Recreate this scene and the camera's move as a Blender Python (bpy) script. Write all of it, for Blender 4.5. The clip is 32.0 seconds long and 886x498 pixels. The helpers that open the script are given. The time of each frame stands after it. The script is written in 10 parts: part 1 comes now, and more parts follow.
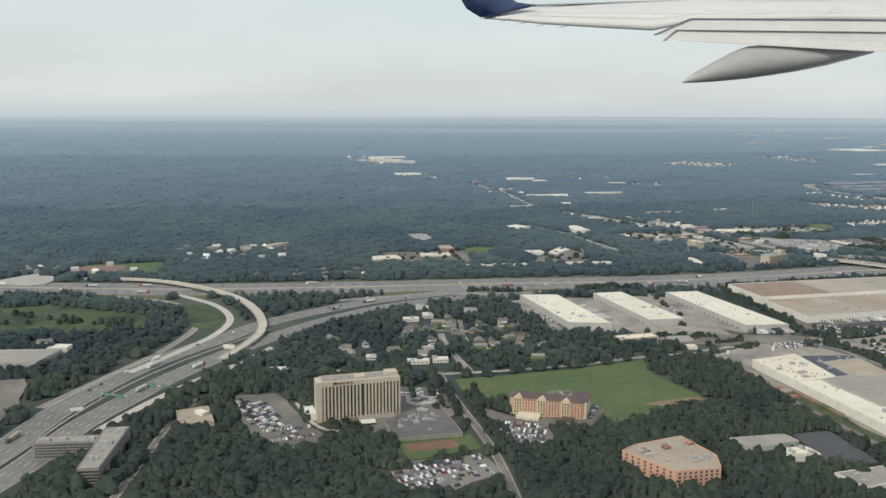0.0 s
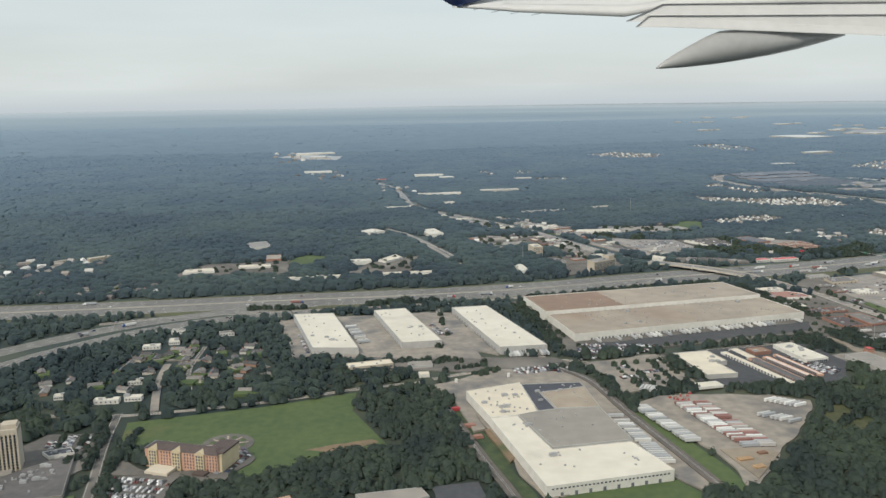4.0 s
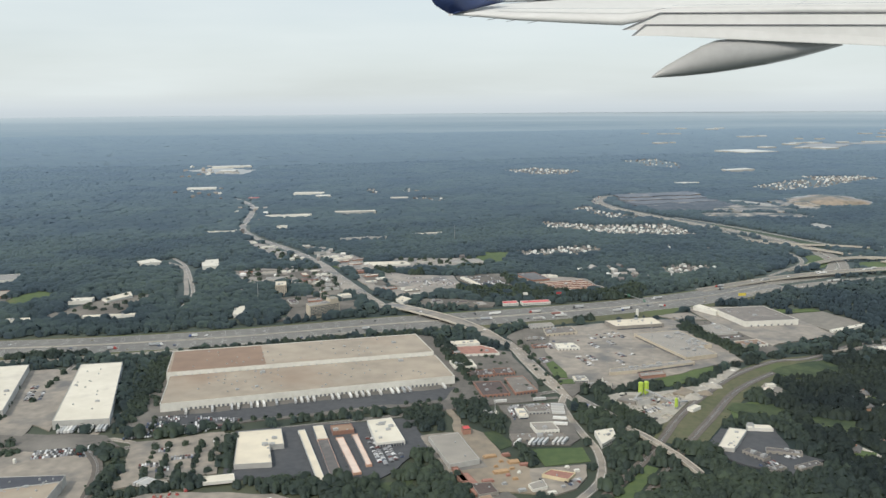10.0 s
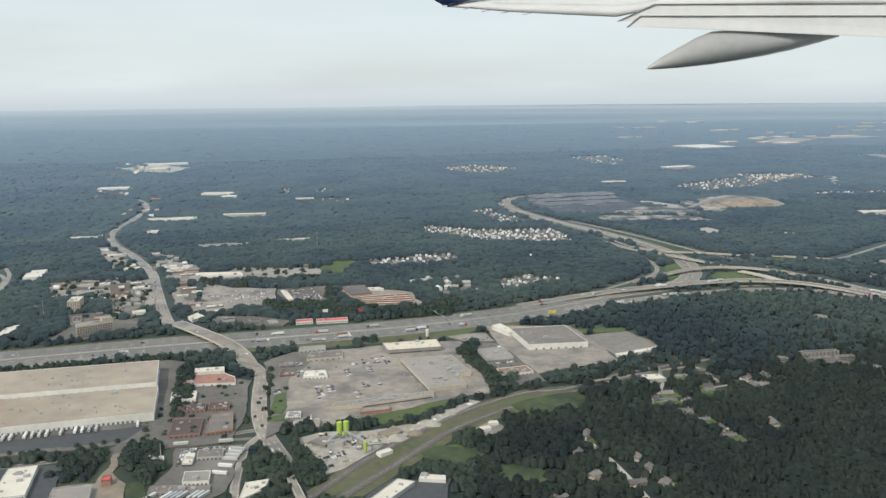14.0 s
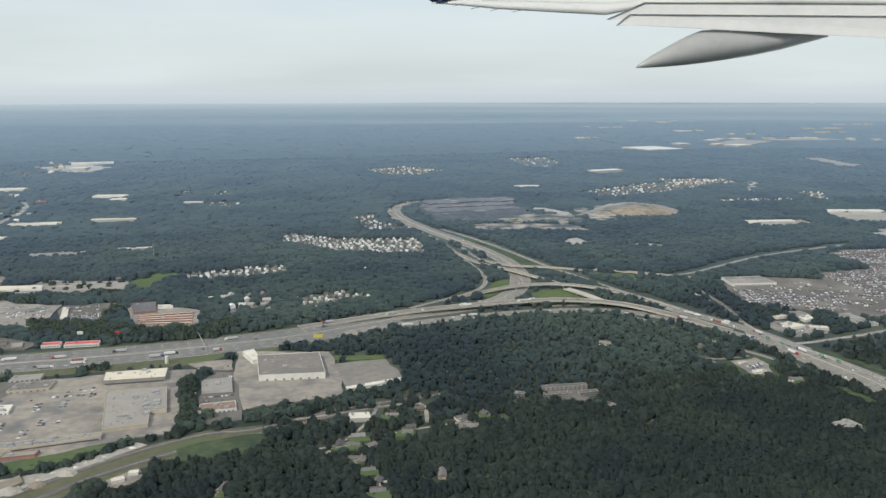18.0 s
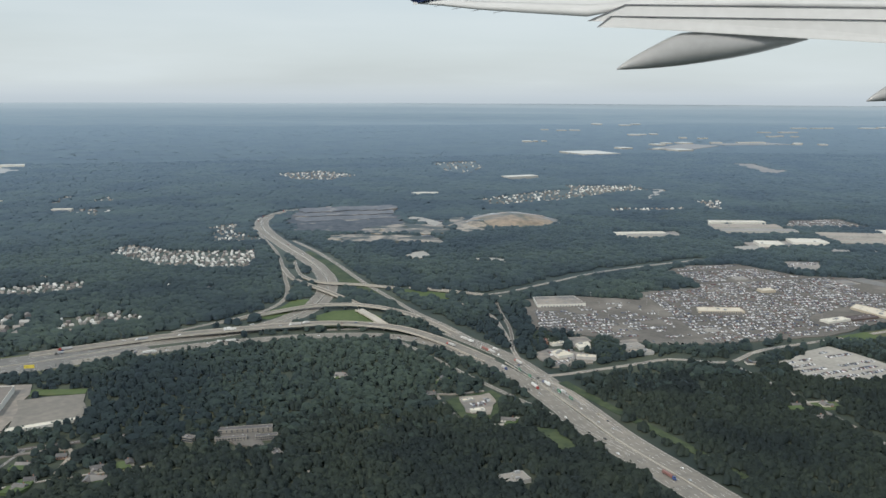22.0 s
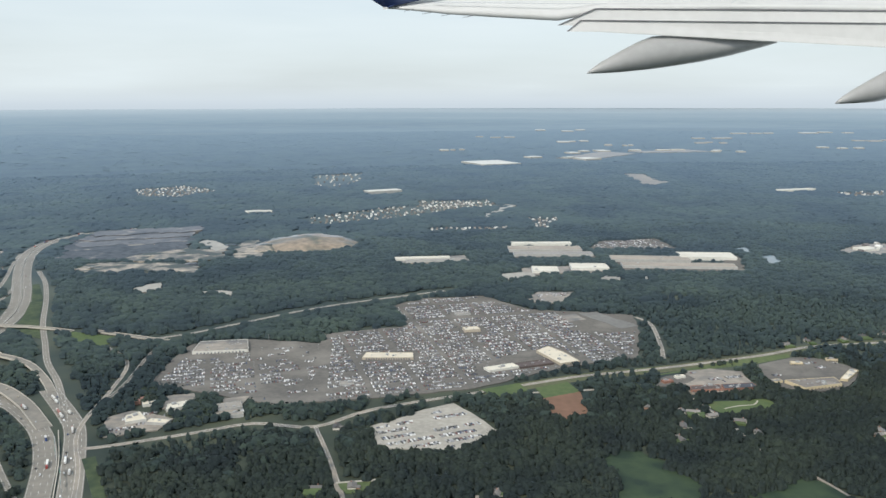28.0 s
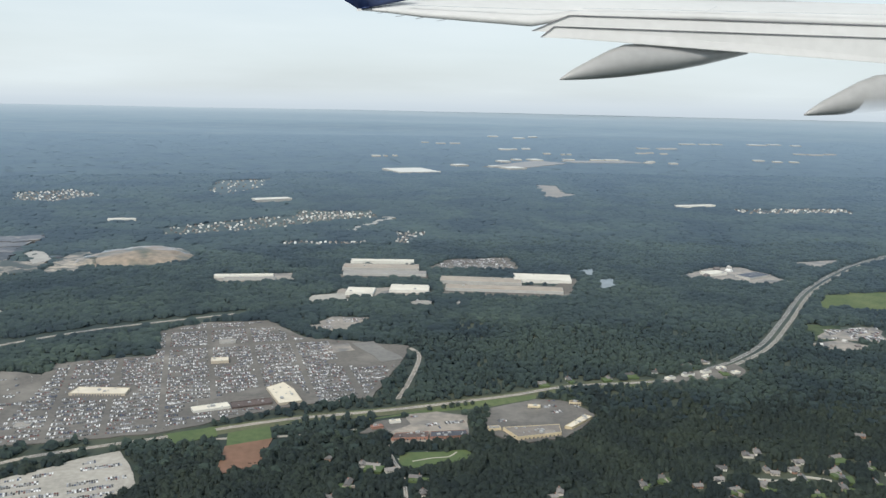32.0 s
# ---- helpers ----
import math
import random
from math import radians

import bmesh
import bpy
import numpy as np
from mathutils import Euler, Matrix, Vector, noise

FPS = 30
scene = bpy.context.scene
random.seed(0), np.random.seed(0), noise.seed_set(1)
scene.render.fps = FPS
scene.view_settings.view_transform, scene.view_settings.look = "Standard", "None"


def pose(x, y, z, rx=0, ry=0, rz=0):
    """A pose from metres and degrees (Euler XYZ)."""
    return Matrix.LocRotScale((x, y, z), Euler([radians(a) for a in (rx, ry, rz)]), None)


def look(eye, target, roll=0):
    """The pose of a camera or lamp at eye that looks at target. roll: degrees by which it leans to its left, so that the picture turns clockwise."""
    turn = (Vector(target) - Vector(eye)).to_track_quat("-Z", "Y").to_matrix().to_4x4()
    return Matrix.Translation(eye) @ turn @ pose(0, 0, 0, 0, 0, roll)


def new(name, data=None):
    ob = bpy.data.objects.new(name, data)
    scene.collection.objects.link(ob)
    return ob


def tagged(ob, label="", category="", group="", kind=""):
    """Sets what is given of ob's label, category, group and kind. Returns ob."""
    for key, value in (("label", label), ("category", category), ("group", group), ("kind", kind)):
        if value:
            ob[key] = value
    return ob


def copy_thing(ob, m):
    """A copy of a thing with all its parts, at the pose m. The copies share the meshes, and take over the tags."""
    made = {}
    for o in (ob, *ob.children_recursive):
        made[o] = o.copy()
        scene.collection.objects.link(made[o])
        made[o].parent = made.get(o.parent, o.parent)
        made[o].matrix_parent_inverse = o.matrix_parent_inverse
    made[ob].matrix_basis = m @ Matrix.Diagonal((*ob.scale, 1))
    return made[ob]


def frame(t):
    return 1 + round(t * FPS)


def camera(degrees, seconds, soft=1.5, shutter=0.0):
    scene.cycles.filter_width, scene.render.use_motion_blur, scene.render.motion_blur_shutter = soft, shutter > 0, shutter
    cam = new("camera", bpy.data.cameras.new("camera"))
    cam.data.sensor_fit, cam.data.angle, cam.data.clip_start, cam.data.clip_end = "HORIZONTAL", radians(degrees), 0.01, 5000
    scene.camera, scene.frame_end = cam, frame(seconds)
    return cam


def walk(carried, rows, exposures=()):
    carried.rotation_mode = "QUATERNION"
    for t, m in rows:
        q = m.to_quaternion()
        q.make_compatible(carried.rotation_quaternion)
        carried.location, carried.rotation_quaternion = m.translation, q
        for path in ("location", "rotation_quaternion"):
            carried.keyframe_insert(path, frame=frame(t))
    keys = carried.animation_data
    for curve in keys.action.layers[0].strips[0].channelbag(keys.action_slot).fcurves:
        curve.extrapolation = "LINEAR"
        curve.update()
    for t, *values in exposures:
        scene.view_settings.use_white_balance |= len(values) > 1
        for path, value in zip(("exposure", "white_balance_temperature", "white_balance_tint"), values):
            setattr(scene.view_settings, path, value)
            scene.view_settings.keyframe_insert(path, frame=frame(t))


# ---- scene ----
# The landscape is a model at one tenth of full size: 1 unit of length here is 10 m outside.
cam = camera(55.1, 32.0, soft=1.5)
METRES, EYE, TILT, LEAN, TURN = 300.0, 29.0, -9.23, -0.18, 0.0
ROWS = [
    (0.0, 0.0, 0.0, 0.0, -0.0, 0.0, -0.0),
    (0.5, 0.0129, 0.0035, 0.0016, 0.03, -0.43, 0.28),
    (1.0, 0.0259, 0.0067, 0.0031, -0.02, -0.52, 0.33),
    (1.5, 0.039, 0.01, 0.0046, -0.48, -0.18, 0.51),
    (2.0, 0.0521, 0.0131, 0.0061, -0.97, 0.24, 0.75),
    (2.5, 0.0651, 0.0164, 0.0075, -1.08, 0.16, 0.98),
    (3.0, 0.0783, 0.0197, 0.0088, -1.05, -0.3, 1.13),
    (3.5, 0.0916, 0.023, 0.0101, -1.09, -0.45, 1.2),
    (5.5, 0.1462, 0.0359, 0.0157, -1.13, -1.64, 1.14),
    (6.0, 0.16, 0.0396, 0.0168, -1.16, -1.61, 1.04),
    (6.5, 0.1738, 0.0429, 0.0181, -1.16, -1.51, 0.99),
    (7.0, 0.1878, 0.0466, 0.0194, -1.04, -1.44, 0.78),
    (7.5, 0.2018, 0.0502, 0.0207, -0.85, -1.28, 0.31),
    (8.0, 0.2159, 0.0536, 0.022, -0.89, -0.89, 0.05),
    (8.5, 0.2299, 0.057, 0.0238, -1.09, -0.64, 0.11),
    (9.0, 0.2441, 0.0603, 0.0251, -1.11, -0.35, 0.28),
    (9.5, 0.2584, 0.0639, 0.0266, -1.0, -0.16, 0.52),
    (10.0, 0.2726, 0.0674, 0.0281, -0.79, -0.26, 0.77),
    (10.5, 0.287, 0.0709, 0.0297, -0.6, -0.66, 1.03),
    (11.0, 0.3014, 0.0743, 0.0311, -0.63, -0.93, 1.23),
    (11.5, 0.316, 0.0782, 0.0325, -0.85, -0.92, 1.33),
    (12.0, 0.3305, 0.0816, 0.0338, -0.84, -1.14, 1.38),
    (12.5, 0.3452, 0.0853, 0.0351, -0.82, -1.13, 1.4),
    (13.0, 0.3598, 0.0891, 0.0364, -0.92, -0.92, 1.27),
    (13.5, 0.3746, 0.0927, 0.0376, -0.84, -0.82, 1.1),
    (14.0, 0.3894, 0.0967, 0.0387, -0.68, -0.79, 0.85),
    (14.5, 0.4042, 0.1001, 0.04, -0.71, -0.86, 0.79),
    (15.0, 0.4192, 0.1042, 0.041, -0.96, -0.99, 0.93),
    (15.5, 0.4342, 0.1078, 0.0423, -1.19, -1.16, 0.99),
    (17.5, 0.496, 0.1226, 0.0473, -0.9, -1.21, 0.44),
    (18.0, 0.5113, 0.1262, 0.0487, -1.0, -1.01, 0.46),
    (18.5, 0.527, 0.1301, 0.0496, -1.09, -0.78, 0.43),
    (19.0, 0.5425, 0.1339, 0.0509, -1.13, -0.76, 0.37),
    (19.5, 0.5582, 0.1378, 0.0522, -1.13, -0.87, 0.12),
    (20.0, 0.574, 0.1413, 0.0535, -1.17, -1.0, -0.13),
    (20.5, 0.5897, 0.1452, 0.0547, -1.32, -1.03, -0.19),
    (21.0, 0.6057, 0.1487, 0.0559, -1.49, -0.87, -0.08),
    (21.5, 0.6216, 0.1523, 0.0573, -1.7, -0.87, 0.1),
    (22.0, 0.6376, 0.1563, 0.0587, -1.79, -1.0, 0.23),
    (22.5, 0.6535, 0.1607, 0.0599, -1.78, -1.06, 0.1),
    (23.0, 0.6695, 0.1641, 0.0614, -1.81, -0.91, -0.24),
    (23.5, 0.6856, 0.1677, 0.0628, -1.91, -0.58, -0.49),
    (24.0, 0.7018, 0.1713, 0.0642, -2.17, -0.13, -0.42),
    (24.5, 0.718, 0.1748, 0.0659, -2.39, 0.14, -0.21),
    (25.0, 0.7341, 0.1782, 0.0675, -2.57, 0.29, 0.09),
    (25.5, 0.7507, 0.1818, 0.0691, -2.49, 0.13, 0.38),
    (27.5, 0.8168, 0.1952, 0.0755, -2.56, -0.84, 0.88),
    (28.0, 0.8336, 0.1987, 0.0769, -2.84, -0.74, 0.75),
    (28.5, 0.8505, 0.2022, 0.0783, -3.16, -0.54, 0.54),
    (29.0, 0.8673, 0.2059, 0.0798, -3.47, -0.58, 0.3),
    (29.5, 0.8843, 0.2093, 0.0813, -3.64, -0.66, -0.04),
    (30.0, 0.9012, 0.2128, 0.0829, -3.93, -0.57, -0.24),
    (30.5, 0.9182, 0.2158, 0.0846, -4.24, -0.56, -0.34),
    (31.0, 0.9354, 0.2192, 0.0861, -4.35, -0.55, -0.37),
    (31.5, 0.9525, 0.2225, 0.0881, -4.38, -0.48, -0.36),
    (32.0, 0.9697, 0.2256, 0.09, -4.3, -0.56, -0.3),
]
walk(cam, [(t, pose(0, 0, EYE, TILT, LEAN, TURN) @ pose(METRES * x, METRES * y, METRES * z, 90 + pitch, roll, yaw)) for t, x, y, z, yaw, pitch, roll in ROWS],
     [(0.0, -0.06, 6520, 10), (1.0, 0.0, 6520, 10), (3.0, -0.14, 6500, 10), (6.0, 0.05, 6480, 10), (12.0, 0.03, 6380, 10), (15.0, 0.05, 6340, 10), (18.0, -0.02, 6300, 10), (24.0, -0.14, 6220, 10), (25.0, -0.03, 6215, 10), (28.0, 0.1, 6200, 10), (32.0, 0.1, 6200, 10)])

# ---- world, sun ----
SUN_EL, SUN_AZ = 44.0, 218.0   # degrees; azimuth clockwise from +y
world = bpy.data.worlds.new("sky")
scene.world = world
world.use_nodes = True
wn, wl = world.node_tree.nodes, world.node_tree.links
wn.clear()
w_out, w_bg = wn.new("ShaderNodeOutputWorld"), wn.new("ShaderNodeBackground")
w_sky, w_mix, w_noise, w_ramp, w_map, w_co = (wn.new("ShaderNodeTexSky"), wn.new("ShaderNodeMix"), wn.new("ShaderNodeTexNoise"),
                                      wn.new("ShaderNodeValToRGB"), wn.new("ShaderNodeMapping"), wn.new("ShaderNodeTexCoord"))
w_sky.sky_type, w_sky.sun_disc = "NISHITA", False
w_sky.sun_elevation, w_sky.sun_rotation = radians(SUN_EL), radians(SUN_AZ)
w_sky.air_density, w_sky.dust_density, w_sky.altitude = 1.0, 3.0, 300
w_mix.data_type = "RGBA"
w_map.inputs["Scale"].default_value = (1.2, 1.2, 9.0)
w_noise.inputs["Scale"].default_value = 2.2
w_noise.inputs["Detail"].default_value = 5
w_ramp.color_ramp.elements[0].position, w_ramp.color_ramp.elements[0].color = 0.3, (0.68, 0.68, 0.68, 1)
w_ramp.color_ramp.elements[1].position, w_ramp.color_ramp.elements[1].color = 0.75, (0.93, 0.93, 0.93, 1)
w_mix.inputs["B"].default_value = (5.6, 6.05, 6.0, 1)     # thin bright cloud sheet
wl.new(w_co.outputs["Generated"], w_map.inputs["Vector"])
wl.new(w_map.outputs["Vector"], w_noise.inputs["Vector"])
wl.new(w_noise.outputs["Fac"], w_ramp.inputs["Fac"])
wl.new(w_ramp.outputs["Color"], w_mix.inputs["Factor"])
wl.new(w_sky.outputs["Color"], w_mix.inputs["A"])
wl.new(w_mix.outputs["Result"], w_bg.inputs["Color"])
w_bg.inputs["Strength"].default_value = 0.14
wl.new(w_bg.outputs["Background"], w_out.inputs["Surface"])
sun = new("sun", bpy.data.lights.new("sun", "SUN"))
sun.data.energy, sun.data.angle, sun.data.color = 2.38, radians(2.0), (1.0, 0.915, 0.78)
_az, _el = radians(SUN_AZ), radians(SUN_EL)
sun.matrix_world = look((0, 0, 100), Vector((0, 0, 100)) - Vector((math.sin(_az) * math.cos(_el), math.cos(_az) * math.cos(_el), math.sin(_el))))
scene.view_settings.exposure = 0.0


# ---- materials ----
def material(name, a, b=None, rough=0.8, grain=3.0, stain=0.15, spec=0.3, metal=0.0, each=0.0, island=0.0, bump=0.0, haze_gloss=0.9, patch=None, veil=0.035):
    """Two-scale procedural paint: grain and stain scales in 1/m, each/island: brightness spread of single objects or
    pieces;
    haze_gloss: strength of a bluish rough gloss that grows towards grazing view and stands in for haze; veil: its least
    share, a thin haze over all; patch: (colour, scale, low, high) large worn or darker patches."""
    m = bpy.data.materials.new(name)
    m.use_nodes = True
    n, l = m.node_tree.nodes, m.node_tree.links
    p = n["Principled BSDF"]
    p.inputs["Roughness"].default_value, p.inputs["Metallic"].default_value = rough, metal
    p.inputs["Specular IOR Level"].default_value = spec
    co = n.new("ShaderNodeTexCoord").outputs["Object"]
    geo = n.new("ShaderNodeNewGeometry")
    b = b or tuple(c * 0.7 for c in a)
    n1, n2 = n.new("ShaderNodeTexNoise"), n.new("ShaderNodeTexNoise")
    for q, s, d in ((n1, grain, 4), (n2, stain, 5)):
        q.inputs["Scale"].default_value, q.inputs["Detail"].default_value = s, d
        l.new(geo.outputs["Position"], q.inputs["Vector"])
    add = n.new("ShaderNodeMath")
    add.operation = "ADD"
    l.new(n1.outputs["Fac"], add.inputs[0])
    l.new(n2.outputs["Fac"], add.inputs[1])
    ramp = n.new("ShaderNodeMapRange")
    ramp.inputs["From Min"].default_value, ramp.inputs["From Max"].default_value = 0.75, 1.25
    l.new(add.outputs[0], ramp.inputs["Value"])
    mix = n.new("ShaderNodeMix")
    mix.data_type = "RGBA"
    mix.inputs["A"].default_value, mix.inputs["B"].default_value = (*b, 1), (*a, 1)
    l.new(ramp.outputs["Result"], mix.inputs["Factor"])
    col = mix.outputs["Result"]
    if patch:
        n3, r3, m3 = n.new("ShaderNodeTexNoise"), n.new("ShaderNodeMapRange"), n.new("ShaderNodeMix")
        n3.inputs["Scale"].default_value, n3.inputs["Detail"].default_value = patch[1], 6
        l.new(geo.outputs["Position"], n3.inputs["Vector"])
        r3.inputs["From Min"].default_value, r3.inputs["From Max"].default_value = patch[2], patch[3]
        l.new(n3.outputs["Fac"], r3.inputs["Value"])
        m3.data_type = "RGBA"
        l.new(r3.outputs["Result"], m3.inputs["Factor"])
        l.new(col, m3.inputs["A"])
        m3.inputs["B"].default_value = (*patch[0], 1)
        col = m3.outputs["Result"]
    if each or island:
        src = n.new("ShaderNodeObjectInfo").outputs["Random"] if each else geo.outputs["Random Per Island"]
        k = each or island
        mr, hs = n.new("ShaderNodeMapRange"), n.new("ShaderNodeHueSaturation")
        mr.inputs["To Min"].default_value, mr.inputs["To Max"].default_value = 1 - k, 1 + k
        l.new(src, mr.inputs["Value"])
        l.new(mr.outputs["Result"], hs.inputs["Value"])
        l.new(col, hs.inputs["Color"])
        col = hs.outputs["Color"]
    l.new(col, p.inputs["Base Color"])
    if bump:
        bp = n.new("ShaderNodeBump")
        bp.inputs["Strength"].default_value, bp.inputs["Distance"].default_value = bump, 0.3
        l.new(n1.outputs["Fac"], bp.inputs["Height"])
        l.new(bp.outputs["Normal"], p.inputs["Normal"])
    if haze_gloss:
        # painted haze: a tinted gloss share that rises as the view flattens
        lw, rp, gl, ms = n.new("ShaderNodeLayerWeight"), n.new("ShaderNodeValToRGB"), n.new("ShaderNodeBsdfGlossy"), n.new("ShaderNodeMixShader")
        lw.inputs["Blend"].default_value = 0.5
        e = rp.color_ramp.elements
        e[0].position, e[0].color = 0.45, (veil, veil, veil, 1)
        e[1].position, e[1].color = 1.0, (0.92 * haze_gloss, 0.92 * haze_gloss, 0.92 * haze_gloss, 1)
        for pos, v in ((0.66, max(0.05, veil / haze_gloss)), (0.78, 0.085), (0.88, 0.19), (0.935, 0.33), (0.967, 0.45), (0.984, 0.58), (0.993, 0.73)):
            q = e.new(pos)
            q.color = (v * haze_gloss, v * haze_gloss, v * haze_gloss, 1)
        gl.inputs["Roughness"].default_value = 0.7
        # haze colour, blue at first and paler towards the horizon
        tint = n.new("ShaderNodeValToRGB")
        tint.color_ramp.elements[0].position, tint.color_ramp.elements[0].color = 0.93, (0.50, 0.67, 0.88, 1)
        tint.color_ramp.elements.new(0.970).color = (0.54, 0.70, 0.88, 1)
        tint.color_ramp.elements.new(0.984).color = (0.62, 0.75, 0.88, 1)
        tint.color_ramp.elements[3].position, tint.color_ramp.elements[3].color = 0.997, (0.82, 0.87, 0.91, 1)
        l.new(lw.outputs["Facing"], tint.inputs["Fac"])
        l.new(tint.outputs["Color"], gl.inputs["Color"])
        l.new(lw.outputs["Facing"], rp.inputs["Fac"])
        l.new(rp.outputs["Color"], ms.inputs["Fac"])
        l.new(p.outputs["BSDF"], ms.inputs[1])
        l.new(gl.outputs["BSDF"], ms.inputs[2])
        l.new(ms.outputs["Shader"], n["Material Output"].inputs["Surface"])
    return m


def palette(name, colours, rough=0.4, each=True):
    """Paint whose colour is picked for every object (or every loose piece) from a short list."""
    m = bpy.data.materials.new(name)
    m.use_nodes = True
    n, l = m.node_tree.nodes, m.node_tree.links
    p = n["Principled BSDF"]
    p.inputs["Roughness"].default_value = rough
    rp = n.new("ShaderNodeValToRGB")
    rp.color_ramp.interpolation = "CONSTANT"
    e = rp.color_ramp.elements
    for i, c in enumerate(colours):
        q = e[0] if i == 0 else e[1] if i == 1 else e.new(i / len(colours))
        q.position, q.color = i / len(colours), (*c, 1)
    src = n.new("ShaderNodeObjectInfo").outputs["Random"] if each else n.new("ShaderNodeNewGeometry").outputs["Random Per Island"]
    l.new(src, rp.inputs["Fac"])
    l.new(rp.outputs["Color"], p.inputs["Base Color"])
    return m


# near-full painted haze, so far land and woods turn blue and pale
M_GROUND = material("forest_land", (0.085, 0.090, 0.050), (0.030, 0.038, 0.022), 0.95, 0.1, 0.011, 0.1, haze_gloss=0.95, patch=((0.020, 0.028, 0.018), 0.016, 0.46, 0.6))
M_LEAF = material("leaves", (0.066, 0.086, 0.037), (0.031, 0.042, 0.021), 0.8, 1.6, 0.07, 0.2, island=0.22, haze_gloss=0.2, patch=((0.028, 0.038, 0.020), 0.09, 0.5, 0.66), veil=0.042)
# darker copy of the leaf colours; shade over the eastern wood painted in
M_LEAF_SHADE = material("shaded_leaves", (0.040, 0.051, 0.027), (0.014, 0.021, 0.013), 0.8, 1.6, 0.07, 0.2, island=0.22, haze_gloss=0.2, patch=((0.014, 0.020, 0.013), 0.09, 0.5, 0.66), veil=0.028)
def leafy(m, share):
    """Lets a share of the light through thin leaves."""
    n, l = m.node_tree.nodes, m.node_tree.links
    p, t, x = n["Principled BSDF"], n.new("ShaderNodeBsdfTranslucent"), n.new("ShaderNodeMixShader")
    l.new(p.inputs["Base Color"].links[0].from_socket, t.inputs["Color"])
    x.inputs["Fac"].default_value = share
    l.new(p.outputs["BSDF"], x.inputs[1])
    l.new(t.outputs["BSDF"], x.inputs[2])
    l.new(x.outputs["Shader"], [k for k in n if k.type == "MIX_SHADER" and k != x][0].inputs[1])


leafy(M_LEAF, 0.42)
leafy(M_LEAF_SHADE, 0.35)
M_CANOPY = material("far_canopy", (0.046, 0.062, 0.035), (0.016, 0.024, 0.017), 0.9, 1.7, 0.03, 0.1, island=0.28, bump=0.7, haze_gloss=1.0, patch=((0.014, 0.021, 0.015), 0.035, 0.48, 0.62))
M_GRASS = material("grass", (0.102, 0.132, 0.046), (0.068, 0.099, 0.035), 0.9, 1.2, 0.12, 0.1, haze_gloss=0.4, patch=((0.16, 0.14, 0.06), 0.09, 0.62, 0.8))
M_SCRUB = material("overgrown_field", (0.082, 0.101, 0.042), (0.042, 0.058, 0.024), 0.95, 0.8, 0.1, 0.1, haze_gloss=0.5, patch=((0.03, 0.045, 0.022), 0.15, 0.52, 0.64))
M_FIELD = material("dull_field", (0.045, 0.066, 0.027), (0.026, 0.041, 0.018), 0.95, 0.8, 0.12, 0.1, haze_gloss=0.5, patch=((0.02, 0.033, 0.016), 0.2, 0.48, 0.6))
M_DRYHILL = material("dry_hill_grass", (0.105, 0.10, 0.045), (0.050, 0.066, 0.028), 0.95, 1.0, 0.2, 0.1, haze_gloss=0.4, patch=((0.04, 0.056, 0.025), 0.22, 0.5, 0.62))
M_ROUGH = material("rough_grass", (0.13, 0.15, 0.06), (0.07, 0.10, 0.035), 0.95, 1.5, 0.15, 0.1, haze_gloss=0.4)
M_DIRT = material("bare_earth", (0.31, 0.255, 0.19), (0.20, 0.17, 0.13), 0.95, 0.8, 0.12, 0.1, haze_gloss=0.9)
M_EARTH = material("brown_earth", (0.26, 0.175, 0.11), (0.15, 0.125, 0.075), 0.95, 1.2, 0.2, 0.1, haze_gloss=0.5, patch=((0.10, 0.11, 0.05), 0.3, 0.52, 0.66))
M_CLAY = material("red_clay", (0.22, 0.12, 0.075), (0.16, 0.09, 0.05), 0.95, 0.8, 0.12, 0.1, haze_gloss=0.9)
M_GRAVEL = material("gravel", (0.42, 0.39, 0.34), (0.30, 0.28, 0.24), 0.95, 1.5, 0.2, 0.1, haze_gloss=0.9)
M_CONC = material("concrete_road", (0.265, 0.240, 0.203), (0.185, 0.170, 0.147), 0.85, 1.0, 0.08, 0.2, haze_gloss=0.5)
M_MAIN = material("grey_concrete_road", (0.205, 0.195, 0.176), (0.145, 0.138, 0.127), 0.85, 1.0, 0.1, 0.2, haze_gloss=0.6)
M_PALE = material("pale_concrete", (0.50, 0.46, 0.39), (0.38, 0.35, 0.30), 0.85, 1.0, 0.08, 0.2, haze_gloss=0.9)
M_ASPH = material("old_asphalt", (0.158, 0.143, 0.123), (0.108, 0.099, 0.088), 0.9, 1.5, 0.1, 0.2, haze_gloss=0.3, patch=((0.26, 0.24, 0.21), 0.12, 0.5, 0.8))
M_DARK = material("dark_asphalt", (0.085, 0.084, 0.086), (0.06, 0.06, 0.062), 0.9, 1.5, 0.15, 0.2, haze_gloss=0.3)
M_LOT = material("worn_lot", (0.35, 0.305, 0.25), (0.215, 0.19, 0.16), 0.9, 0.9, 0.15, 0.2, patch=((0.15, 0.142, 0.132), 0.22, 0.5, 0.68), haze_gloss=0.9)
M_LINE = material("road_paint", (0.7, 0.7, 0.66), None, 0.7, 2.0, 0.3)
M_BALLAST = material("track_ballast", (0.15, 0.125, 0.10), (0.10, 0.085, 0.07), 0.95, 2.0, 0.3)
M_VERGE = material("dry_rail_verge", (0.135, 0.125, 0.07), (0.08, 0.09, 0.043), 0.95, 1.2, 0.15, 0.1, patch=((0.10, 0.12, 0.05), 0.12, 0.52, 0.66), haze_gloss=0.4)
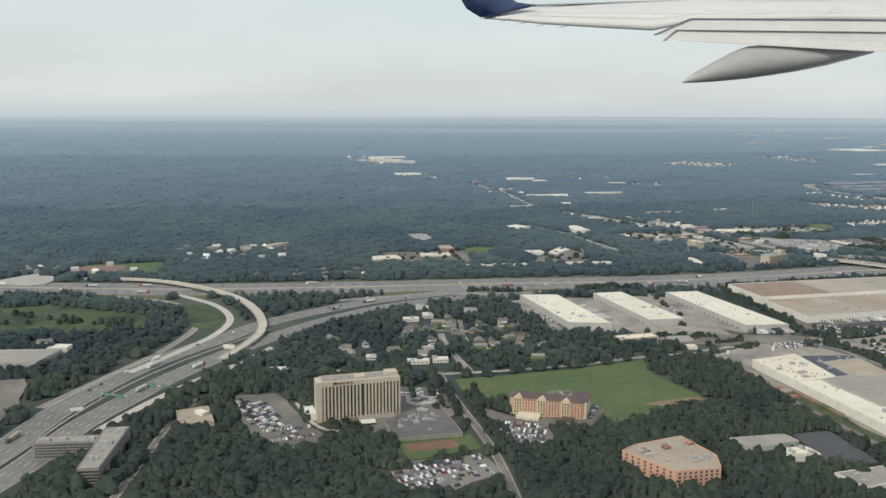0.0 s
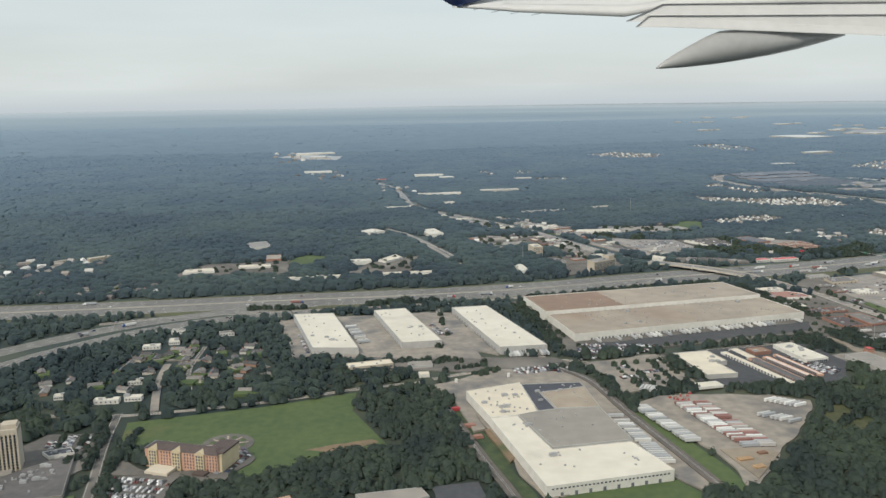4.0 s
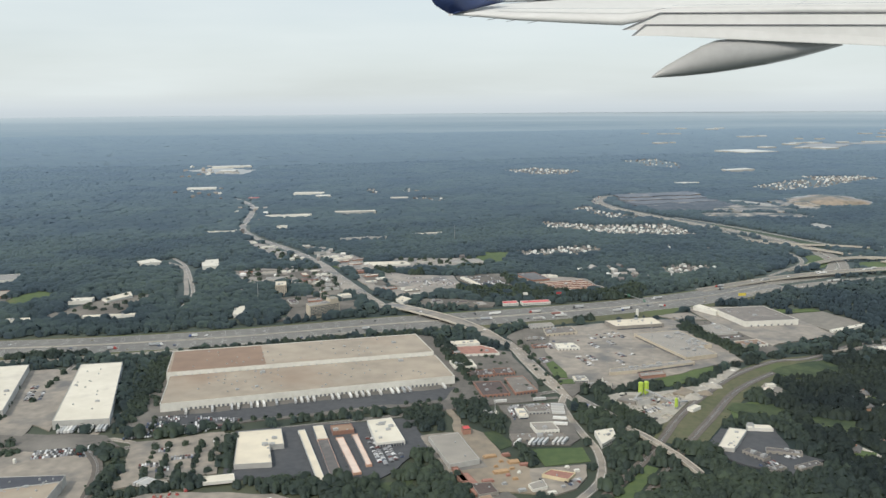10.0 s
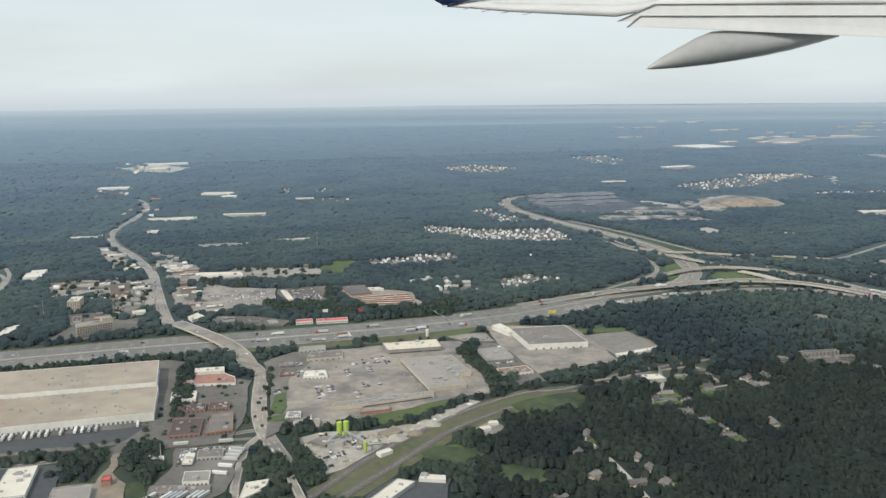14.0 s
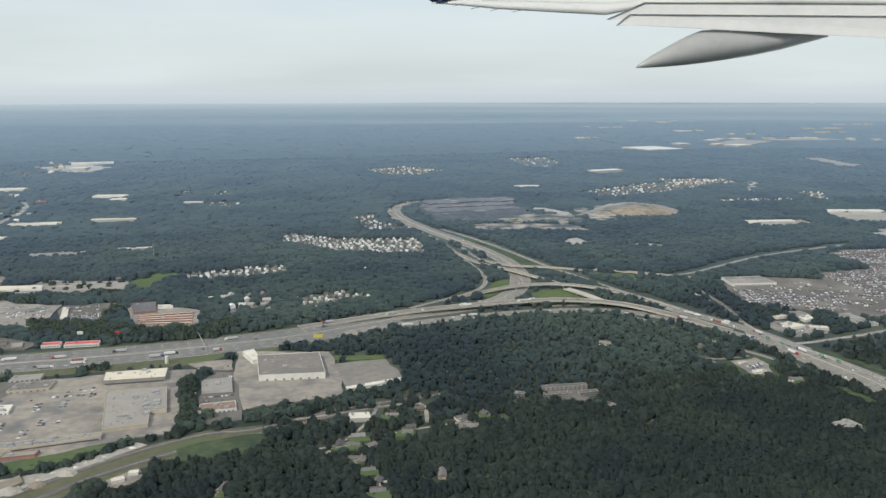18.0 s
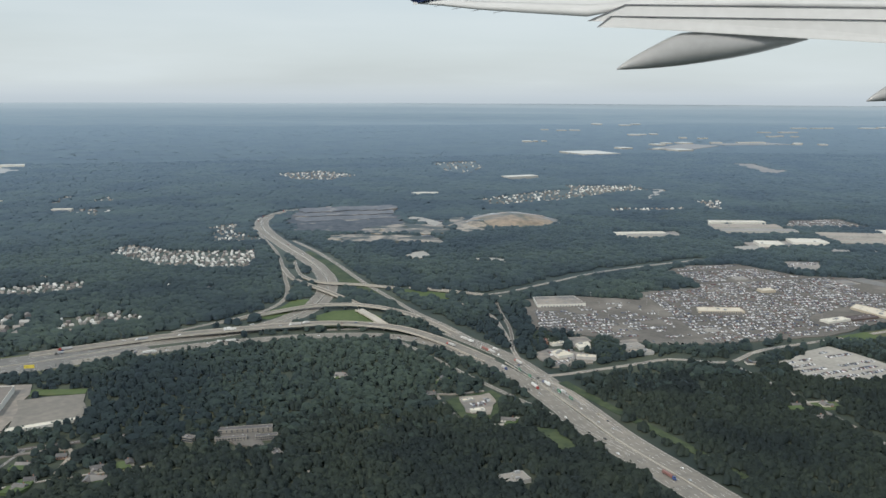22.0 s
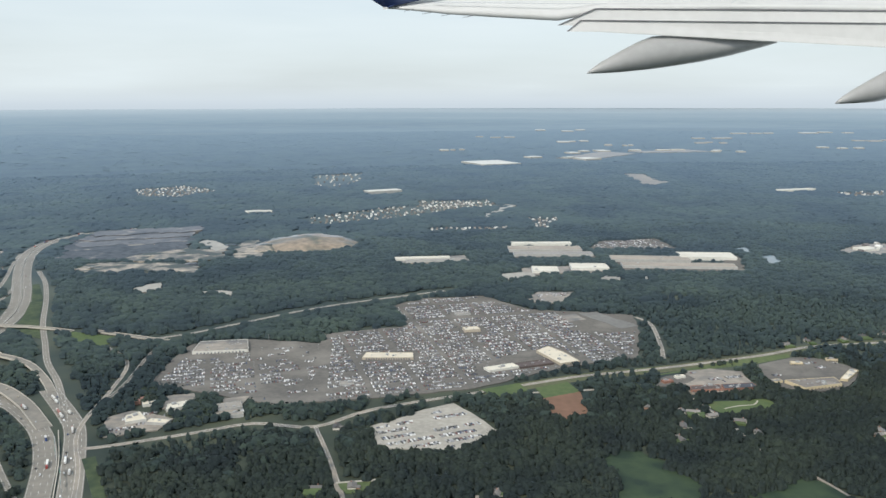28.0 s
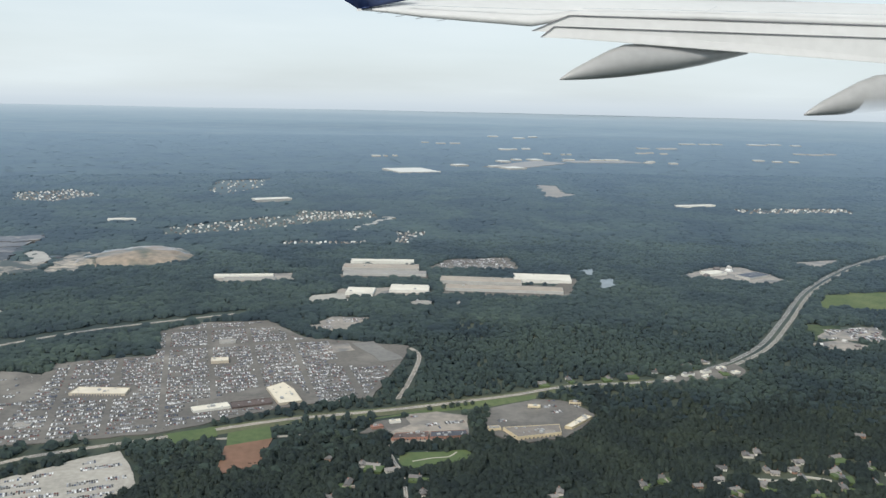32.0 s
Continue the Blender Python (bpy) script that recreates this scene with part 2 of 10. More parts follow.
M_WHITE = material("white_roof_membrane", (0.71, 0.665, 0.565), (0.61, 0.565, 0.47), 0.7, 0.6, 0.12, 0.3, patch=((0.50, 0.46, 0.40), 0.25, 0.62, 0.85), haze_gloss=0.9)
M_CREAM = material("cream_roof", (0.70, 0.63, 0.50), (0.58, 0.52, 0.42), 0.8, 0.6, 0.12, 0.2, patch=((0.42, 0.37, 0.30), 0.25, 0.6, 0.85), haze_gloss=0.9)
M_TAN = material("tan_gravel_roof", (0.40, 0.34, 0.265), (0.30, 0.255, 0.20), 0.95, 0.5, 0.12, 0.1, patch=((0.28, 0.20, 0.14), 0.05, 0.52, 0.7), haze_gloss=0.9)
M_GREY = material("grey_roof", (0.33, 0.30, 0.26), (0.26, 0.24, 0.21), 0.9, 0.6, 0.1, 0.2, patch=((0.22, 0.20, 0.18), 0.2, 0.55, 0.8), haze_gloss=0.9)
M_BLACK = material("dark_roof", (0.085, 0.085, 0.095), (0.06, 0.06, 0.068), 0.9, 0.8, 0.15, 0.2, patch=((0.15, 0.15, 0.15), 0.3, 0.62, 0.8), haze_gloss=0.9)
M_SHING = material("roof_shingle", (0.19, 0.175, 0.16), (0.13, 0.12, 0.11), 0.9, 4.0, 0.2, 0.2, each=0.5)
M_UMBRA = material("weathered_dark_roof", (0.15, 0.135, 0.125), (0.095, 0.088, 0.083), 0.9, 1.5, 0.2, 0.2, patch=((0.24, 0.22, 0.20), 0.35, 0.6, 0.75))
M_DUSK = material("dusty_brown_roof", (0.225, 0.195, 0.165), (0.165, 0.145, 0.125), 0.9, 1.2, 0.2, 0.2, patch=((0.30, 0.265, 0.225), 0.3, 0.58, 0.75))
M_BROWN = material("brown_roof", (0.12, 0.085, 0.07), (0.08, 0.06, 0.05), 0.9, 3.0, 0.2, 0.2)
M_REDR = material("red_roof", (0.62, 0.09, 0.085), (0.50, 0.07, 0.065), 0.7, 3.0, 0.2, 0.3)
M_RUST = material("rusty_metal_roof", (0.37, 0.19, 0.14), (0.26, 0.13, 0.095), 0.8, 1.5, 0.2, 0.2, haze_gloss=0.9)
M_PINK = material("faded_red_roof", (0.70, 0.58, 0.50), (0.58, 0.46, 0.39), 0.8, 1.5, 0.2, 0.2)
M_WALLW = material("white_wall", (0.72, 0.70, 0.64), (0.6, 0.58, 0.52), 0.85, 1.5, 0.2, 0.2, haze_gloss=0.9)
M_WALLG = material("grey_wall", (0.46, 0.45, 0.42), (0.37, 0.36, 0.34), 0.85, 1.5, 0.2, 0.2, haze_gloss=0.9)
M_DRAB = material("drab_wall", (0.30, 0.275, 0.24), (0.23, 0.21, 0.185), 0.85, 1.5, 0.2, 0.2)
M_UMBER = material("umber_gravel_roof", (0.30, 0.205, 0.14), (0.235, 0.16, 0.11), 0.95, 0.4, 0.09, 0.1, haze_gloss=0.9)
M_BEIGE = material("beige_precast", (0.52, 0.455, 0.355), (0.43, 0.375, 0.29), 0.85, 1.5, 0.2, 0.2, haze_gloss=0.9)
M_YEL = material("yellow_stucco", (0.63, 0.53, 0.35), (0.54, 0.45, 0.29), 0.85, 1.5, 0.2, 0.2)
M_SALM = material("salmon_stucco", (0.60, 0.37, 0.26), (0.52, 0.31, 0.22), 0.85, 1.5, 0.2, 0.2)
M_BRICK = material("brick_wall", (0.32, 0.17, 0.12), (0.24, 0.13, 0.09), 0.9, 4.0, 0.3, 0.2, each=0.3)
M_HOUSE = palette("house_siding", [(0.6, 0.57, 0.5), (0.34, 0.21, 0.15), (0.45, 0.40, 0.32), (0.7, 0.68, 0.62), (0.66, 0.63, 0.57), (0.5, 0.45, 0.38)], 0.85)
M_GLASS = material("window_glass", (0.07, 0.08, 0.095), (0.05, 0.058, 0.07), 0.15, 2.0, 0.3, 0.6)
M_DOORS = material("dock_door", (0.16, 0.17, 0.18), (0.12, 0.125, 0.135), 0.6, 2.0, 0.3)
M_STEEL = material("steel_unit", (0.40, 0.40, 0.39), (0.28, 0.28, 0.28), 0.5, 3.0, 0.4, 0.5)
M_CAR = palette("car_paint", [(0.75, 0.76, 0.77), (0.035, 0.037, 0.04), (0.36, 0.38, 0.40), (0.7, 0.71, 0.72), (0.10, 0.11, 0.12), (0.12, 0.02, 0.02), (0.03, 0.06, 0.15), (0.5, 0.51, 0.52), (0.33, 0.30, 0.24), (0.8, 0.8, 0.8)], 0.3)
M_CARS = palette("parked_car_paint", [(0.62, 0.63, 0.64), (0.03, 0.03, 0.035), (0.24, 0.25, 0.27), (0.36, 0.37, 0.39), (0.05, 0.055, 0.065), (0.12, 0.03, 0.025), (0.04, 0.06, 0.12), (0.26, 0.27, 0.29), (0.10, 0.10, 0.10), (0.74, 0.74, 0.75), (0.04, 0.04, 0.045)], 0.3, False)
M_TRAIL = palette("trailer_paint", [(0.62, 0.62, 0.60), (0.50, 0.50, 0.49), (0.36, 0.38, 0.40), (0.72, 0.72, 0.70), (0.44, 0.45, 0.46), (0.56, 0.55, 0.53)], 0.5)
M_TRAILR = palette("red_trailer_paint", [(0.30, 0.15, 0.13), (0.42, 0.30, 0.27), (0.46, 0.44, 0.42), (0.25, 0.13, 0.115)], 0.5)
M_CAB = palette("truck_cab_paint", [(0.7, 0.7, 0.7), (0.4, 0.05, 0.04), (0.05, 0.09, 0.25), (0.75, 0.75, 0.74), (0.08, 0.08, 0.08)], 0.3)
M_TYRE = material("tyre_rubber", (0.02, 0.02, 0.02), None, 0.9)
M_SILO = material("lime_green_paint", (0.42, 0.55, 0.07), (0.34, 0.46, 0.05), 0.6, 3.0, 0.3)
M_BARK = material("bark", (0.09, 0.07, 0.05), None, 0.95, 4.0, 0.5)
M_GREENSIGN = material("green_sign", (0.02, 0.20, 0.10), None, 0.5)
M_SIGN = material("dark_red_sign", (0.14, 0.025, 0.03), None, 0.6)
M_REDP = material("red_paint", (0.45, 0.05, 0.05), None, 0.6)
M_WATER = material("pond_water", (0.10, 0.12, 0.11), None, 0.08, 1.0, 0.2, 0.5)
M_CUT = material("quarry_rock", (0.46, 0.39, 0.305), (0.13, 0.125, 0.115), 0.95, 0.5, 0.12, 0.1, haze_gloss=0.8, patch=((0.065, 0.07, 0.055), 0.16, 0.46, 0.56))
M_BENCH = material("dark_quarry_rock", (0.10, 0.10, 0.105), (0.04, 0.042, 0.045), 0.95, 0.6, 0.15, 0.1, haze_gloss=0.7, patch=((0.26, 0.24, 0.21), 0.12, 0.58, 0.66))
M_LEDGE = material("grey_quarry_ledge", (0.17, 0.165, 0.165), (0.085, 0.085, 0.09), 0.95, 0.5, 0.1, 0.1, haze_gloss=0.8, patch=((0.28, 0.25, 0.22), 0.15, 0.58, 0.68))
M_MOUND = material("spoil_heap", (0.36, 0.29, 0.22), (0.20, 0.17, 0.135), 0.95, 0.6, 0.14, 0.1, haze_gloss=0.8, patch=((0.12, 0.125, 0.10), 0.09, 0.48, 0.6))
M_WOOD = material("lumber", (0.45, 0.30, 0.16), (0.33, 0.2, 0.1), 0.9, 3.0, 0.3)


# ---- helpers of this scene ----
def mesh_of(name, bm, mat):
    me = bpy.data.meshes.new(name)
    bm.normal_update()
    bm.to_mesh(me)
    bm.free()
    me.materials.append(mat)
    return me


def part(name, bm, mat, parent, label=""):
    ob = new(name, mesh_of(name, bm, mat))
    ob.parent = parent
    return tagged(ob, label)


def top(name, bm, mat, label, category, group="", kind=""):
    return tagged(new(name, mesh_of(name, bm, mat)), label, category, group, kind)


def empty(name, m, label, category, group="", kind=""):
    ob = new(name)
    ob.empty_display_size = 0.2
    ob.matrix_basis = m
    return tagged(ob, label, category, group, kind)


def box(bm, x0, y0, z0, x1, y1, z1, m=None):
    v = [bm.verts.new((x, y, z)) for z in (z0, z1) for x, y in ((x0, y0), (x1, y0), (x1, y1), (x0, y1))]
    if m is not None:
        for q in v:
            q.co = m @ q.co
    for f in ((3, 2, 1, 0), (4, 5, 6, 7), (0, 1, 5, 4), (1, 2, 6, 5), (2, 3, 7, 6), (3, 0, 4, 7)):
        bm.faces.new([v[i] for i in f])
    return bm


def boxed(*a):
    return box(bmesh.new(), *a)


def prism(bm, pts, z0, z1):
    """An upright block over a polygon."""
    area = sum(a[0] * b[1] - b[0] * a[1] for a, b in zip(pts, pts[1:] + pts[:1]))
    pts = list(pts) if area > 0 else list(pts)[::-1]
    lo, hi = [bm.verts.new((*p, z0)) for p in pts], [bm.verts.new((*p, z1)) for p in pts]
    bm.faces.new(hi)
    n = len(pts)
    for i in range(n):
        bm.faces.new((lo[i], lo[(i + 1) % n], hi[(i + 1) % n], hi[i]))
    return bm


def tube(bm, x, y, z0, z1, r0, r1, n=10):
    lo = [bm.verts.new((x + r0 * math.cos(2 * math.pi * i / n), y + r0 * math.sin(2 * math.pi * i / n), z0)) for i in range(n)]
    hi = [bm.verts.new((x + r1 * math.cos(2 * math.pi * i / n), y + r1 * math.sin(2 * math.pi * i / n), z1)) for i in range(n)]
    bm.faces.new(hi)
    for i in range(n):
        bm.faces.new((lo[i], lo[(i + 1) % n], hi[(i + 1) % n], hi[i]))
    return bm


def curve(pts, step=2.0):
    """A smooth line through a few points (Catmull-Rom), as an array."""
    p = [np.array(q, float) for q in pts]
    p = [2 * p[0] - p[1]] + p + [2 * p[-1] - p[-2]]
    out = []
    for a, b, c, d in zip(p, p[1:], p[2:], p[3:]):
        n = max(2, int(np.linalg.norm(c - b) / step))
        for i in range(n):
            t = i / n
            out.append(0.5 * (2 * b + (c - a) * t + (2 * a - 5 * b + 4 * c - d) * t * t + (3 * b - a - 3 * c + d) * t ** 3))
    out.append(p[-2])
    return np.array(out)


def sides(line):
    """Unit vectors to the left of a line, point by point."""
    d = np.gradient(line[:, :2], axis=0)
    d /= np.linalg.norm(d, axis=1)[:, None]
    return np.stack([-d[:, 1], d[:, 0]], 1)


def strip(bm, line, off0, off1, z0, z1):
    """A ribbon along a line between two offsets, from z0 to z1 over the line's own height."""
    s = sides(line)
    h = line[:, 2] if line.shape[1] > 2 else np.zeros(len(line))
    rows = []
    for p, q, hh in zip(line, s, h):
        a, b = p[:2] + q * off0, p[:2] + q * off1
        rows.append([bm.verts.new((*a, hh + z0)), bm.verts.new((*a, hh + z1)), bm.verts.new((*b, hh + z1)), bm.verts.new((*b, hh + z0))])
    for r, t in zip(rows, rows[1:]):
        for i in range(4):
            j = (i + 1) % 4
            bm.faces.new((r[i], r[j], t[j], t[i]))
    bm.faces.new(rows[0])
    bm.faces.new(rows[-1][::-1])
    bmesh.ops.recalc_face_normals(bm, faces=bm.faces)
    return bm


# ---- a map of what is not wood ----
MX, MY, MC = -150.0, 40.0, 0.4
MAP = np.zeros((1400, 1800), bool)      # rows y, columns x
_gy, _gx = np.mgrid[0:MAP.shape[0], 0:MAP.shape[1]]
GX, GY = MX + _gx * MC, MY + _gy * MC


def clear(pts, grow=0.0):
    """Marks a polygon as open land."""
    c = np.mean(pts, 0)
    q = [tuple(np.array(p) + (np.array(p) - c) / (np.linalg.norm(np.array(p) - c) + 1e-6) * grow) for p in pts]
    xs, ys = [p[0] for p in q], [p[1] for p in q]
    i0, i1 = max(0, int((min(xs) - MX) / MC)), max(0, int((max(xs) - MX) / MC) + 2)
    j0, j1 = max(0, int((min(ys) - MY) / MC)), max(0, int((max(ys) - MY) / MC) + 2)
    X, Y = GX[j0:j1, i0:i1], GY[j0:j1, i0:i1]
    hit = np.zeros(X.shape, bool)
    for (xa, ya), (xb, yb) in zip(q, q[1:] + q[:1]):
        if ya != yb:
            hit ^= ((ya > Y) != (yb > Y)) & (X < (xb - xa) * (Y - ya) / (yb - ya) + xa)
    MAP[j0:j1, i0:i1] |= hit


def clear_line(line, half):
    for p in line:
        i0, i1 = int((p[0] - half - MX) / MC), int((p[0] + half - MX) / MC) + 2
        j0, j1 = int((p[1] - half - MY) / MC), int((p[1] + half - MY) / MC) + 2
        if i1 <= 0 or j1 <= 0:
            continue
        i0, j0 = max(i0, 0), max(j0, 0)
        MAP[j0:j1, i0:i1] |= (GX[j0:j1, i0:i1] - p[0]) ** 2 + (GY[j0:j1, i0:i1] - p[1]) ** 2 < half * half


LIFT = [0.0]


def ragged(pts, amp, step=3.0, seed=0.0):
    """An outline broken up into uneven bays."""
    out = []
    for a, b in zip(pts, list(pts[1:]) + [pts[0]]):
        n = max(1, int(math.dist(a, b) / step))
        for i in range(n):
            x, y = a[0] + (b[0] - a[0]) * i / n, a[1] + (b[1] - a[1]) * i / n
            out.append((x + amp * noise.noise((x * 0.31, y * 0.31, seed)) * 1.6, y + amp * noise.noise((x * 0.31, y * 0.31, seed + 9)) * 1.6))
    return out


def sheet(name, pts, mat, label, category, grow=0.3, z=None, kind="structure"):
    """A thin paved or grassed area on the ground, each a few millimetres above the one before."""
    LIFT[0] += 0.0015
    if grow >= 0:
        clear([(p[0], p[1] - 0.7) for p in pts], grow)
    bm = prism(bmesh.new(), list(pts), -0.05, 0.012 + LIFT[0] if z is None else z)
    clear(pts, grow)
    return top(name, bm, mat, label, category, kind=kind)


# ---- ground and distance ----
def build_ground():
    """One sheet to the horizon, finer near the flight line, rising and falling gently far out."""
    bm = bmesh.new()
    rad = [0.0] + [20 * 1.135 ** i for i in range(44)]
    rad = [r for r in rad if r < 4680] + [4690.0]
    n = 72
    rings = []
    for r in rad[1:]:
        ring = []
        for i in range(n):
            a = 2 * math.pi * i / n
            x, y = 150 + r * math.cos(a), 60 + r * math.sin(a)
            far = min(1.0, max(0.0, (r - 450) / 900))
            z = far * (noise.noise((x * 0.0022, y * 0.0022, 3.1)) * 3.0 - 1.5)
            ring.append(bm.verts.new((x, y, z)))
        rings.append(ring)
    c = bm.verts.new((150, 60, 0))
    for i in range(n):
        bm.faces.new((c, rings[0][i], rings[0][(i + 1) % n]))
    for a, b in zip(rings, rings[1:]):
        for i in range(n):
            j = (i + 1) % n
            bm.faces.new((a[i], b[i], b[j], a[j]))
    for f in bm.faces:
        f.smooth = True
    return top("ground", bm, M_GROUND, "dark green wooded land stretching to a hazy horizon", "ground", kind="structure")


build_ground()


def build_backdrop():
    """A glowing ring whose colours paint the hazy band of sky on the horizon."""
    m = bpy.data.materials.new("horizon_haze")
    m.use_nodes = True
    n, l = m.node_tree.nodes, m.node_tree.links
    n.clear()
    out, em, tr, mx, co, sp, rp, ra = (n.new("ShaderNodeOutputMaterial"), n.new("ShaderNodeEmission"), n.new("ShaderNodeBsdfTransparent"),
                                       n.new("ShaderNodeMixShader"), n.new("ShaderNodeTexCoord"), n.new("ShaderNodeSeparateXYZ"),
                                       n.new("ShaderNodeValToRGB"), n.new("ShaderNodeMapRange"))
    l.new(co.outputs["Generated"], sp.inputs[0])
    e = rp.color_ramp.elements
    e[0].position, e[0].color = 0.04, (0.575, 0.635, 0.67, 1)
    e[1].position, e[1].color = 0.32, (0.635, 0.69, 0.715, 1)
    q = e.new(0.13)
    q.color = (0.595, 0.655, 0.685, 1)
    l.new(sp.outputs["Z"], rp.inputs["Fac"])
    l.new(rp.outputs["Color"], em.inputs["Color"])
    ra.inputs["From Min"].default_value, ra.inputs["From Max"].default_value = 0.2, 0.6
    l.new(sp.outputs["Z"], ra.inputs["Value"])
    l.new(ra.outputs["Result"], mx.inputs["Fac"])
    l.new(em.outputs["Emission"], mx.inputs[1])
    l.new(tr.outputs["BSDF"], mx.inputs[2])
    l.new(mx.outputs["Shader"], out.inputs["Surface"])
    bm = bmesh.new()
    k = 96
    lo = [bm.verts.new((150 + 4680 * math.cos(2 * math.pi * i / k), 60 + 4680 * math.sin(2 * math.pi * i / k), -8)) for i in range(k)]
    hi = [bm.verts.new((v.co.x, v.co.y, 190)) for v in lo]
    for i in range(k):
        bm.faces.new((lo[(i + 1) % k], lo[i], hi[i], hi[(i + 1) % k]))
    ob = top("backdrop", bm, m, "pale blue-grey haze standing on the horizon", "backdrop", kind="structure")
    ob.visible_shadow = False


build_backdrop()


# ---- roads ----
def road(name, pts, width, mat, label, verge=0.5, lines=(), edge=True, category="road", step=2.0, z=0.03, thick=0.08):
    """A paved ribbon with painted lines at the offsets in lines (dashed) and along both edges."""
    ln = curve(pts, step)
    LIFT[0] += 0.0004
    z += LIFT[0]
    ob = top(name, strip(bmesh.new(), ln, -width / 2, width / 2, z - thick - 0.05, z), mat, label, category, kind="structure")
    if ln.shape[1] == 2:
        clear_line(ln, width / 2 + verge)
        clear_line(ln - (0, 0.5 + verge * 0.6), width / 2 + verge * 0.6)
    else:
        clear_line(ln, width / 2 + 0.3)
    if edge:
        for o in (-width / 2 + 0.12, width / 2 - 0.12):
            part("edge_line", strip(bmesh.new(), ln, o - 0.014, o + 0.014, z - 0.01, z + 0.004), M_LINE, ob)
    for o in lines:
        bm = bmesh.new()
        s = sides(ln)
        for i in range(0, len(ln) - 1):
            a, b = ln[i], ln[i] + (ln[i + 1] - ln[i]) * 0.4
            q = s[i] * o
            h = (ln[i][2] if len(ln[i]) > 2 else 0.0) + z + 0.004
            t = s[i] * 0.02
            v = [bm.verts.new((*(w[:2] + q + k), h)) for w, k in ((a, -t), (b, -t), (b, t), (a, t))]
            bm.faces.new(v[::-1] if (v[1].co - v[0].co).cross(v[2].co - v[0].co).z < 0 else v)
        part("lane_line", bm, M_LINE, ob)
    return ln


def barrier(ln, off, label="low concrete median barrier along the highway", name="barrier", h=0.1, w=0.06, mat=None):
    return top(name, strip(bmesh.new(), ln, off - w, off + w, 0.0, h + 0.05), mat or M_PALE, label, "barrier", kind="structure")


def viaduct(name, pts, width, label, mat=None, pier=9.0):
    """An elevated carriageway: deck, parapets and piers under it. Points carry the deck's height."""
    ln = curve(pts, 2.0)
    LIFT[0] += 0.0004
    ob = top(name, strip(bmesh.new(), ln, -width / 2, width / 2, -0.17, LIFT[0]), mat or M_CONC, label, "bridge", kind="structure")
    for o in (-width / 2, width / 2):
        part("parapet", strip(bmesh.new(), ln, o - 0.04, o + 0.04, -0.2, 0.10), M_PALE, ob)
    d, s = 0.0, sides(ln)
    for i in range(1, len(ln) - 1):
        d += np.linalg.norm(ln[i][:2] - ln[i - 1][:2])
        if d > pier and ln[i][2] > 0.35:
            d = 0.0
            bm = bmesh.new()
            for k in ((-0.3, 0.3) if width > 2 else (0,)):
                p = ln[i][:2] + s[i] * k * width
                tube(bm, p[0], p[1], -0.1, ln[i][2] - 0.17, 0.13, 0.13, 8)
            p, q = ln[i][:2] - s[i] * width * 0.42, ln[i][:2] + s[i] * width * 0.42
            a = math.atan2(q[1] - p[1], q[0] - p[0])
            box(bm, -width * 0.42, -0.12, ln[i][2] - 0.4, width * 0.42, 0.12, ln[i][2] - 0.18, Matrix.Translation((ln[i][0], ln[i][1], 0)) @ Matrix.Rotation(a, 4, "Z"))
            part("pier", bm, M_PALE, ob)
    clear_line(ln, width / 2 + 0.9)
    return ln


MAIN = [(-150, 143), (-110, 140), (-72, 137), (-41, 136), (-16, 138.2), (11, 141.4), (31, 143.3), (52, 147.2), (75, 153.8), (93, 157.8), (113, 163.4), (132, 171.2), (148, 181.5)]
_m = curve(MAIN, 2.0)
clear_line(_m, 6.0)
_s = sides(_m)


def shifted(ln, off):
    return [tuple(p[:2] + q * off) for p, q in zip(ln, sides(ln))][::4]


tagged(top("highway_verge", strip(bmesh.new(), _m, -6.2, 5.4, -0.1, 0.01), M_VERGE, "mown grass verge along the interstate highway", "verge", kind="structure"))
L_N = road("highway_northbound", shifted(_m, 2.45), 4.3, M_MAIN, "wide grey concrete interstate carriageway with painted lanes", lines=(-1.1, -0.35, 0.4, 1.1))
L_S = road("highway_southbound", shifted(_m, -2.05), 4.3, M_MAIN, "wide grey concrete interstate carriageway with painted lanes", lines=(-1.1, -0.35, 0.4, 1.1))
barrier(_m, 0.2)
L_F = road("collector_road", [(-16, 128.5), (-3, 132.8), (11, 134.2), (30, 136.9), (45, 140.2), (58, 144.4), (70, 149.4)], 1.4, M_CONC, "concrete collector lane beside the interstate", lines=(0,))

# the highway that swings away to the south-west
L_W1 = road("highway_westbound", [(-43, 40), (-40, 55), (-38, 69), (-37.4, 79), (-35.6, 89), (-32.4, 98.2), (-28, 106.5), (-24.4, 114), (-18, 121.5), (-10, 128.5), (2, 134.8), (14, 138.6)], 3.3, M_MAIN,
             "grey concrete carriageway curving through the interchange", lines=(-0.7, 0.0, 0.7), verge=1.2)
L_W2 = road("highway_eastbound", [(-39.4, 38), (-36.5, 55), (-34.4, 66), (-33.7, 75), (-32, 82), (-29.6, 90.2), (-26, 98.8), (-21.5, 107.5), (-16, 116), (-8, 124.5), (2, 130.4), (14, 133.4)], 3.0, M_MAIN,
             "grey concrete carriageway curving through the interchange", lines=(-0.7, 0.0, 0.7), verge=1.0)
barrier(curve([(-41, 40), (-38.2, 55), (-36.1, 68), (-35.4, 77), (-33.8, 85.5), (-31, 94.2), (-27, 102.6), (-23, 110.6)], 2.0), 0.0)
road("slip_road", [(-31.5, 74), (-29.6, 81), (-26.8, 88.5), (-23.4, 95.5), (-21, 102)], 1.0, M_PALE, "pale concrete slip road beside the highway", lines=())
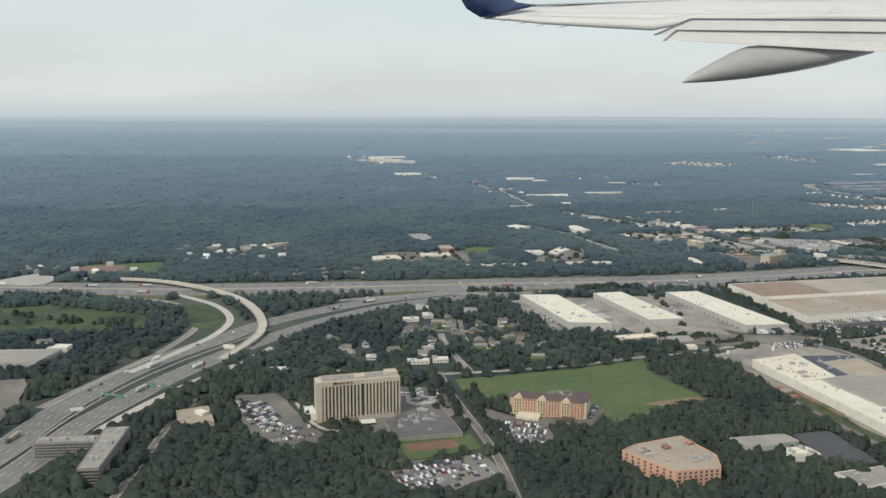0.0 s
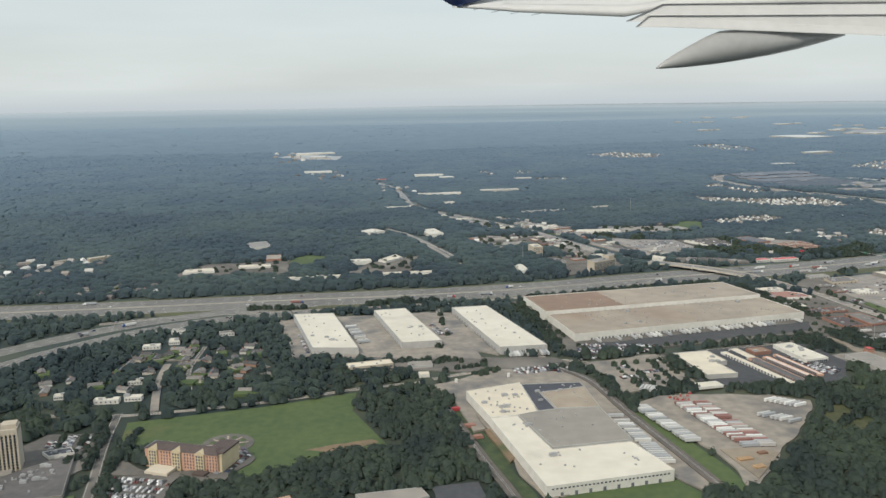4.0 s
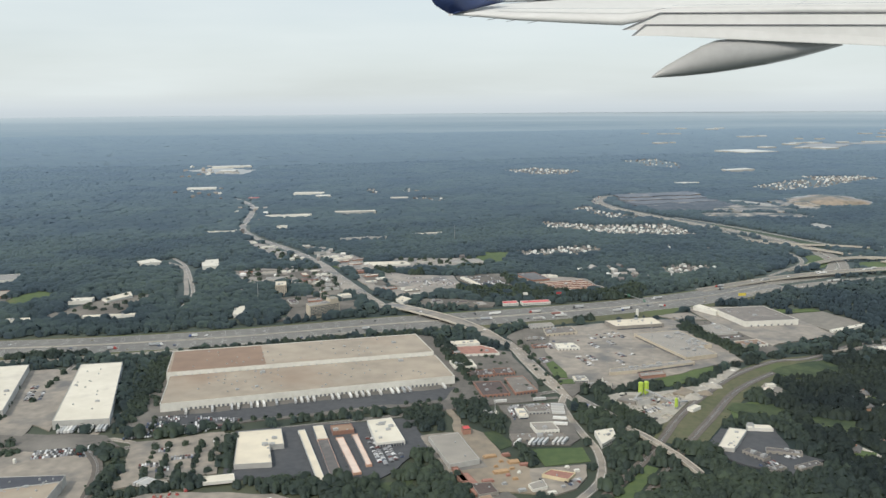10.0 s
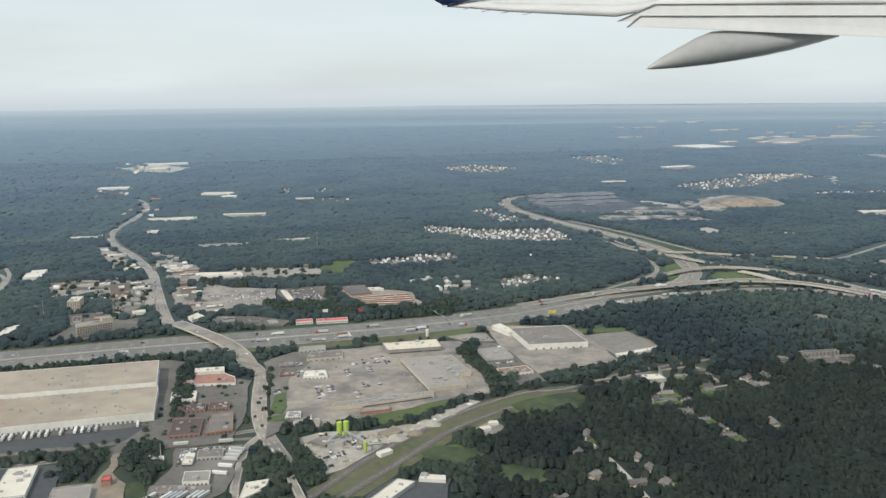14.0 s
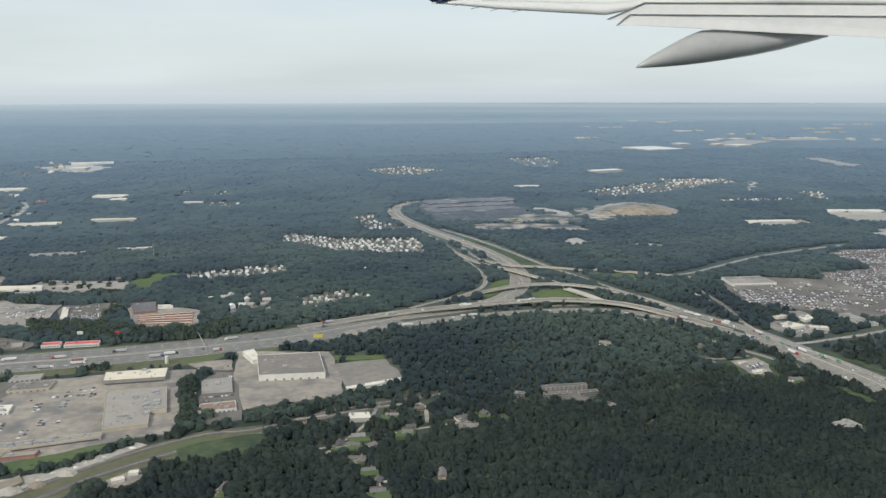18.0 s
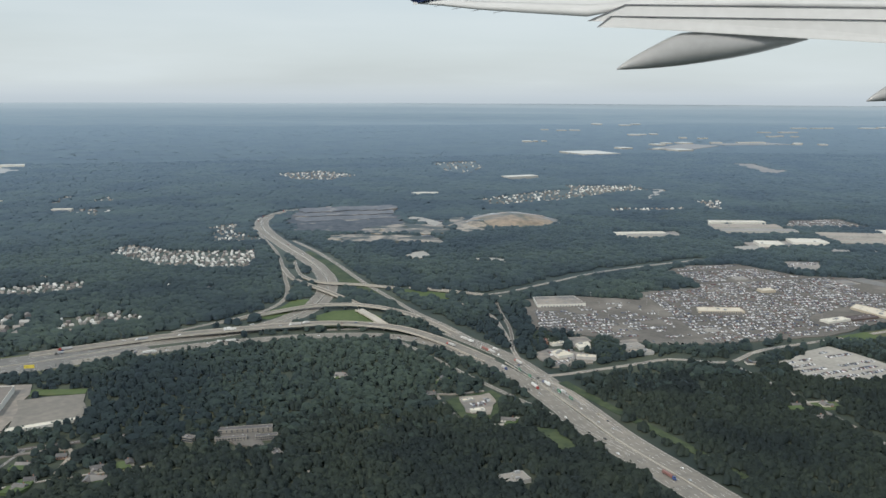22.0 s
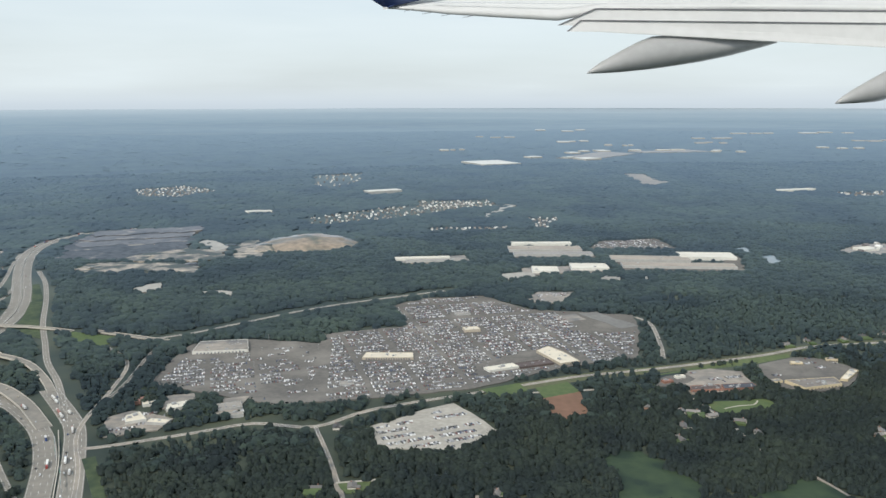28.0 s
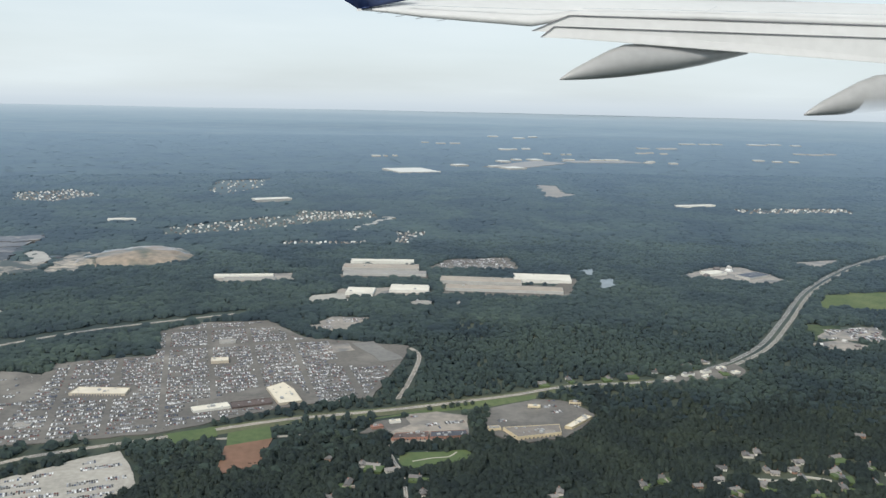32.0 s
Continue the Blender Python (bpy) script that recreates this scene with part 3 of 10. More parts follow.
clear_line(curve([(-41, 40), (-38.2, 55), (-36.1, 68), (-35.4, 77), (-33.8, 85.5), (-31, 94.2), (-27, 102.6), (-21, 112), (-12, 124)], 1.0), 2.4)
road("slip_road", [(-52, 131), (-42, 127), (-36, 120), (-33.3, 112), (-34, 101), (-36.6, 91), (-39.6, 80)], 1.0, M_CONC, "concrete slip road looping down to the highway", verge=1.3)
road("slip_road", [(-42, 132), (-34.6, 125.4), (-30, 117), (-29.6, 108.7), (-32, 100), (-35, 91.5)], 1.0, M_PALE, "pale concrete loop ramp joining the highway", verge=1.2)
viaduct("flyover_ramp", [(-62, 145, 0.2), (-49, 141.5, 0.5), (-39, 134.6, 0.75), (-31.6, 127.2, 0.8), (-26.6, 118.4, 0.75), (-24, 110.2, 0.6), (-24.0, 104.4, 0.4), (-26.0, 97.0, 0.05)], 1.1,
        "pale concrete flyover ramp curving over the highway on piers", M_PALE)
# arterial road and its bridge over the interstate
ART = [(102.2, 110.0), (101.0, 113.1), (99.5, 116.3), (97.6, 120.8), (96.0, 126.5), (94.7, 133.6), (93.3, 141.0), (89, 148.5)]
road("side_street", [(90.6, 117.2), (93.6, 117.6), (96.8, 118.2)], 0.7, M_ASPH, "short asphalt street past the bus lot", verge=0.4, edge=False)
road("side_street", [(97.8, 119.2), (96.9, 116.4), (97.0, 112.3), (97.7, 106.4), (98.3, 103), (98.2, 99.5), (97.2, 95.2), (94.8, 91.6), (90.7, 86.6), (85.1, 78.0), (79, 66)], 0.9, M_LOT, "narrow worn street along the railway", verge=0.5)
L_A1 = road("arterial_road", ART, 1.9, M_LOT, "worn grey arterial road lined with businesses", lines=(-0.3, 0.3), verge=0.6)
L_A2 = viaduct("road_bridge", [(91.5, 143, 0.1), (89.4, 148, 0.35), (85.4, 154, 0.62), (80.4, 159.6, 0.68), (76, 165, 0.4), (73.8, 168, 0.1)], 2.4, "long grey road bridge over the interstate", M_LOT, 5.0)
L_A3 = road("arterial_road", [(73.8, 165.4), (69.3, 176.2), (61.9, 195.7), (56.2, 210.6), (45.3, 230.9), (34.8, 247.6), (27.4, 265.5), (25, 282.2), (21.4, 308.3), (16, 330), (6, 350)], 2.0, M_LOT, "worn grey arterial road lined with businesses", lines=(-0.3, 0.3), verge=1.2)
road("side_street", [(21.8, 217.2), (27.3, 207.4), (33.1, 190.7), (37.2, 176.8), (38, 166)], 0.8, M_LOT, "pale lane between far trees")
road("side_street", [(50, 104.5), (62, 108.5), (80, 113.5), (92, 118.5), (97, 120.5)], 0.9, M_ASPH, "asphalt street behind the large warehouse")
road("side_street", [(32, 101), (40, 104.5), (48, 107), (52, 104.5)], 0.8, M_LOT, "worn concrete street between the warehouses")
road("side_street", [(45.4, 108), (45.8, 111.9), (46.8, 116.4), (48.2, 119.3), (50.2, 121.4)], 0.9, M_LOT, "curved pale drive between warehouses", verge=0.3, edge=False)
road("side_street", [(36.2, 174.6), (35.6, 178.6), (32.2, 190.3), (27.6, 204.9), (20.5, 213.6)], 0.9, M_LOT, "pale road through far trees", verge=1.6, edge=False)
road("side_street", [(37.5, 102), (35, 112), (33.5, 122), (33, 134)], 0.7, M_LOT, "worn concrete street between the warehouses")
road("side_street", [(-12, 92.6), (-1, 91.3), (13.5, 94.3), (24, 98.2), (31, 100)], 0.7, M_LOT, "narrow pale street along the meadow")
road("side_street", [(-0.4, 92), (1.1, 84), (4.4, 70), (6, 58)], 0.9, M_ASPH, "asphalt hotel access street")
road("hotel_drive", [(-14.6, 81.8), (-13.0, 77.9), (-11.4, 75.1), (-9.4, 74.2), (-5.6, 74.4)], 0.4, M_PALE, "pale concrete hotel drive", verge=0.3, edge=False)
road("side_street", [(-24.6, 84), (-25.4, 76), (-25.0, 66), (-24.6, 55)], 0.8, M_ASPH, "asphalt street under the trees")
road("side_street", [(5, 99), (3, 106), (2.4, 116)], 0.6, M_ASPH, "narrow residential street")
# far interchange: the interstate splits into a southern and a northern arm
L_E1 = viaduct("interstate_viaduct", [(132, 176.2, 0.1), (148, 184.0, 0.5), (159.5, 187.8, 0.75), (170, 190.4, 0.9), (178.5, 191.4, 0.9), (188, 188.8, 0.75), (195.5, 182.0, 0.4), (202.4, 172.4, 0.06)], 2.0,
               "long concrete interstate viaduct carried on round piers", None, 5.0)
L_E2 = road("interstate_southern_arm", [(140, 172.5), (150, 178.2), (162, 183.2), (175, 186.4), (186, 186.2), (193, 182.6), (198.6, 176.4), (203, 170), (206.8, 161.6), (210.0, 151.5), (213.0, 142), (217.8, 131.5), (226, 112), (233, 95)], 2.8,
             M_CONC, "pale concrete interstate carriageway with painted lanes", lines=(-0.75, 0.0, 0.75), verge=1.0)
L_E3 = road("interstate_southern_arm", [(196.8, 188), (203.4, 177.6), (206.6, 171.8), (210.0, 162.2), (213.2, 152.2), (216.0, 142.8), (220.6, 131.5), (229, 111), (236, 94)], 2.8, M_CONC,
             "pale concrete interstate carriageway with painted lanes", lines=(-0.75, 0.0, 0.75), verge=1.2)
barrier(curve([(204.6, 171.4), (208.3, 162.0), (211.6, 151.8), (214.5, 142.4), (219.2, 131.5), (229, 107)], 2.0), 0.0)
_n = curve([(147, 182.6), (156, 186.6), (163.4, 191.2), (168.4, 197.6), (171.6, 206.4), (172.9, 218), (171.6, 232), (167.2, 247.6), (158.6, 268), (149.4, 291), (143.4, 311), (142.2, 326), (144.4, 335), (149.6, 344), (166, 352)], 2.0)
L_N1 = road("northern_arm", shifted(_n, 1.15), 2.0, M_CONC, "pale concrete highway bending away into the woods", lines=(-0.6, 0.6), verge=1.4)
L_N2 = road("northern_arm", shifted(_n, -1.15), 2.0, M_CONC, "pale concrete highway bending away into the woods", lines=(-0.6, 0.6), verge=1.4)
barrier(_n, 0.0)
road("link_road", [(204.2, 174.4), (201.3, 181.6), (196.5, 192.0), (191.1, 201.8), (185.8, 214.0), (179.8, 228), (172.4, 248), (165.0, 266), (157.4, 281)], 1.1, M_CONC, "concrete link road joining two highways", lines=(0,), verge=1.6)
road("slip_road", [(150, 189), (161.0, 200.4), (164.2, 206), (165.4, 213), (164.6, 222), (162.6, 232), (159, 250), (154.2, 268.5), (146.2, 292), (142, 306)], 0.9, M_CONC, "concrete slip road beside the highway", verge=1.2)
road("slip_road", [(157.6, 268), (160.8, 257), (163.2, 245), (165.6, 235.2), (168.3, 229.6)], 0.8, M_CONC, "concrete loop ramp beside the highway", verge=0.8)
viaduct("flyover_ramp", [(156, 194.4, 0.06), (165.0, 200.4, 0.5), (172, 204.4, 0.75), (180.4, 204.8, 0.8), (188.4, 200, 0.7), (194.4, 192.4, 0.3), (197.6, 187, 0.06)], 1.2, "slender concrete flyover ramp on tall piers", None, 5.5)
viaduct("overpass", [(160.5, 243, 0.06), (164.4, 231, 0.3), (169.2, 222.6, 0.6), (173.4, 216.7, 0.6), (178, 210.4, 0.4), (181, 206.6, 0.1)], 1.0, "concrete overpass across the highway", None, 5)
viaduct("overpass", [(165.6, 235, 0.1), (168.6, 228.8, 0.4), (172.4, 225, 0.55), (178.6, 224.0, 0.45), (185, 222.2, 0.3), (188, 221.4, 0.1)], 0.9, "concrete overpass across the highway", None, 6)
viaduct("overpass", [(190, 222.4, 0.1), (196, 218.6, 0.4), (204, 214.6, 0.4), (209, 213.2, 0.1)], 1.0, "concrete overpass across a wooded dip", None, 6)
road("county_road", [(204, 215), (211, 219), (219, 226), (235, 239), (260, 252)], 0.9, M_LOT, "pale road through the woods", verge=2.4)
viaduct("ramp_bridge", [(180.6, 202.6, 0.4), (183.4, 197, 0.5), (186.4, 190.6, 0.3)], 1.4, "short pale concrete ramp bridge", M_PALE, 3)
road("slip_road", [(172.6, 193.6), (176, 199), (180.5, 201), (184.6, 197), (183, 191.4), (176, 190)], 0.9, M_CONC, "concrete loop ramp round a grassy circle")
road("service_road", [(216, 144), (212, 158), (207.2, 171.5), (206.2, 188), (205, 199), (201.6, 206), (194.6, 214)], 0.7, M_LOT, "narrow frontage road along the highway", verge=0.7)
road("service_road", [(206.5, 177), (207.4, 190), (206.8, 204), (207, 213)], 0.7, M_ASPH, "narrow asphalt service road")
road("service_road", [(215.4, 138), (212.6, 142.8), (210.0, 147.5), (206.0, 153.8), (201.3, 161.2), (196.7, 168.9), (192, 177.2), (187.5, 184.4)], 0.8, M_CONC, "slip road below the trees")
road("county_road", [(209.5, 165.4), (212, 165.6), (223, 169.8), (230, 172.6), (238.4, 171), (246, 177), (262, 183.4), (277, 189.4), (285, 191.4), (294.8, 193.8), (311, 198.9), (322.6, 203.7), (338, 206.0), (349.4, 211.6)], 0.9, M_LOT, "pale two-lane road winding past lots and woods", verge=1.3, lines=(0,))
road("far_highway", [(349, 212.2), (356, 217.4), (366.6, 228.4), (380.6, 248.4), (400.6, 277.4), (428.6, 308.4), (455, 330.4)], 1.0, M_MAIN, "pale concrete highway curving through woods", verge=0.8, lines=(0,))
road("far_highway", [(350, 211.4), (357.4, 216.6), (368, 227.4), (382.1, 247.4), (402.1, 276.4), (430.1, 307.4), (456.4, 329.4)], 0.9, M_CONC, "pale concrete highway curving through woods", verge=0.8, lines=(0,))
top("roadside_verge", strip(bmesh.new(), curve([(262, 183.0), (277, 189.0), (285, 191.0), (294.8, 193.4), (311, 198.5), (322.6, 203.3), (338, 205.6)], 2.0), -1.6, 1.5, -0.1, 0.015), M_VERGE, "dry grass verge along the county road", "verge", kind="structure")
clear_line(curve([(262, 183.0), (277, 189.0), (285, 191.0), (294.8, 193.4), (311, 198.5), (322.6, 203.3), (338, 205.6)], 1.0), 1.9)
road("residential_street", [(238.4, 171), (241, 161), (243.4, 150), (246, 138)], 0.6, M_LOT, "pale lane between the trees", verge=0.9)
road("frontage_road", [(269, 182.6), (280, 183.6), (288, 185.5)], 0.6, M_LOT, "pale road to the plaza", verge=0.4)
road("garden_path", [(293.6, 175.2), (297.4, 177.4), (301.9, 175)], 0.3, M_PALE, "curved pale path across the lawn", verge=0.2, edge=False)
viaduct("road_bridge", [(102.6, 108.4, 0.1), (103.9, 104.7, 0.45), (105.8, 99.6, 0.45), (107.0, 96.4, 0.1)], 0.7, "small grey road bridge over the railway", M_LOT, 2.0)
road("residential_street", [(294, 198), (296, 206), (298.4, 220), (297, 226)], 0.8, M_LOT, "pale road beside the vehicle lot", verge=0.8)
road("residential_street", [(292.2, 180.4), (292.6, 177.0), (293.2, 174.0), (294.1, 170.0), (294.4, 160.0)], 0.5, M_LOT, "narrow pale residential lane")
road("residential_street", [(142, 125), (146, 134), (147.2, 141)], 0.45, M_LOT, "pale residential lane under trees", verge=0.5)
road("residential_street", [(174.5, 140.8), (176.9, 138.9), (179.5, 135.4), (181.0, 130.0)], 0.35, M_LOT, "pale lane between the trees", verge=0.2)
road("residential_street", [(141.4, 127), (151, 132), (162, 136)], 0.4, M_LOT, "pale residential lane under trees", verge=0.5)


def railway(pts):
    """A bed of ballast with sleepers hidden in it and two steel rails."""
    ln = curve(pts, 1.5)
    LIFT[0] += 0.0004
    ob = top("railway_track", strip(bmesh.new(), ln, -0.5, 0.5, -0.1, 0.03 + LIFT[0]), M_BALLAST, "brown ballasted railway track", "track", kind="structure")
    for o in (-0.075, 0.075):
        part("rail", strip(bmesh.new(), ln, o - 0.012, o + 0.012, 0.0, 0.055 + LIFT[0]), M_STEEL, ob)
    clear_line(ln, 0.6)


railway([(82, 68), (88.5, 78.9), (93.3, 86.5), (98.8, 94.4), (104.0, 102.0), (106.4, 106.2), (109.1, 111), (113.6, 117.4), (120.6, 125.7), (128.1, 131.5), (133.2, 132.6), (143, 139), (158, 145)])
railway([(86, 68), (92.9, 79.8), (96.9, 86.3), (100.8, 92.0), (107.6, 103.1), (112.8, 110.9), (118.3, 119.2), (124, 124.9), (129.3, 128.9), (134, 131.4), (143, 137.6)])

# ---- open land ----
sheet("meadow", [(1.4, 89.4), (14, 93), (23.6, 96.9), (23.6, 91.5), (27.6, 82.4), (22.7, 80), (15.5, 76), (12, 80), (2.4, 84.5)], M_GRASS, "mown green meadow behind the hotels", "grass")
sheet("bare_patch", ragged([(20.4, 81.6), (24, 81.4), (26.6, 82.6), (26, 83.8), (23, 83.2)], 0.5, 0.6), M_EARTH, "orange bare earth at the meadow's edge", "earth")
sheet("rough_field", [(-75, 122), (-58, 125.4), (-40, 118.6), (-37.5, 108), (-46, 105.6), (-75, 106)], M_SCRUB, "overgrown green field inside the interchange", "grass", -2.0)
sheet("rough_field", [(-42, 126), (-36.6, 119), (-34.2, 112), (-31, 110), (-30.6, 117), (-35, 124.6)], M_SCRUB, "grass wedge between the ramps", "grass")
sheet("sports_field", [(-68, 147), (-50.5, 150), (-54, 161.5), (-68, 157.6)], M_GRASS, "green sports field beside clay", "grass")
sheet("clay_field", [(-67.6, 150), (-58, 151.4), (-60, 158.5), (-67.6, 156.4)], M_CLAY, "reddish clay infield", "earth")
sheet("railside_grass", [(52, 89.3), (53.4, 89.2), (57, 75.8), (57.3, 72.4), (56.1, 70.8), (54.6, 77.2)], M_GRASS, "grass strip beside the railway", "grass")
sheet("hill_grass", ragged([(69.2, 85.9), (71.6, 90.3), (74.6, 89.4), (75.4, 85.0), (73.0, 82.4), (69.6, 82.6)], 0.7, 1.2), M_DRYHILL, "dry olive grass on a wooded hill", "grass", -0.5)
sheet("hill_grass", ragged([(75.8, 95.6), (80.3, 95.9), (80.6, 93.9), (76.2, 93.3)], 0.5, 1.0), M_SCRUB, "overgrown grass behind the storage rows", "grass", -0.1)
sheet("hill_earth", ragged([(78.4, 86.0), (81.0, 88.8), (83.4, 90.6), (83.2, 86.9), (81.0, 84.6)], 0.9, 0.8), M_EARTH, "bare brown earth on the hillside", "earth", 0.1)
sheet("hill_pool", ragged([(80.2, 87.2), (81.3, 88.2), (82.2, 87.4), (81.2, 86.4)], 0.3, 0.5), M_DIRT, "pale trampled earth on the hillside", "earth", 0.0)
sheet("rail_grass", [(93.9, 86.1), (99.4, 94.0), (102.4, 98.6), (103.4, 97.8), (100.1, 92.4), (96.2, 86.8), (92.2, 80.4), (90.2, 80.2)], M_GRASS, "grass strip between the rails", "grass", 0.0, 0.026)
sheet("green_strip", [(125.5, 125.5), (134.2, 132.5), (135.2, 127.6), (128.1, 124.7)], M_GRASS, "green slope beside the railway", "grass", 0.0, 0.024)
sheet("green_strip", [(115.9, 114.4), (119.9, 116.1), (119.7, 112.4), (115, 109.9)], M_GRASS, "green slope beside the railway", "grass", 0.0)
sheet("factory_lawn", [(41.6, 71.4), (51.9, 73.8), (53.1, 71.5), (53.1, 66), (43, 66)], M_GRASS, "mown lawn before the factory", "grass", 0.0)
sheet("rail_verge", [(104.6, 105), (108.2, 111.4), (112.8, 118), (119.8, 126.4), (127.6, 132.4), (134, 134), (135, 131.2), (130, 127.4), (124.8, 123.6), (119.4, 118), (114, 110), (108.8, 102)], M_VERGE, "dry grass along the railway", "grass", 0.2, 0.02)
sheet("yard_grass", [(91.6, 102.8), (97.0, 103.0), (97.2, 99.6), (92.6, 98.6)], M_GRASS, "small green field by the road", "grass")
sheet("yard_grass", ragged([(84.6, 111.0), (86.9, 107.6), (88.6, 108.0), (89.9, 103.8), (88.4, 102.8), (87.2, 106.4)], 0.3, 1.0), M_SCRUB, "rough grass between the yards", "grass", 0.1)
sheet("highway_verge", [(97.4, 151.0), (104, 153.2), (121, 157.2), (123.4, 161.0), (112, 158.6), (98, 155.0)], M_VERGE, "dry grass between highway and shops", "grass", 0.0, 0.02)
clear([(78.4, 107.4), (96.8, 103), (96.8, 118), (84, 121.4), (78, 117.6)])
clear([(97.4, 151.0), (121, 155.6), (124.4, 162.8), (112, 161.6), (98, 157.6)])
clear([(84.0, 107.6), (91.6, 92.4), (97.0, 98.0), (97.0, 104.0)])
sheet("circle_grass", [(172.6, 199), (176, 203), (181, 203.6), (185.4, 198), (183.4, 192), (176, 191)], M_GRASS, "round lawn inside the loop ramp", "grass")
sheet("gore_grass", [(160, 197), (165.6, 205.4), (167.4, 212), (170.4, 212), (169.4, 204), (165.4, 197.4)], M_GRASS, "grass wedge between carriageways", "grass")
sheet("median_grass", [(184, 216.6), (178.6, 229), (171.4, 249), (164.0, 265), (162.8, 264), (169.6, 247), (174.4, 231), (176, 222)], M_SCRUB, "grass median of the northern highway", "grass")
sheet("ramp_grass", [(186, 222), (200, 216), (196, 210), (188, 214)], M_GRASS, "grass beside the overpass", "grass", -1)
sheet("road_grass", ragged([(205.4, 144.3), (205.8, 146.0), (208.2, 145.4), (209.4, 141.2), (208.4, 137.4)], 0.4, 1.0), M_SCRUB, "green clearing beside the highway", "grass", 0.1)
sheet("depot_grass", [(195.1, 155.6), (201.5, 159.2), (202.8, 156.8), (201.2, 149.0), (196.9, 149.4)], M_SCRUB, "grass round the maintenance depot", "grass", 0.0)
sheet("arm_verge", [(211, 162), (216, 151.4), (221, 141), (225.5, 131), (226.6, 131.4), (222.2, 141.6), (217.2, 152), (212.4, 162.8)], M_SCRUB, "dry grass verge beside the highway", "grass", 0.1)
sheet("plot_grass", [(270.2, 184.6), (275.6, 187), (276.6, 182.6), (270.8, 180)], M_GRASS, "bright green plot", "grass")
sheet("plot_grass", [(262, 184.4), (268, 187), (269, 183.6), (263.4, 180.6)], M_GRASS, "bright green plot", "grass")
sheet("plot_clay", [(270.6, 180), (276.6, 182.6), (275.9, 174), (271, 171)], M_CLAY, "square of bare red-brown clay", "earth")
sheet("park_grass", ragged([(293.6, 174.5), (293.8, 177.2), (303.2, 177.8), (303.6, 175.2), (295.0, 172.4)], 0.4, 1.0), M_GRASS, "green lawn with a curved path", "grass", 0)
road("driveway", [(295.4, 174.4), (298.0, 175.4), (300.2, 175.7), (301.4, 177.3)], 0.22, M_PALE, "pale curved path across a lawn", verge=0.2, edge=False)
sheet("road_verge", [(286.7, 188.4), (294.0, 191.4), (305.3, 196.6), (316.2, 199.6), (315.8, 197.8), (307.6, 194.2), (296.2, 191.4)], M_ROUGH, "dry mown verge between road and plaza", "grass", 0.2, 0.02)
sheet("far_meadow", [(381.7, 243.4), (390.2, 242.1), (384.9, 230.8), (377.9, 230.8)], M_SCRUB, "grass beside the far highway", "grass", 0)
sheet("far_meadow", [(405, 262), (425, 268), (440, 262), (430, 252), (410, 254)], M_GRASS, "green meadow beside the far highway", "grass", -1)
sheet("far_meadow", [(60, 205), (66, 213), (70, 206), (64, 199)], M_GRASS, "small green between far trees", "grass", -1)
sheet("far_meadow", [(2, 170), (6, 182), (12, 180), (9, 168)], M_GRASS, "pale green clearing in the woods", "grass", -0.5)
sheet("far_meadow", [(90, 205), (94, 222), (101, 220), (98, 204)], M_GRASS, "green clearing beside the housing", "grass", -0.5)
sheet("concrete_plant_ground", [(102.9, 114.6), (101.9, 117.8), (104.4, 119.6), (109.2, 119.6), (111.4, 120.4), (114.8, 122.0), (121, 129.2), (122.4, 128.4), (116, 120.8), (111.4, 115.6), (107.6, 109.8), (104.8, 107.8)], M_GRAVEL, "pale dusty ground of the concrete plant", "yard")
sheet("grass_by_mall", [(107.4, 123.6), (111, 121.6), (114.6, 123.4), (120.4, 129.6), (118.4, 129.6)], M_GRASS, "grass behind the shopping strip", "grass", 0)
sheet("hotel_lawn", [(-4, 71.6), (2.6, 73.4), (3.4, 70), (-2.8, 67.4)], M_GRASS, "lawn with a red-brown court", "grass")
sheet("court", [(-3.4, 70.8), (1.0, 72.2), (1.6, 70.4), (-2.6, 69.2)], M_CLAY, "reddish-brown tennis court", "court")

sheet("green_strip", ragged([(115.6, 113.5), (117.1, 115.6), (121.4, 115.0), (122.4, 112.0), (119.2, 109.6), (116.2, 109.8)], 0.5, 1.0), M_SCRUB, "uneven grass between railway and woods", "grass", -0.2)
sheet("green_strip", ragged([(126.4, 127.4), (130.3, 130.4), (135.4, 131.6), (136.0, 127.6), (131.4, 124.6), (126.9, 123.8)], 0.6, 1.0), M_SCRUB, "bright grass slope above the railway", "grass", -0.2)
sheet("green_strip", ragged([(121.4, 110.6), (126.0, 110.6), (129.6, 108.4), (126.6, 105.2), (122.0, 106.2)], 0.6, 1.0), M_SCRUB, "small meadow before the woods", "grass", -0.5)
sheet("bare_patch", ragged([(121.2, 119.6), (123.4, 122.8), (124.6, 120.2), (123.0, 117.0)], 0.4, 0.8), M_LOT, "pale bare yard beside sheds", "earth")
sheet("verge_grass", [(137.4, 160.4), (146.6, 160.8), (147.0, 158.9), (138.3, 158.0)], M_GRASS, "grass bank behind the pale lot", "grass", 0.2)
sheet("meadow", ragged([(273.4, 158.6), (277.5, 161.4), (281.6, 157.4), (284.0, 150.1), (282.4, 145.0), (272.6, 145.0)], 1.0, 1.5), M_FIELD, "dull green clearing in the woods", "grass", -0.8)
sheet("meadow", ragged([(288.6, 148.6), (296.2, 152.2), (299.4, 148.0), (298.0, 144.0), (288.0, 144.0)], 0.9, 1.5), M_FIELD, "dull green clearing in the woods", "grass", -0.8)
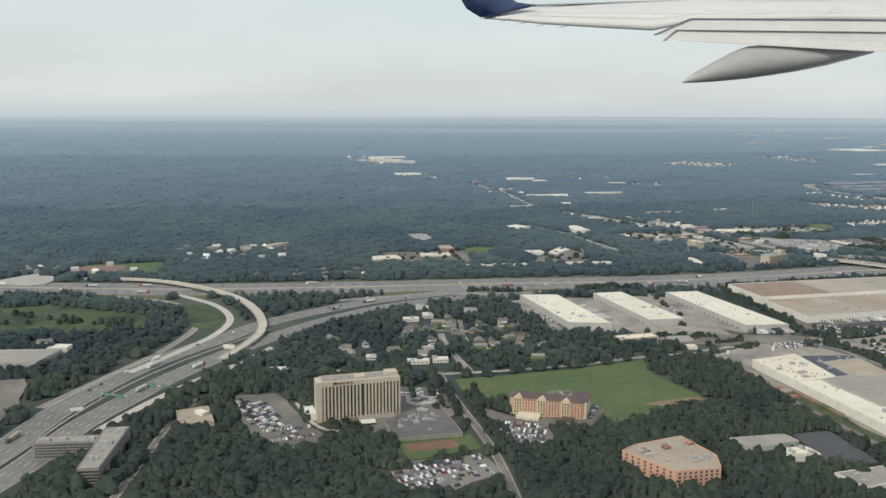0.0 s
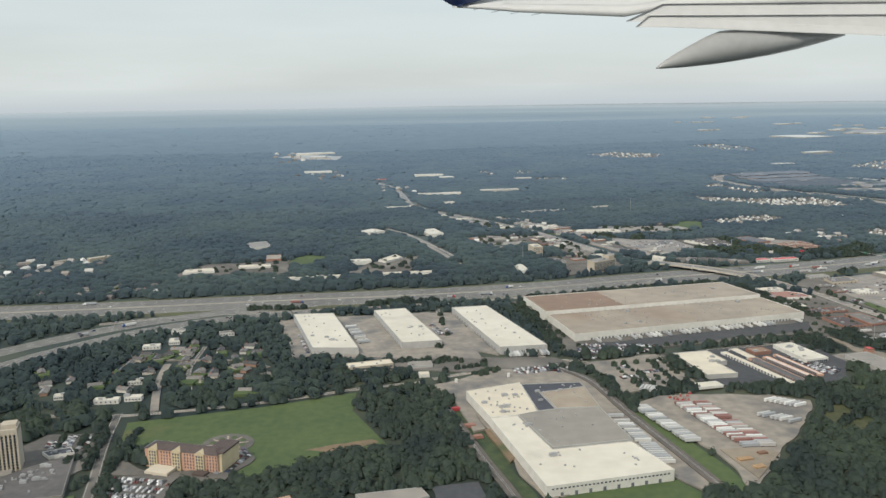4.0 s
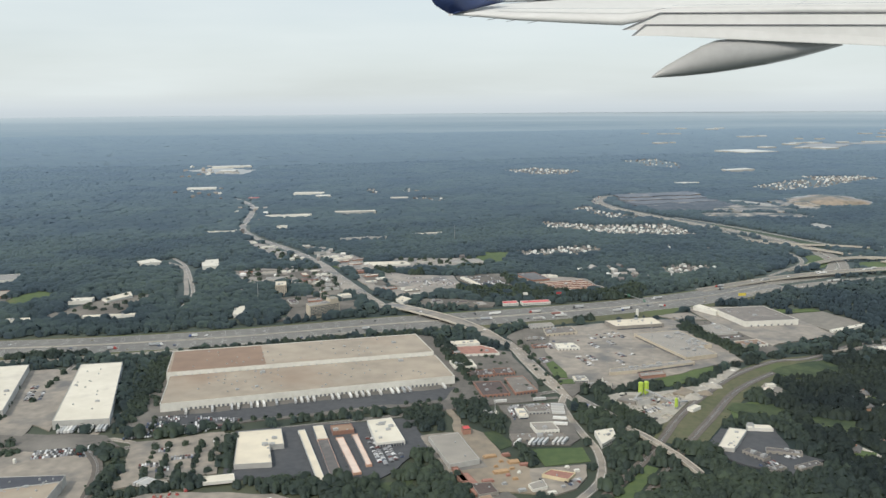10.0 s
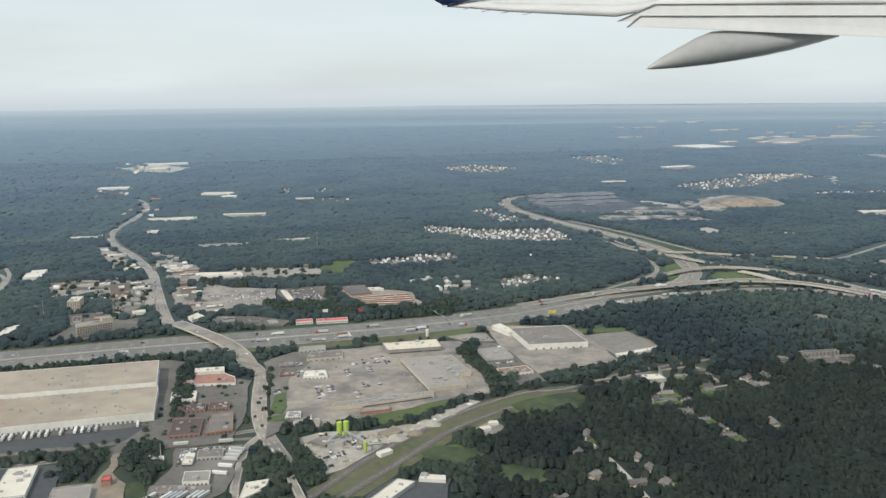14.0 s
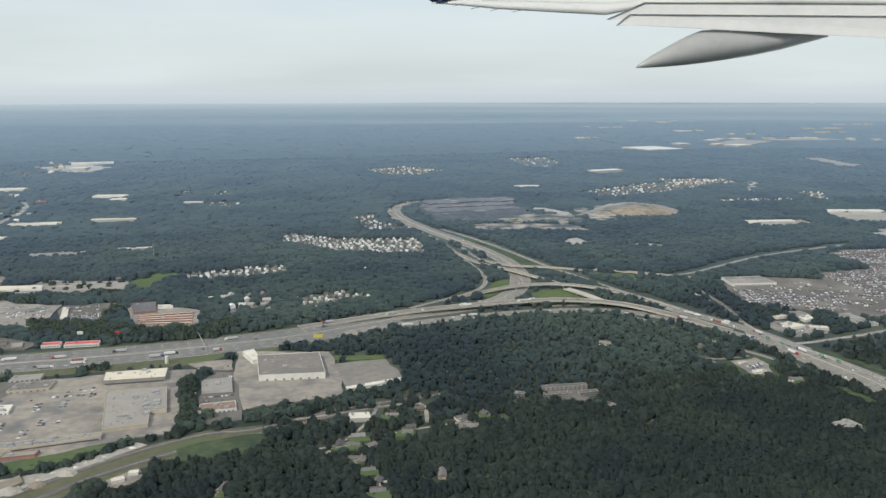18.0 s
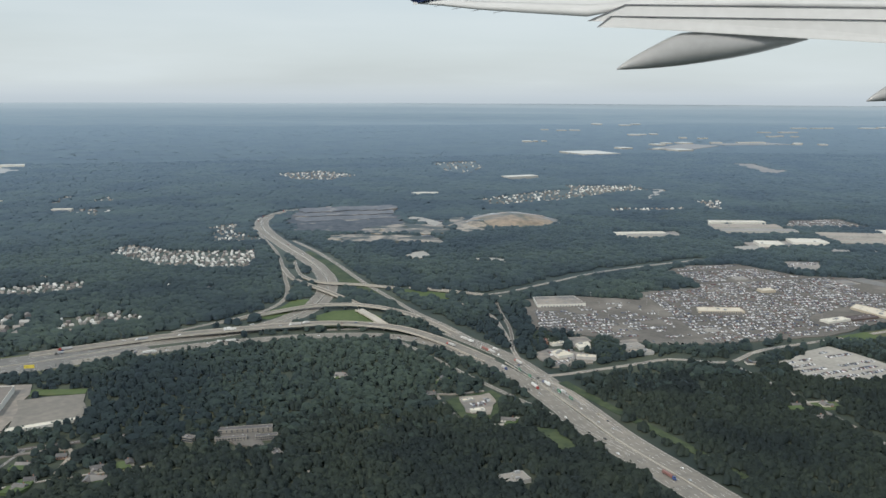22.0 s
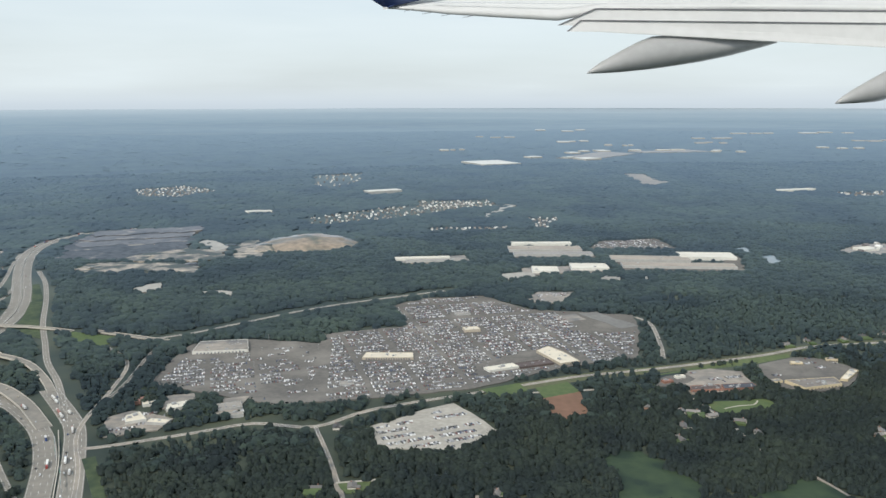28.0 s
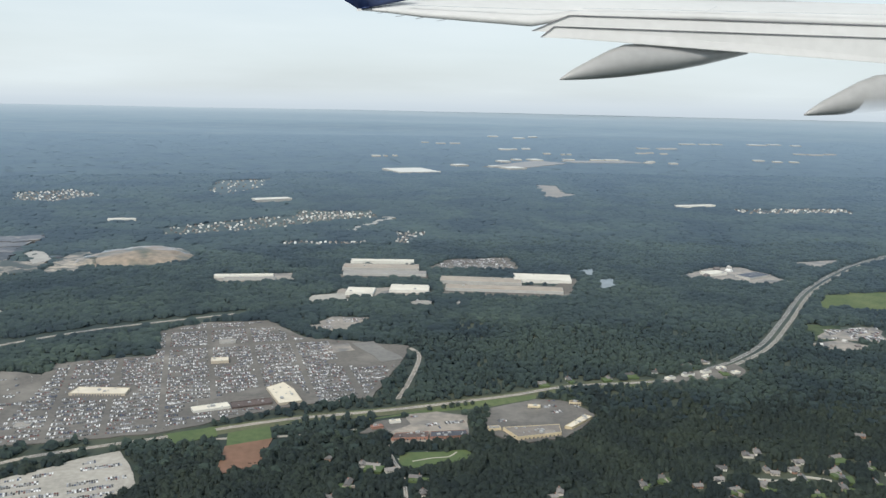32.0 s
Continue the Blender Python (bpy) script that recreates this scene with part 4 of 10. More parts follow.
sheet("lawn", ragged([(242.6, 153.4), (246.8, 154.0), (246.4, 151.2), (243.4, 150.9)], 0.4, 0.8), M_ROUGH, "sunlit lawn beside a lane", "lawn")
sheet("far_meadow", ragged([(401, 272), (424, 277), (436, 268), (416, 254), (394, 258)], 1.6, 3.0), M_ROUGH, "pale meadow beside the far highway", "grass", 0.2)
sheet("works_lot", ragged([(379.6, 232.6), (385, 239), (398, 240.6), (393, 228.8)], 1.0, 2.0), M_LOT, "small works lot full of vehicles", "yard", 0.6)
sheet("roadside_lot", ragged([(336.4, 205.0), (346.6, 211.2), (355.8, 215.4), (356.0, 209.0), (345.3, 205.8)], 0.6, 1.5), M_ASPH, "grey strip of roadside yards", "yard", 0.5)
road("residential_street", [(133.0, 116.4), (134.7, 110.2), (135.9, 104.1), (136.6, 98)], 0.55, M_PALE, "pale residential lane between lawns", verge=0.8, edge=False)
road("residential_street", [(124.9, 101.8), (125.9, 99.2), (127.2, 95.4)], 0.5, M_PALE, "pale residential lane between lawns", verge=0.7, edge=False)
road("residential_street", [(137.6, 135.4), (144.6, 138.2), (152.2, 140.6), (153.2, 134.4)], 0.5, M_LOT, "pale lane along the edge of the woods", verge=0.6, edge=False)
road("driveway", [(143.6, 118.7), (149.2, 118.8)], 0.35, M_PALE, "pale driveway between houses", verge=0.5, edge=False)
road("residential_street", [(-0.2, 108.4), (0.2, 104.8), (1.4, 98.8), (3.1, 92.4)], 0.85, M_LOT, "pale residential street climbing past houses", verge=0.6, edge=False)
road("residential_street", [(-6.4, 112.2), (-0.6, 110.2), (8.6, 109.2), (12.4, 106.4)], 0.5, M_LOT, "pale residential street under trees", verge=0.6, edge=False)
road("residential_street", [(241.9, 157.4), (242.5, 152.9), (243.4, 150.0), (245.4, 141.0)], 0.5, M_LOT, "pale lane between trees", verge=0.8, edge=False)
road("driveway", [(242.4, 153.6), (246.9, 154.2)], 0.35, M_PALE, "short pale drive off the lane", verge=0.5, edge=False)
road("residential_street", [(192.1, 158.3), (195.9, 157.6), (200.4, 158.9)], 0.4, M_LOT, "pale lane to the maintenance depot", verge=0.5, edge=False)
road("residential_street", [(194.0, 157.4), (194.6, 154.6), (195.6, 151.6), (196.4, 149.0)], 0.45, M_LOT, "pale lane beside the maintenance depot", verge=0.5, edge=False)
road("driveway", [(200.8, 146.8), (202.4, 147.1), (203.9, 149.2)], 0.5, M_PALE, "pale curved drive under trees", verge=0.6, edge=False)
road("residential_street", [(258.2, 149.6), (257.6, 146.0), (256.6, 141.0)], 0.4, M_LOT, "pale lane between trees", verge=0.7, edge=False)
road("residential_street", [(297.2, 153.4), (298.4, 149.4), (299.4, 145.4)], 0.4, M_LOT, "pale lane beside a clearing", verge=0.6, edge=False)
road("residential_street", [(338.4, 167.9), (341.6, 167.2), (344.9, 168.3), (347.6, 167.0)], 0.5, M_PALE, "pale residential lane between lawns", verge=0.9, edge=False)

# ---- paved lots ----
LOTS = [
    ("hotel_lot", [(-21.2, 83.6), (-17.2, 84.4), (-15.4, 81), (-13.4, 77.4), (-10.0, 72), (-12.8, 69.0), (-15.6, 70.6), (-18.4, 75)], M_ASPH, "asphalt hotel car park"),
    ("hotel_lot", [(-5, 86.4), (0.8, 86.6), (1.0, 78.4), (-2.2, 71.6), (-9, 74.6), (-10.4, 77)], M_ASPH, "asphalt hotel car park"),
    ("hotel_lot", [(-4.4, 64.4), (-3, 67.2), (3.6, 69.0), (4.6, 64.8), (1.1, 61.9), (-3.2, 61.6)], M_ASPH, "asphalt hotel car park"),
    ("inn_lot", [(3.2, 77.6), (14.4, 75.4), (15.8, 80), (14.6, 83.4), (12.8, 78.6), (8, 76.8), (4.4, 80)], M_ASPH, "asphalt car park of the yellow inn"),
    ("inn_lot", [(5.4, 77), (10, 76.2), (9.6, 70.6), (6.4, 71.4)], M_ASPH, "asphalt car park of the yellow inn"),
    ("warehouse_lot", [(15.4, 110.6), (46.6, 108), (49.4, 104.6), (36, 103), (28, 104.6), (27.4, 108.2), (17, 109.4)], M_ASPH, "worn asphalt lorry yard"),
    ("warehouse_lot", [(14.8, 110.4), (9.6, 128.6), (31.6, 131.6), (36.4, 118), (38, 108)], M_LOT, "worn concrete lorry yard"),
    ("warehouse_lot", [(47.6, 112), (43.6, 136), (46.4, 138.4), (79, 147), (81.8, 146), (87.4, 122.6), (86, 117.4), (50, 108.4)], M_ASPH, "asphalt yard round the large warehouse"),
    ("loading_yard", [(51.8, 113.2), (85.2, 122.4), (86.2, 118.6), (52.4, 109.6)], M_DARK, "dark asphalt loading yard"),
    ("staff_lot", [(50.4, 105.6), (59.4, 108.4), (61.2, 97.8), (52.4, 94.6)], M_LOT, "car park divided by rows of small trees"),
    ("trailer_yard", [(53, 91.4), (56, 94), (67.4, 93.3), (71.2, 91.2), (67.3, 84.8), (64, 80.7), (57.2, 70.2), (57.4, 75.8), (54, 89)], M_LOT, "worn concrete trailer yard"),
    ("factory_yard", [(31.6, 98.4), (40, 104), (48.4, 102), (54.0, 80), (55.4, 72), (53.6, 71.6), (51.8, 74.2), (40.6, 70.6), (38.8, 78.0), (37.3, 85.4), (35.0, 94.0)], M_LOT, "worn concrete yard round the factory"),
    ("storage_yard", [(60.4, 108.6), (79.4, 111.8), (81.4, 104), (77, 96.4), (62, 96.6)], M_DARK, "dark asphalt self-storage yard"),
    ("yard", [(83.2, 115.6), (84.0, 115.4), (84.9, 110.0), (87.0, 107.4), (88.6, 101.0), (91.2, 97.6), (90.9, 92.8), (85.5, 92.8), (84.2, 98.0), (86.6, 99.6), (84.2, 107.2)], M_DIRT, "dusty tan contractor's yard"),
    ("yard", [(80.4, 106.6), (84.6, 107.6), (87.0, 98.6), (83.0, 97.2)], M_LOT, "worn yard round the metal shed"),
    ("yard", [(90.9, 97.8), (96.8, 98.6), (95.0, 93.4), (90.9, 92.0)], M_LOT, "grey yard with scattered material"),
    ("yard", [(85.2, 92.4), (88.6, 92.8), (91.0, 88.4), (88.4, 82.2), (83.4, 82.0), (84.6, 86)], M_ASPH, "asphalt yard of small shops"),
    ("warehouse_lot", [(33.4, 113.4), (40.3, 109.6), (35.0, 131.0), (28.3, 131.4)], M_LOT, "worn concrete lane between warehouses"),
    ("roadside_lot", [(98.4, 118), (97.2, 128), (95.2, 138), (93, 145), (96, 149.6), (104, 151), (100, 143), (99.2, 131), (101, 122)], M_ASPH, "patched asphalt lots along the arterial road"),
    ("shops_lot", [(81.4, 113.6), (95, 117.4), (94.6, 126), (92.6, 137), (82, 143), (85.6, 124)], M_ASPH, "patched asphalt lots of small businesses"),
    ("shops_lot", [(89.6, 115.4), (96.4, 116.4), (97.2, 105.2), (95.8, 103.4), (89.6, 103.6), (90.4, 110.0)], M_ASPH, "asphalt lot full of buses"),
    ("mall_lot", [(97.6, 137), (99.6, 146), (103.4, 150.4), (107, 152), (120.6, 154.6), (124.4, 141), (123.6, 131.4), (121.6, 131), (104, 120.8), (99.4, 124), (98.4, 130)], M_LOT, "vast worn car park of the shopping strip"),
    ("cold_store_lot", [(124.8, 162.8), (138.6, 162.4), (141.4, 152.0), (142.4, 143.8), (132.1, 139.6), (130.7, 138.4), (128.6, 146.0), (126.4, 153.0)], M_LOT, "worn lot round the warehouse"),
    ("workshop_lot", [(122.4, 153.4), (126.4, 152.8), (128.6, 146.0), (131.4, 135.4), (127.4, 133.8), (124.6, 141.9)], M_ASPH, "asphalt lot round low workshops"),
    ("workshop_lot", [(118.8, 157.0), (124.4, 159.2), (126.0, 154.2), (122.6, 153.4)], M_LOT, "pale lot beside the highway"),
    ("pale_lot", [(139.4, 156.8), (147.4, 158.6), (150.0, 149.8), (142.9, 145.8), (141.6, 149.6)], M_CONC, "pale empty concrete lot"),
    ("office_lot", [(109.6, 101.6), (112.6, 107.4), (118.4, 107.2), (117.6, 102), (119.6, 98.6), (115.6, 95.4), (112.2, 97.8)], M_DARK, "dark asphalt lot of a small works"),
    ("auction_lot", [(211.4, 190), (211.6, 204), (212.6, 211.4), (223.2, 213.8), (235.6, 210.2), (235.8, 217), (250.4, 220.8), (247.6, 237), (254, 244), (268, 246), (276.4, 233), (296.6, 227), (295.4, 218), (290, 198.6), (277, 194.6), (261, 184.6), (240, 180.4), (231.4, 179.6)], M_ASPH, "huge grey asphalt lot of a vehicle auction"),
    ("auction_annex", [(276, 240.4), (281, 249), (289, 248.4), (284, 237)], M_LOT, "pale annex of the vehicle lot"),
    ("gravel_lot", [(245.2, 169.4), (250.6, 174.4), (257.4, 178.6), (262.8, 168), (256.4, 161.8), (247.4, 163)], M_GRAVEL, "bright gravel lot with rows of cars"),
    ("works_yard", [(209.4, 175.4), (212.2, 178.2), (218.9, 174.6), (218.0, 170.8), (211.5, 168.9)], M_LOT, "pale dusty yard of small works"),
    ("works_yard", [(223.9, 182.4), (227.6, 183.2), (226.9, 175.8), (223.7, 175.8)], M_LOT, "pale yard of small works"),
    ("highway_yard", [(196.8, 156.2), (201.0, 157.8), (201.6, 154.4), (200.4, 150.0), (197.8, 150.8)], M_LOT, "pale yard of a maintenance depot"),
    ("plaza_lot", [(295.5, 191.0), (299.7, 192.2), (304.1, 190.4), (303.9, 185.6), (303.5, 181.4), (292.8, 180.6), (292.6, 184.0)], M_LOT, "pale lot of a small plaza"),
    ("plaza_lot", [(288.4, 184.2), (290.6, 187.8), (294.8, 189.6), (295.4, 187.2), (292.4, 184.0)], M_ASPH, "grey lot of small shops"),
    ("plaza_lot", [(306.2, 184.2), (306.6, 188.4), (308.2, 193.5), (315.5, 197.2), (321.0, 196.2), (323.4, 190.1), (320.6, 185.5), (316.9, 181.6), (310.2, 179.9)], M_ASPH, "grey asphalt lot of a shopping plaza"),
    ("far_lot", [(280, 290), (281, 300), (304, 299), (304, 290)], M_ASPH, "pale lorry yard between far warehouses"),
    ("far_lot", [(281, 268), (304, 271), (303, 280), (281, 277)], M_LOT, "pale lorry yard between far warehouses"),
    ("far_lot", [(306, 271), (308, 283), (336, 281), (342, 292), (344, 290), (337, 268)], M_ASPH, "pale lorry yard between far warehouses"),
    ("far_lot", [(304, 303), (330, 302), (330, 321), (311, 317)], M_ASPH, "grey lot crowded with cars"),
    ("far_lot", [(247, 284), (249, 293), (268, 296), (269, 286)], M_LOT, "pale yard of a far depot"),
    ("far_lot", [(272, 262), (276, 270), (283, 272), (284, 264)], M_GRAVEL, "pale works yard among trees"),
    ("far_lot", [(373, 294), (386, 306), (396, 308), (402, 288), (392, 284)], M_LOT, "pale lot among the far woods"),
    ("far_lot", [(414, 315), (420, 307), (434, 321)], M_LOT, "pale lot beside the highway"),
    ("far_lot", [(75.7, 179.8), (69.8, 199.6), (77.5, 193.5), (85.9, 191.8), (88.2, 181.4), (77.6, 175.8)], M_LOT, "pale shopping lot north of the interstate"),
    ("far_lot", [(86.4, 191.4), (95.7, 194.4), (97.7, 181.2), (90.4, 181.3)], M_ASPH, "lot crowded with parked caravans"),
    ("far_lot", [(74.0, 213.4), (91.6, 212.9), (94.2, 203.4), (69.4, 200.6)], M_LOT, "grey lot before the long stores"),
    ("far_lot", [(100.8, 184.6), (104.0, 177.2), (115.0, 177.0), (112.6, 188.2), (98.6, 193.4)], M_LOT, "yard round the storage rows"),
    ("far_lot", [(55.9, 198.9), (59.3, 203.4), (66.6, 180.9), (64.3, 173.7), (60, 184)], M_LOT, "patched lots of roadside businesses"),
    ("far_lot", [(40.7, 195.0), (42.4, 203.0), (58, 201), (60.3, 188.1), (46.5, 187.1)], M_LOT, "patched lots of roadside businesses"),
    ("far_lot", [(57, 156.4), (69, 161.6), (68, 171), (58, 169)], M_ASPH, "asphalt car park round a hotel block"),
    ("far_lot", [(70.6, 178.6), (65.4, 194), (68.4, 195.4), (73.6, 180.4)], M_LOT, "pale lots beside the arterial road"),
    ("far_lot", [(16, 160), (22, 176), (30, 178), (28, 162)], M_ASPH, "car park of a far office"),
    ("far_lot", [(-16, 160), (-12, 172), (4, 176), (6, 162)], M_ASPH, "car park of far apartments"),
    ("far_lot", [(-78, 138), (-72, 150), (-68, 146), (-66, 139.6)], M_GRAVEL, "pale works yard by the highway"),
    ("left_yard", [(-60, 86), (-45, 89), (-41.6, 80), (-41.4, 70), (-60, 70)], M_ASPH, "asphalt yard west of the highway"),
    ("far_lot", [(377, 227.6), (384, 231), (388, 226), (380, 221.6)], M_LOT, "small works lot beside the far highway"),
    ("apartment_lot", [(168, 144.4), (172.6, 145), (174, 140.4), (170.6, 141.4)], M_ASPH, "asphalt court of the apartments"),
]
LOTS += [
    ("auction_bay", [(280.4, 226.6), (285.0, 228.4), (286.6, 224.0), (282.0, 222.2)], M_LOT, "pale empty bay of the auction lot"),
    ("auction_bay", [(285.8, 228.6), (289.8, 230.0), (295.6, 218.6), (291.8, 216.8)], M_MAIN, "grey empty bay of the auction lot"),
    ("works_yard", [(215.2, 183.8), (219.4, 184.8), (220.0, 180.6), (216.5, 178.6)], M_LOT, "gravel works yard with stacks"),
]
for n_, p_, m_, l_ in LOTS:
    sheet(n_, ragged(p_, 0.9, 2.5) if n_ == "far_lot" else ragged(p_, 0.35, 1.2), m_, l_, "car park" if "car park" in l_ else "yard")
sheet("verge_grass", [(97.1, 131.3), (98.2, 132.4), (99.2, 127.3), (99.0, 125.0), (97.4, 125.6)], M_GRASS, "grass plot beside the arterial road", "grass", 0.0)
sheet("verge_grass", [(97.5, 124.2), (99.5, 124.6), (99.6, 122.9), (97.7, 122.8)], M_GRASS, "grass plot beside the arterial road", "grass", 0.0)
sheet("trailer_gravel", [(57.4, 79.4), (60.6, 79.6), (62.4, 78.4), (58.6, 73.4)], M_DIRT, "stacks of tan earth at the yard's end", "earth")
sheet("track_verge", ragged([(32.8, 92.0), (34.0, 92.0), (37.1, 84.0), (38.4, 77.6), (40.0, 71.6), (40.6, 66.0), (38.6, 64.0), (37.0, 72.0), (35.0, 82.0)], 0.25, 1.0), M_SCRUB, "grass verge of the siding beside the factory", "grass", 0.1, 0.027)
sheet("factory_strip", ragged([(36.8, 85.4), (37.3, 85.4), (38.9, 78.6), (38.4, 77.6)], 0.15, 1.0), M_EARTH, "brown bare strip beside the factory", "earth", 0.0)
sheet("factory_apron", ragged([(33.9, 94.6), (35.2, 94.4), (36.9, 85.6), (35.7, 84.8)], 0.2, 1.0), M_LOT, "worn apron beside the factory", "yard")
sheet("depot_lot", ragged([(31.6, 73.2), (35.4, 74.0), (36.2, 69.5), (36.4, 67.0), (32.0, 66.4), (32.2, 69.4)], 0.15, 1.0), M_DARK, "dark asphalt lot of a depot", "yard")
railway([(46.6, 104), (49.6, 98.6), (51.4, 89), (54.0, 77), (55.4, 70), (57.4, 60)])
railway([(32.2, 96.0), (33.3, 91.1), (34.8, 84.6), (36.4, 77.8), (37.7, 73.0), (39.0, 67.2), (40.2, 62.0)])


# ---- buildings ----
rng = random.Random(7)


def inset(pts, d):
    c = np.mean(pts, 0)
    return [tuple(np.array(p) + (c - np.array(p)) / np.linalg.norm(c - np.array(p)) * d * 1.4) for p in pts]


def inside(pts):
    """A random place inside a convex-ish footprint."""
    n = len(pts)
    i = rng.randrange(n)
    c = np.mean(pts, 0)
    a, b = np.array(pts[i]), np.array(pts[(i + 1) % n])
    u, v = rng.random(), rng.random()
    return c + (a + (b - a) * u - c) * math.sqrt(v) * 0.82


_vent = mesh_of("roof_vent", box(boxed(-0.09, -0.07, 0, 0.09, 0.07, 0.09), -0.05, -0.04, 0.09, 0.05, 0.04, 0.13), M_STEEL)
_unit = mesh_of("air_unit", box(boxed(-0.22, -0.14, 0, 0.22, 0.14, 0.16), -0.12, -0.09, 0.16, 0.12, 0.09, 0.2), M_STEEL)
_dock = mesh_of("dock_door", boxed(-0.13, -0.012, 0.05, 0.13, 0.03, 0.4), M_DOORS)
_pane = mesh_of("window", boxed(-0.5, -0.02, -0.5, 0.5, 0.03, 0.5), M_GLASS)


def piece(name, me, parent, x, y, z, a=0.0, s=(1, 1, 1)):
    ob = new(name, me)
    ob.parent = parent
    ob.matrix_basis = Matrix.LocRotScale((x, y, z), Euler((0, 0, a)), s)
    return ob


def along(parent, a, b, name, me, n, z, s=(1, 1, 1), pad=0.06, out=0.0):
    """n pieces set into the wall that runs from a to b (outside is on its right)."""
    a, b = np.array(a, float), np.array(b, float)
    d = b - a
    ang = math.atan2(d[1], d[0])
    nrm = np.array((d[1], -d[0])) / np.linalg.norm(d)
    for i in range(n):
        p = a + d * (pad + (1 - 2 * pad) * (i + 0.5) / n) + nrm * out
        piece(name, me, parent, p[0], p[1], z, ang, s)


def ccw(pts):
    area = sum(a[0] * b[1] - b[0] * a[1] for a, b in zip(pts, pts[1:] + pts[:1]))
    return list(pts) if area > 0 else list(pts)[::-1]


def building(name, pts, h, wall, roof, label, category="building", vents=0, units=0, docks=None, windows=None, group="", lip=0.07, base=0.0):
    """A flat-roofed building on a footprint: wall, roof, parapet, rooftop plant, dock doors or windows on chosen sides."""
    pts = ccw(pts)
    if len(label.split()) < 4:
        label += " with flat roof"
    c = np.mean(pts, 0)
    ob = empty(name, pose(c[0], c[1], 0), label, category, group)
    q = [tuple(np.array(p) - c) for p in pts]
    part("wall", prism(bmesh.new(), q, base - 0.1, h), wall, ob)
    cover = part("roof", prism(bmesh.new(), inset(q, 0.05), h - 0.02, h + 0.012), roof, ob)
    if lip:
        bm = bmesh.new()
        for a, b in zip(q, q[1:] + q[:1]):
            d = np.array(b) - np.array(a)
            t = np.array((-d[1], d[0])) / np.linalg.norm(d) * 0.05
            o = -t * 0.06
            prism(bm, [tuple(np.array(a) + o), tuple(np.array(b) + o), tuple(np.array(b) + t), tuple(np.array(a) + t)], h - 0.06, h + lip)
        part("parapet", bm, wall, ob)
    for i in range(vents):
        p = inside(q)
        piece("roof_vent", _vent, cover, p[0], p[1], h + 0.01, rng.random() * 3)
    for i in range(units):
        p = inside(q)
        piece("air_unit", _unit, cover, p[0], p[1], h + 0.01, math.atan2(q[1][1] - q[0][1], q[1][0] - q[0][0]), (rng.uniform(0.7, 1.5),) * 3)
    def front(side):
        if side >= 0:
            return side
        e = [np.array(q[(i + 1) % len(q)]) - np.array(q[i]) for i in range(len(q))]
        return max(range(len(q)), key=lambda i: e[i][0])
    docks, windows = [(front(d[0]), *d[1:]) for d in docks or ()], [(front(d[0]), *d[1:]) for d in windows or ()]
    for side, n in (docks or ()):
        along(ob, q[side], q[(side + 1) % len(q)], "dock_door", _dock, n, 0.0)
    for side, n, rows, z0, dz, w, hh in (windows or ()):
        for r in range(rows):
            along(ob, q[side], q[(side + 1) % len(q)], "window", _pane, n, z0 + r * dz, (w, 1, hh), 0.03)
    clear(pts, 0.35)
    clear([(p[0], p[1] - 0.9) for p in pts], 0.1)
    if "far" in name or "distant" in name:
        clear([(p[0], p[1] - 3.0) for p in pts], 0.5)
    return ob


def rect(x, y, w, d, deg):
    c, s = math.cos(radians(deg)), math.sin(radians(deg))
    return [(x + c * u - s * v, y + s * u + c * v) for u, v in ((-w / 2, -d / 2), (w / 2, -d / 2), (w / 2, d / 2), (-w / 2, d / 2))]


